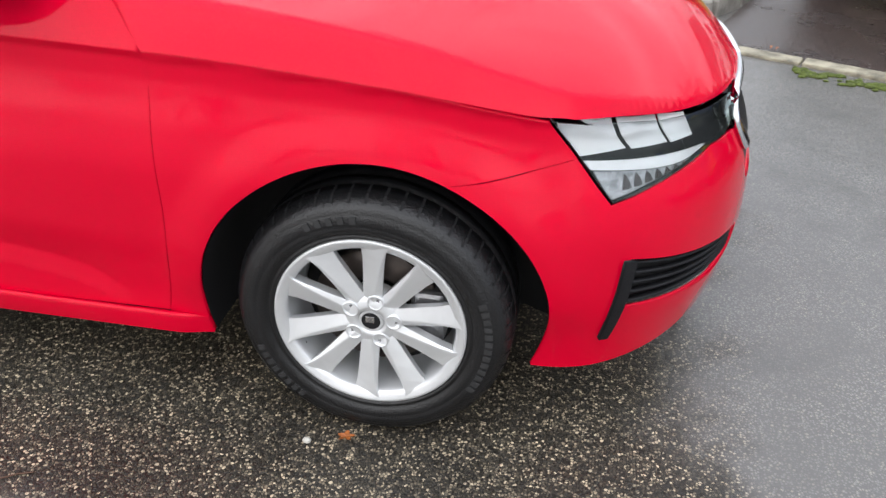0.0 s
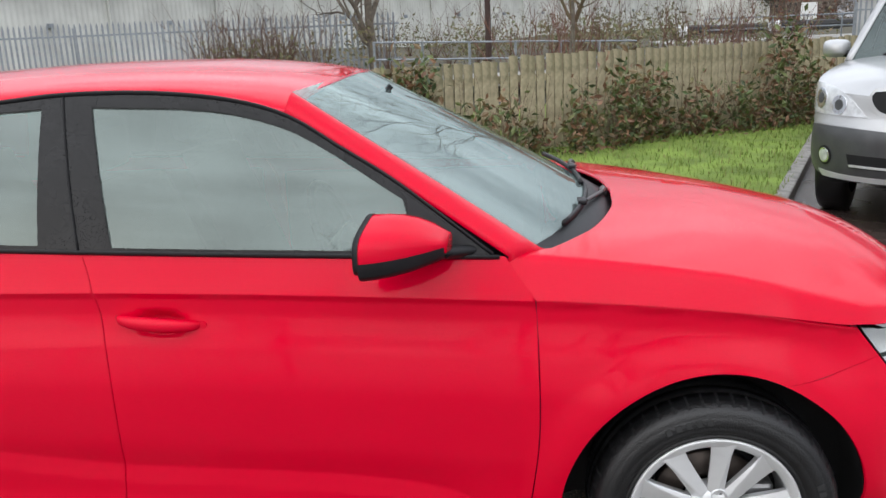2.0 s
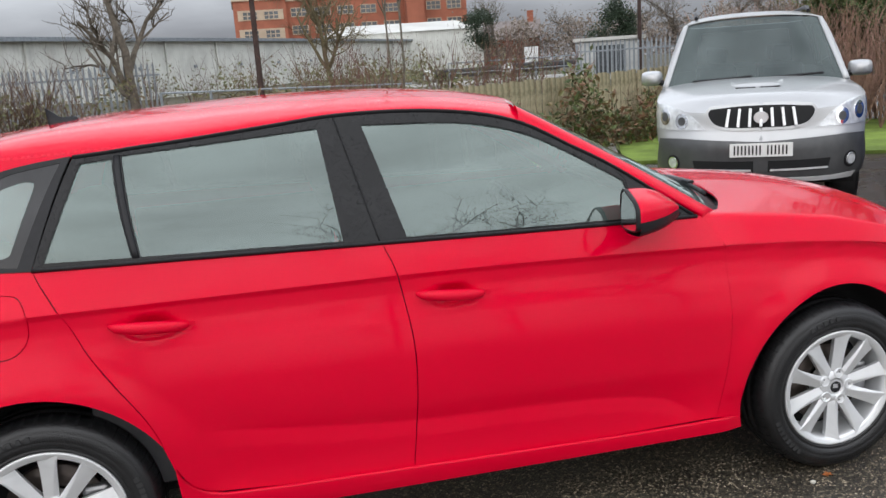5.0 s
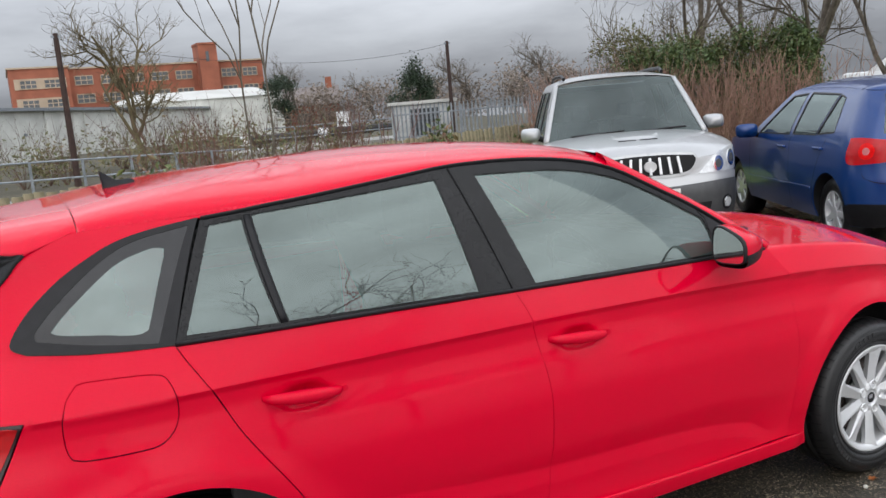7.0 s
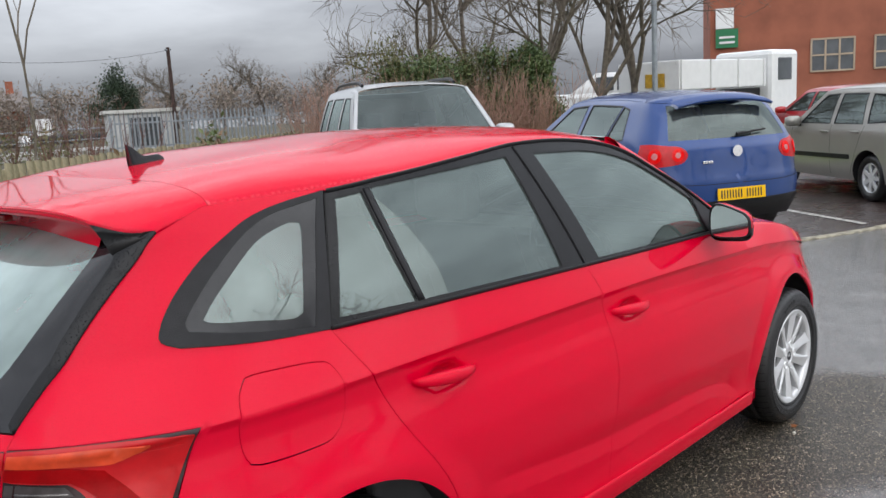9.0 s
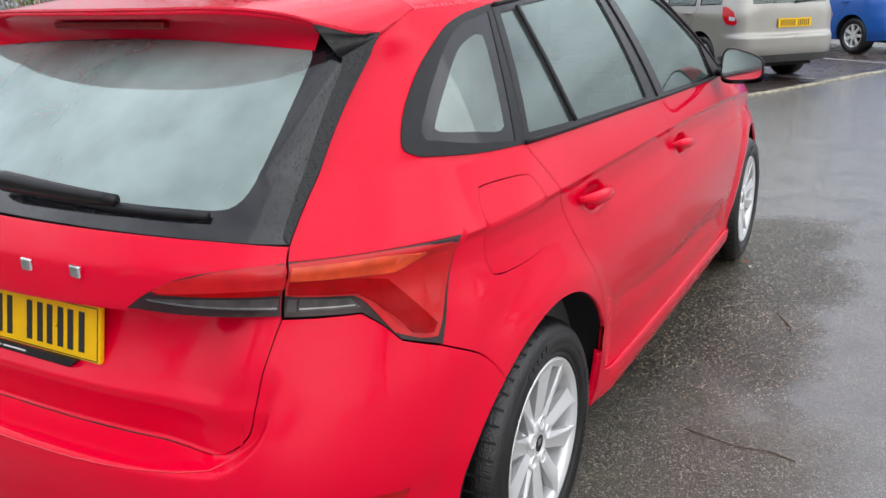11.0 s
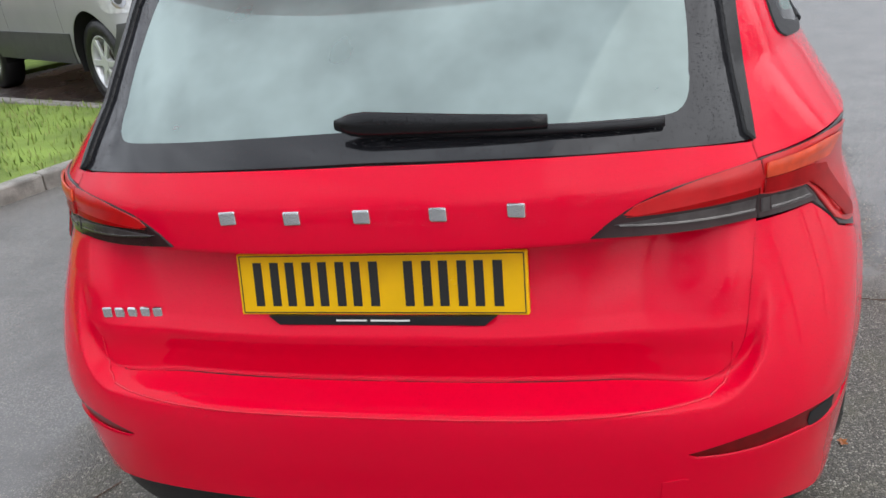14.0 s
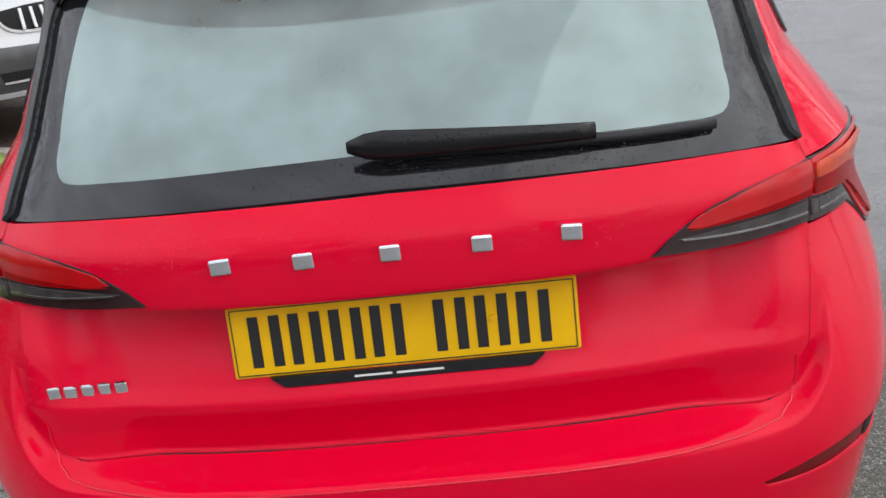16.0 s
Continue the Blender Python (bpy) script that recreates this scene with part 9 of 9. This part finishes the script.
fac = empty("brick_factory", "long red-brick factory with banded windows and a square tower", "building", pose(-1.8, 114, 0, 0, 0, 0))
bm = bmesh.new()
box(bm, 0, 0, 0, 6.8, 14, 10.5)
box(bm, 6.8, 1.2, 0, 31.8, 14, 10.3)
part("wall", bm, BRICK, fac)
bm = bmesh.new()
box(bm, 22.9, -0.8, 0, 25.3, 3.0, 12.5)
part("tower", bm, BRICK, fac)
bm = bmesh.new()
box(bm, 22.8, -0.9, 12.5, 25.4, 3.1, 12.75)
part("tower_coping", bm, BRICK, fac)
bm = bmesh.new()
box(bm, 23.8, -0.86, 10.3, 24.2, -0.78, 11.6)
part("tower_slit", bm, PANE, fac)
bm = bmesh.new()
box(bm, -0.15, -0.2, 10.5, 6.95, 14.2, 10.7)
box(bm, 6.95, 1.0, 10.3, 31.95, 14.2, 10.5)
part("parapet", bm, STONE, fac)
for z0, z1 in ((8.0, 9.3), (5.5, 6.9)):
    bm = bmesh.new()
    box(bm, 0.5, -0.05, z0, 6.4, 0.02, z1)
    part("pale_band", bm, STONE, fac)
facade(fac, 0.7, 0, 6.2, 0, 2, ((8.1, 9.1), (5.7, 6.7)), -0.10)
facade(fac, 7.0, 0, 22.6, 0, 5, ((8.3, 9.4), (6.0, 7.1)), 1.14)
facade(fac, 25.6, 0, 31.4, 0, 2, ((8.3, 9.4), (6.0, 7.1)), 1.14)
hs_ = empty("brick_house", "distant red-brick house with a pitched roof and chimney", "house", pose(27, 104, 0, 0, 0, -18))
bm = bmesh.new()
box(bm, 0, 0, 0, 9, 7, 3.6)
q = [bm.verts.new(v) for v in ((0, 0, 3.6), (0, 7, 3.6), (0, 3.5, 5.6), (9, 0, 3.6), (9, 7, 3.6), (9, 3.5, 5.6))]
bm.faces.new((q[0], q[2], q[1]))
bm.faces.new((q[3], q[4], q[5]))
part("wall", bm, BRICK, hs_)
bm = bmesh.new()
q = [bm.verts.new(v) for v in ((-0.3, -0.4, 3.4), (9.3, -0.4, 3.4), (9.3, 3.5, 5.75), (-0.3, 3.5, 5.75), (9.3, 7.4, 3.4), (-0.3, 7.4, 3.4))]
bm.faces.new((q[0], q[1], q[2], q[3]))
bm.faces.new((q[3], q[2], q[4], q[5]))
part("roof", bm, material("slate_roof", (0.20, 0.17, 0.16), 0.6, vary=0.3, scale=1.5), hs_)
bm = bmesh.new()
box(bm, 7.6, 3.0, 5.0, 8.4, 4.0, 6.9)
part("chimney", bm, BRICK, hs_)
facade(hs_, 0.5, 0, 8.5, 0, 3, ((1.2, 2.4),))
br = empty("brick_shop", "red-brick building with a green and white sign", "building", pose(44.5, 21.0, 0, 0, 0, -62))
bm = bmesh.new()
box(bm, 0, 0, 0, 16, 12, 8.5)
part("wall", bm, BRICK, br)
bm = bmesh.new()
box(bm, 0.30, -0.25, 3.85, 1.55, -0.05, 4.92)
sgn = part("green_sign", bm, material("green_sign_board", (0.01, 0.16, 0.06), 0.5, vary=0.15, scale=2), br)
bm = bmesh.new()
box(bm, 0.30, -0.25, 4.95, 1.3, -0.05, 6.1)
part("white_sign", bm, WHITE, br)
for z in (4.45, 4.15):
    bm = bmesh.new()
    box(bm, 0.50, -0.28, z - 0.06, 1.35, -0.25, z + 0.06)
    part("sign_bar", bm, WHITE, sgn)
facade(br, 5.0, 0, 15.0, 0, 3, ((2.2, 4.0),))

# ---- vehicles further off ----
van = empty("white_pickup", "small white double-cab pickup parked beyond the trees", "van", pose(23.5, 14.5, 0, 0, 0, 122))
bm = bmesh.new()
box(bm, -2.4, -0.9, 0.55, 2.4, 0.9, 1.62, 0.14)
part("body", bm, WHITE, van)
loft("cab", [[(x, -w, 1.50), (x, -w * 0.98, z), (x, w * 0.98, z), (x, w, 1.50)] for (x, z, w) in ((-1.95, 1.6, 0.86), (-1.85, 2.28, 0.76), (0.70, 2.32, 0.76), (1.65, 1.6, 0.86))], WHITE, van)
for x0, x1 in ((-1.70, -0.85), (-0.72, -0.02), (0.10, 0.72)):
    for s_ in (-1, 1):
        bm = bmesh.new()
        box(bm, x0, s_ * 0.78, 1.68, x1, s_ * 0.87, 2.16, 0.03)
        part("window", bm, PANE, van)
loft("windscreen", [[(1.53, -0.74, 1.72), (1.53, 0.74, 1.72)], [(0.86, -0.66, 2.24), (0.86, 0.66, 2.24)]], PANE, van)
for x in (-1.5, 1.5):
    for s_ in (-1, 1):
        simple_wheel(van, pose(x, s_ * 0.86, 0.38, 0, 0, 0 if s_ < 0 else 180), 0.38, 6)
trk = empty("tipper_truck", "white drop-side tipper truck with a high cab", "truck", pose(20.63, 9.63, 0, 0, 0, -5))
bm = bmesh.new()
box(bm, -3.0, -1.0, 1.55, 1.7, 1.0, 2.36, 0.03)
part("tipper_body", bm, WHITE, trk)
for k in range(4):
    bm = bmesh.new()
    box(bm, -2.95 + 1.5 * k, -1.05, 1.55, -2.87 + 1.5 * k, -1.0, 2.36)
    part("side_post", bm, WHITE, trk)
bm = bmesh.new()
box(bm, 2.15, -1.0, 0.6, 3.9, 1.0, 2.65, 0.15)
part("cab", bm, WHITE, trk)
for s_ in (-1, 1):
    bm = bmesh.new()
    box(bm, 2.5, s_ * 0.97, 1.70, 3.4, s_ * 1.02, 2.40, 0.03)
    part("window", bm, PANE, trk)
bm = bmesh.new()
box(bm, -3.0, -0.6, 0.85, 3.0, 0.6, 1.50)
part("chassis", bm, BLACK, trk)
for x in (-1.8, 2.9):
    for s_ in (-1, 1):
        simple_wheel(trk, pose(x, s_ * 0.95, 0.50, 0, 0, 0 if s_ < 0 else 180), 0.50, 6)
bm = bmesh.new()
box(bm, -3.06, -0.55, 1.65, -3.01, 0.05, 2.02)
part("hazard_board", bm, material("hazard_yellow", (0.6, 0.35, 0.02), 0.5, vary=0.5, scale=6), trk)


def plain_hatch(name, m, body, label):
    """A parked hatchback seen far off, on the blue car's lines."""
    ob = empty(name, label, "car", m)
    vehicle(ob, s2, body, hatch_cfg)
    return ob


plain_hatch("red_hatchback", pose(16.5, 5.2, 0, 0, 0, 50), CARRED, "dull red hatchback parked far along the bays")
plain_hatch("bright_blue_car", pose(14.6, 0.95, 0, 0, 0, 48), SKYBLUE, "bright blue hatchback parked at the end of the bays")
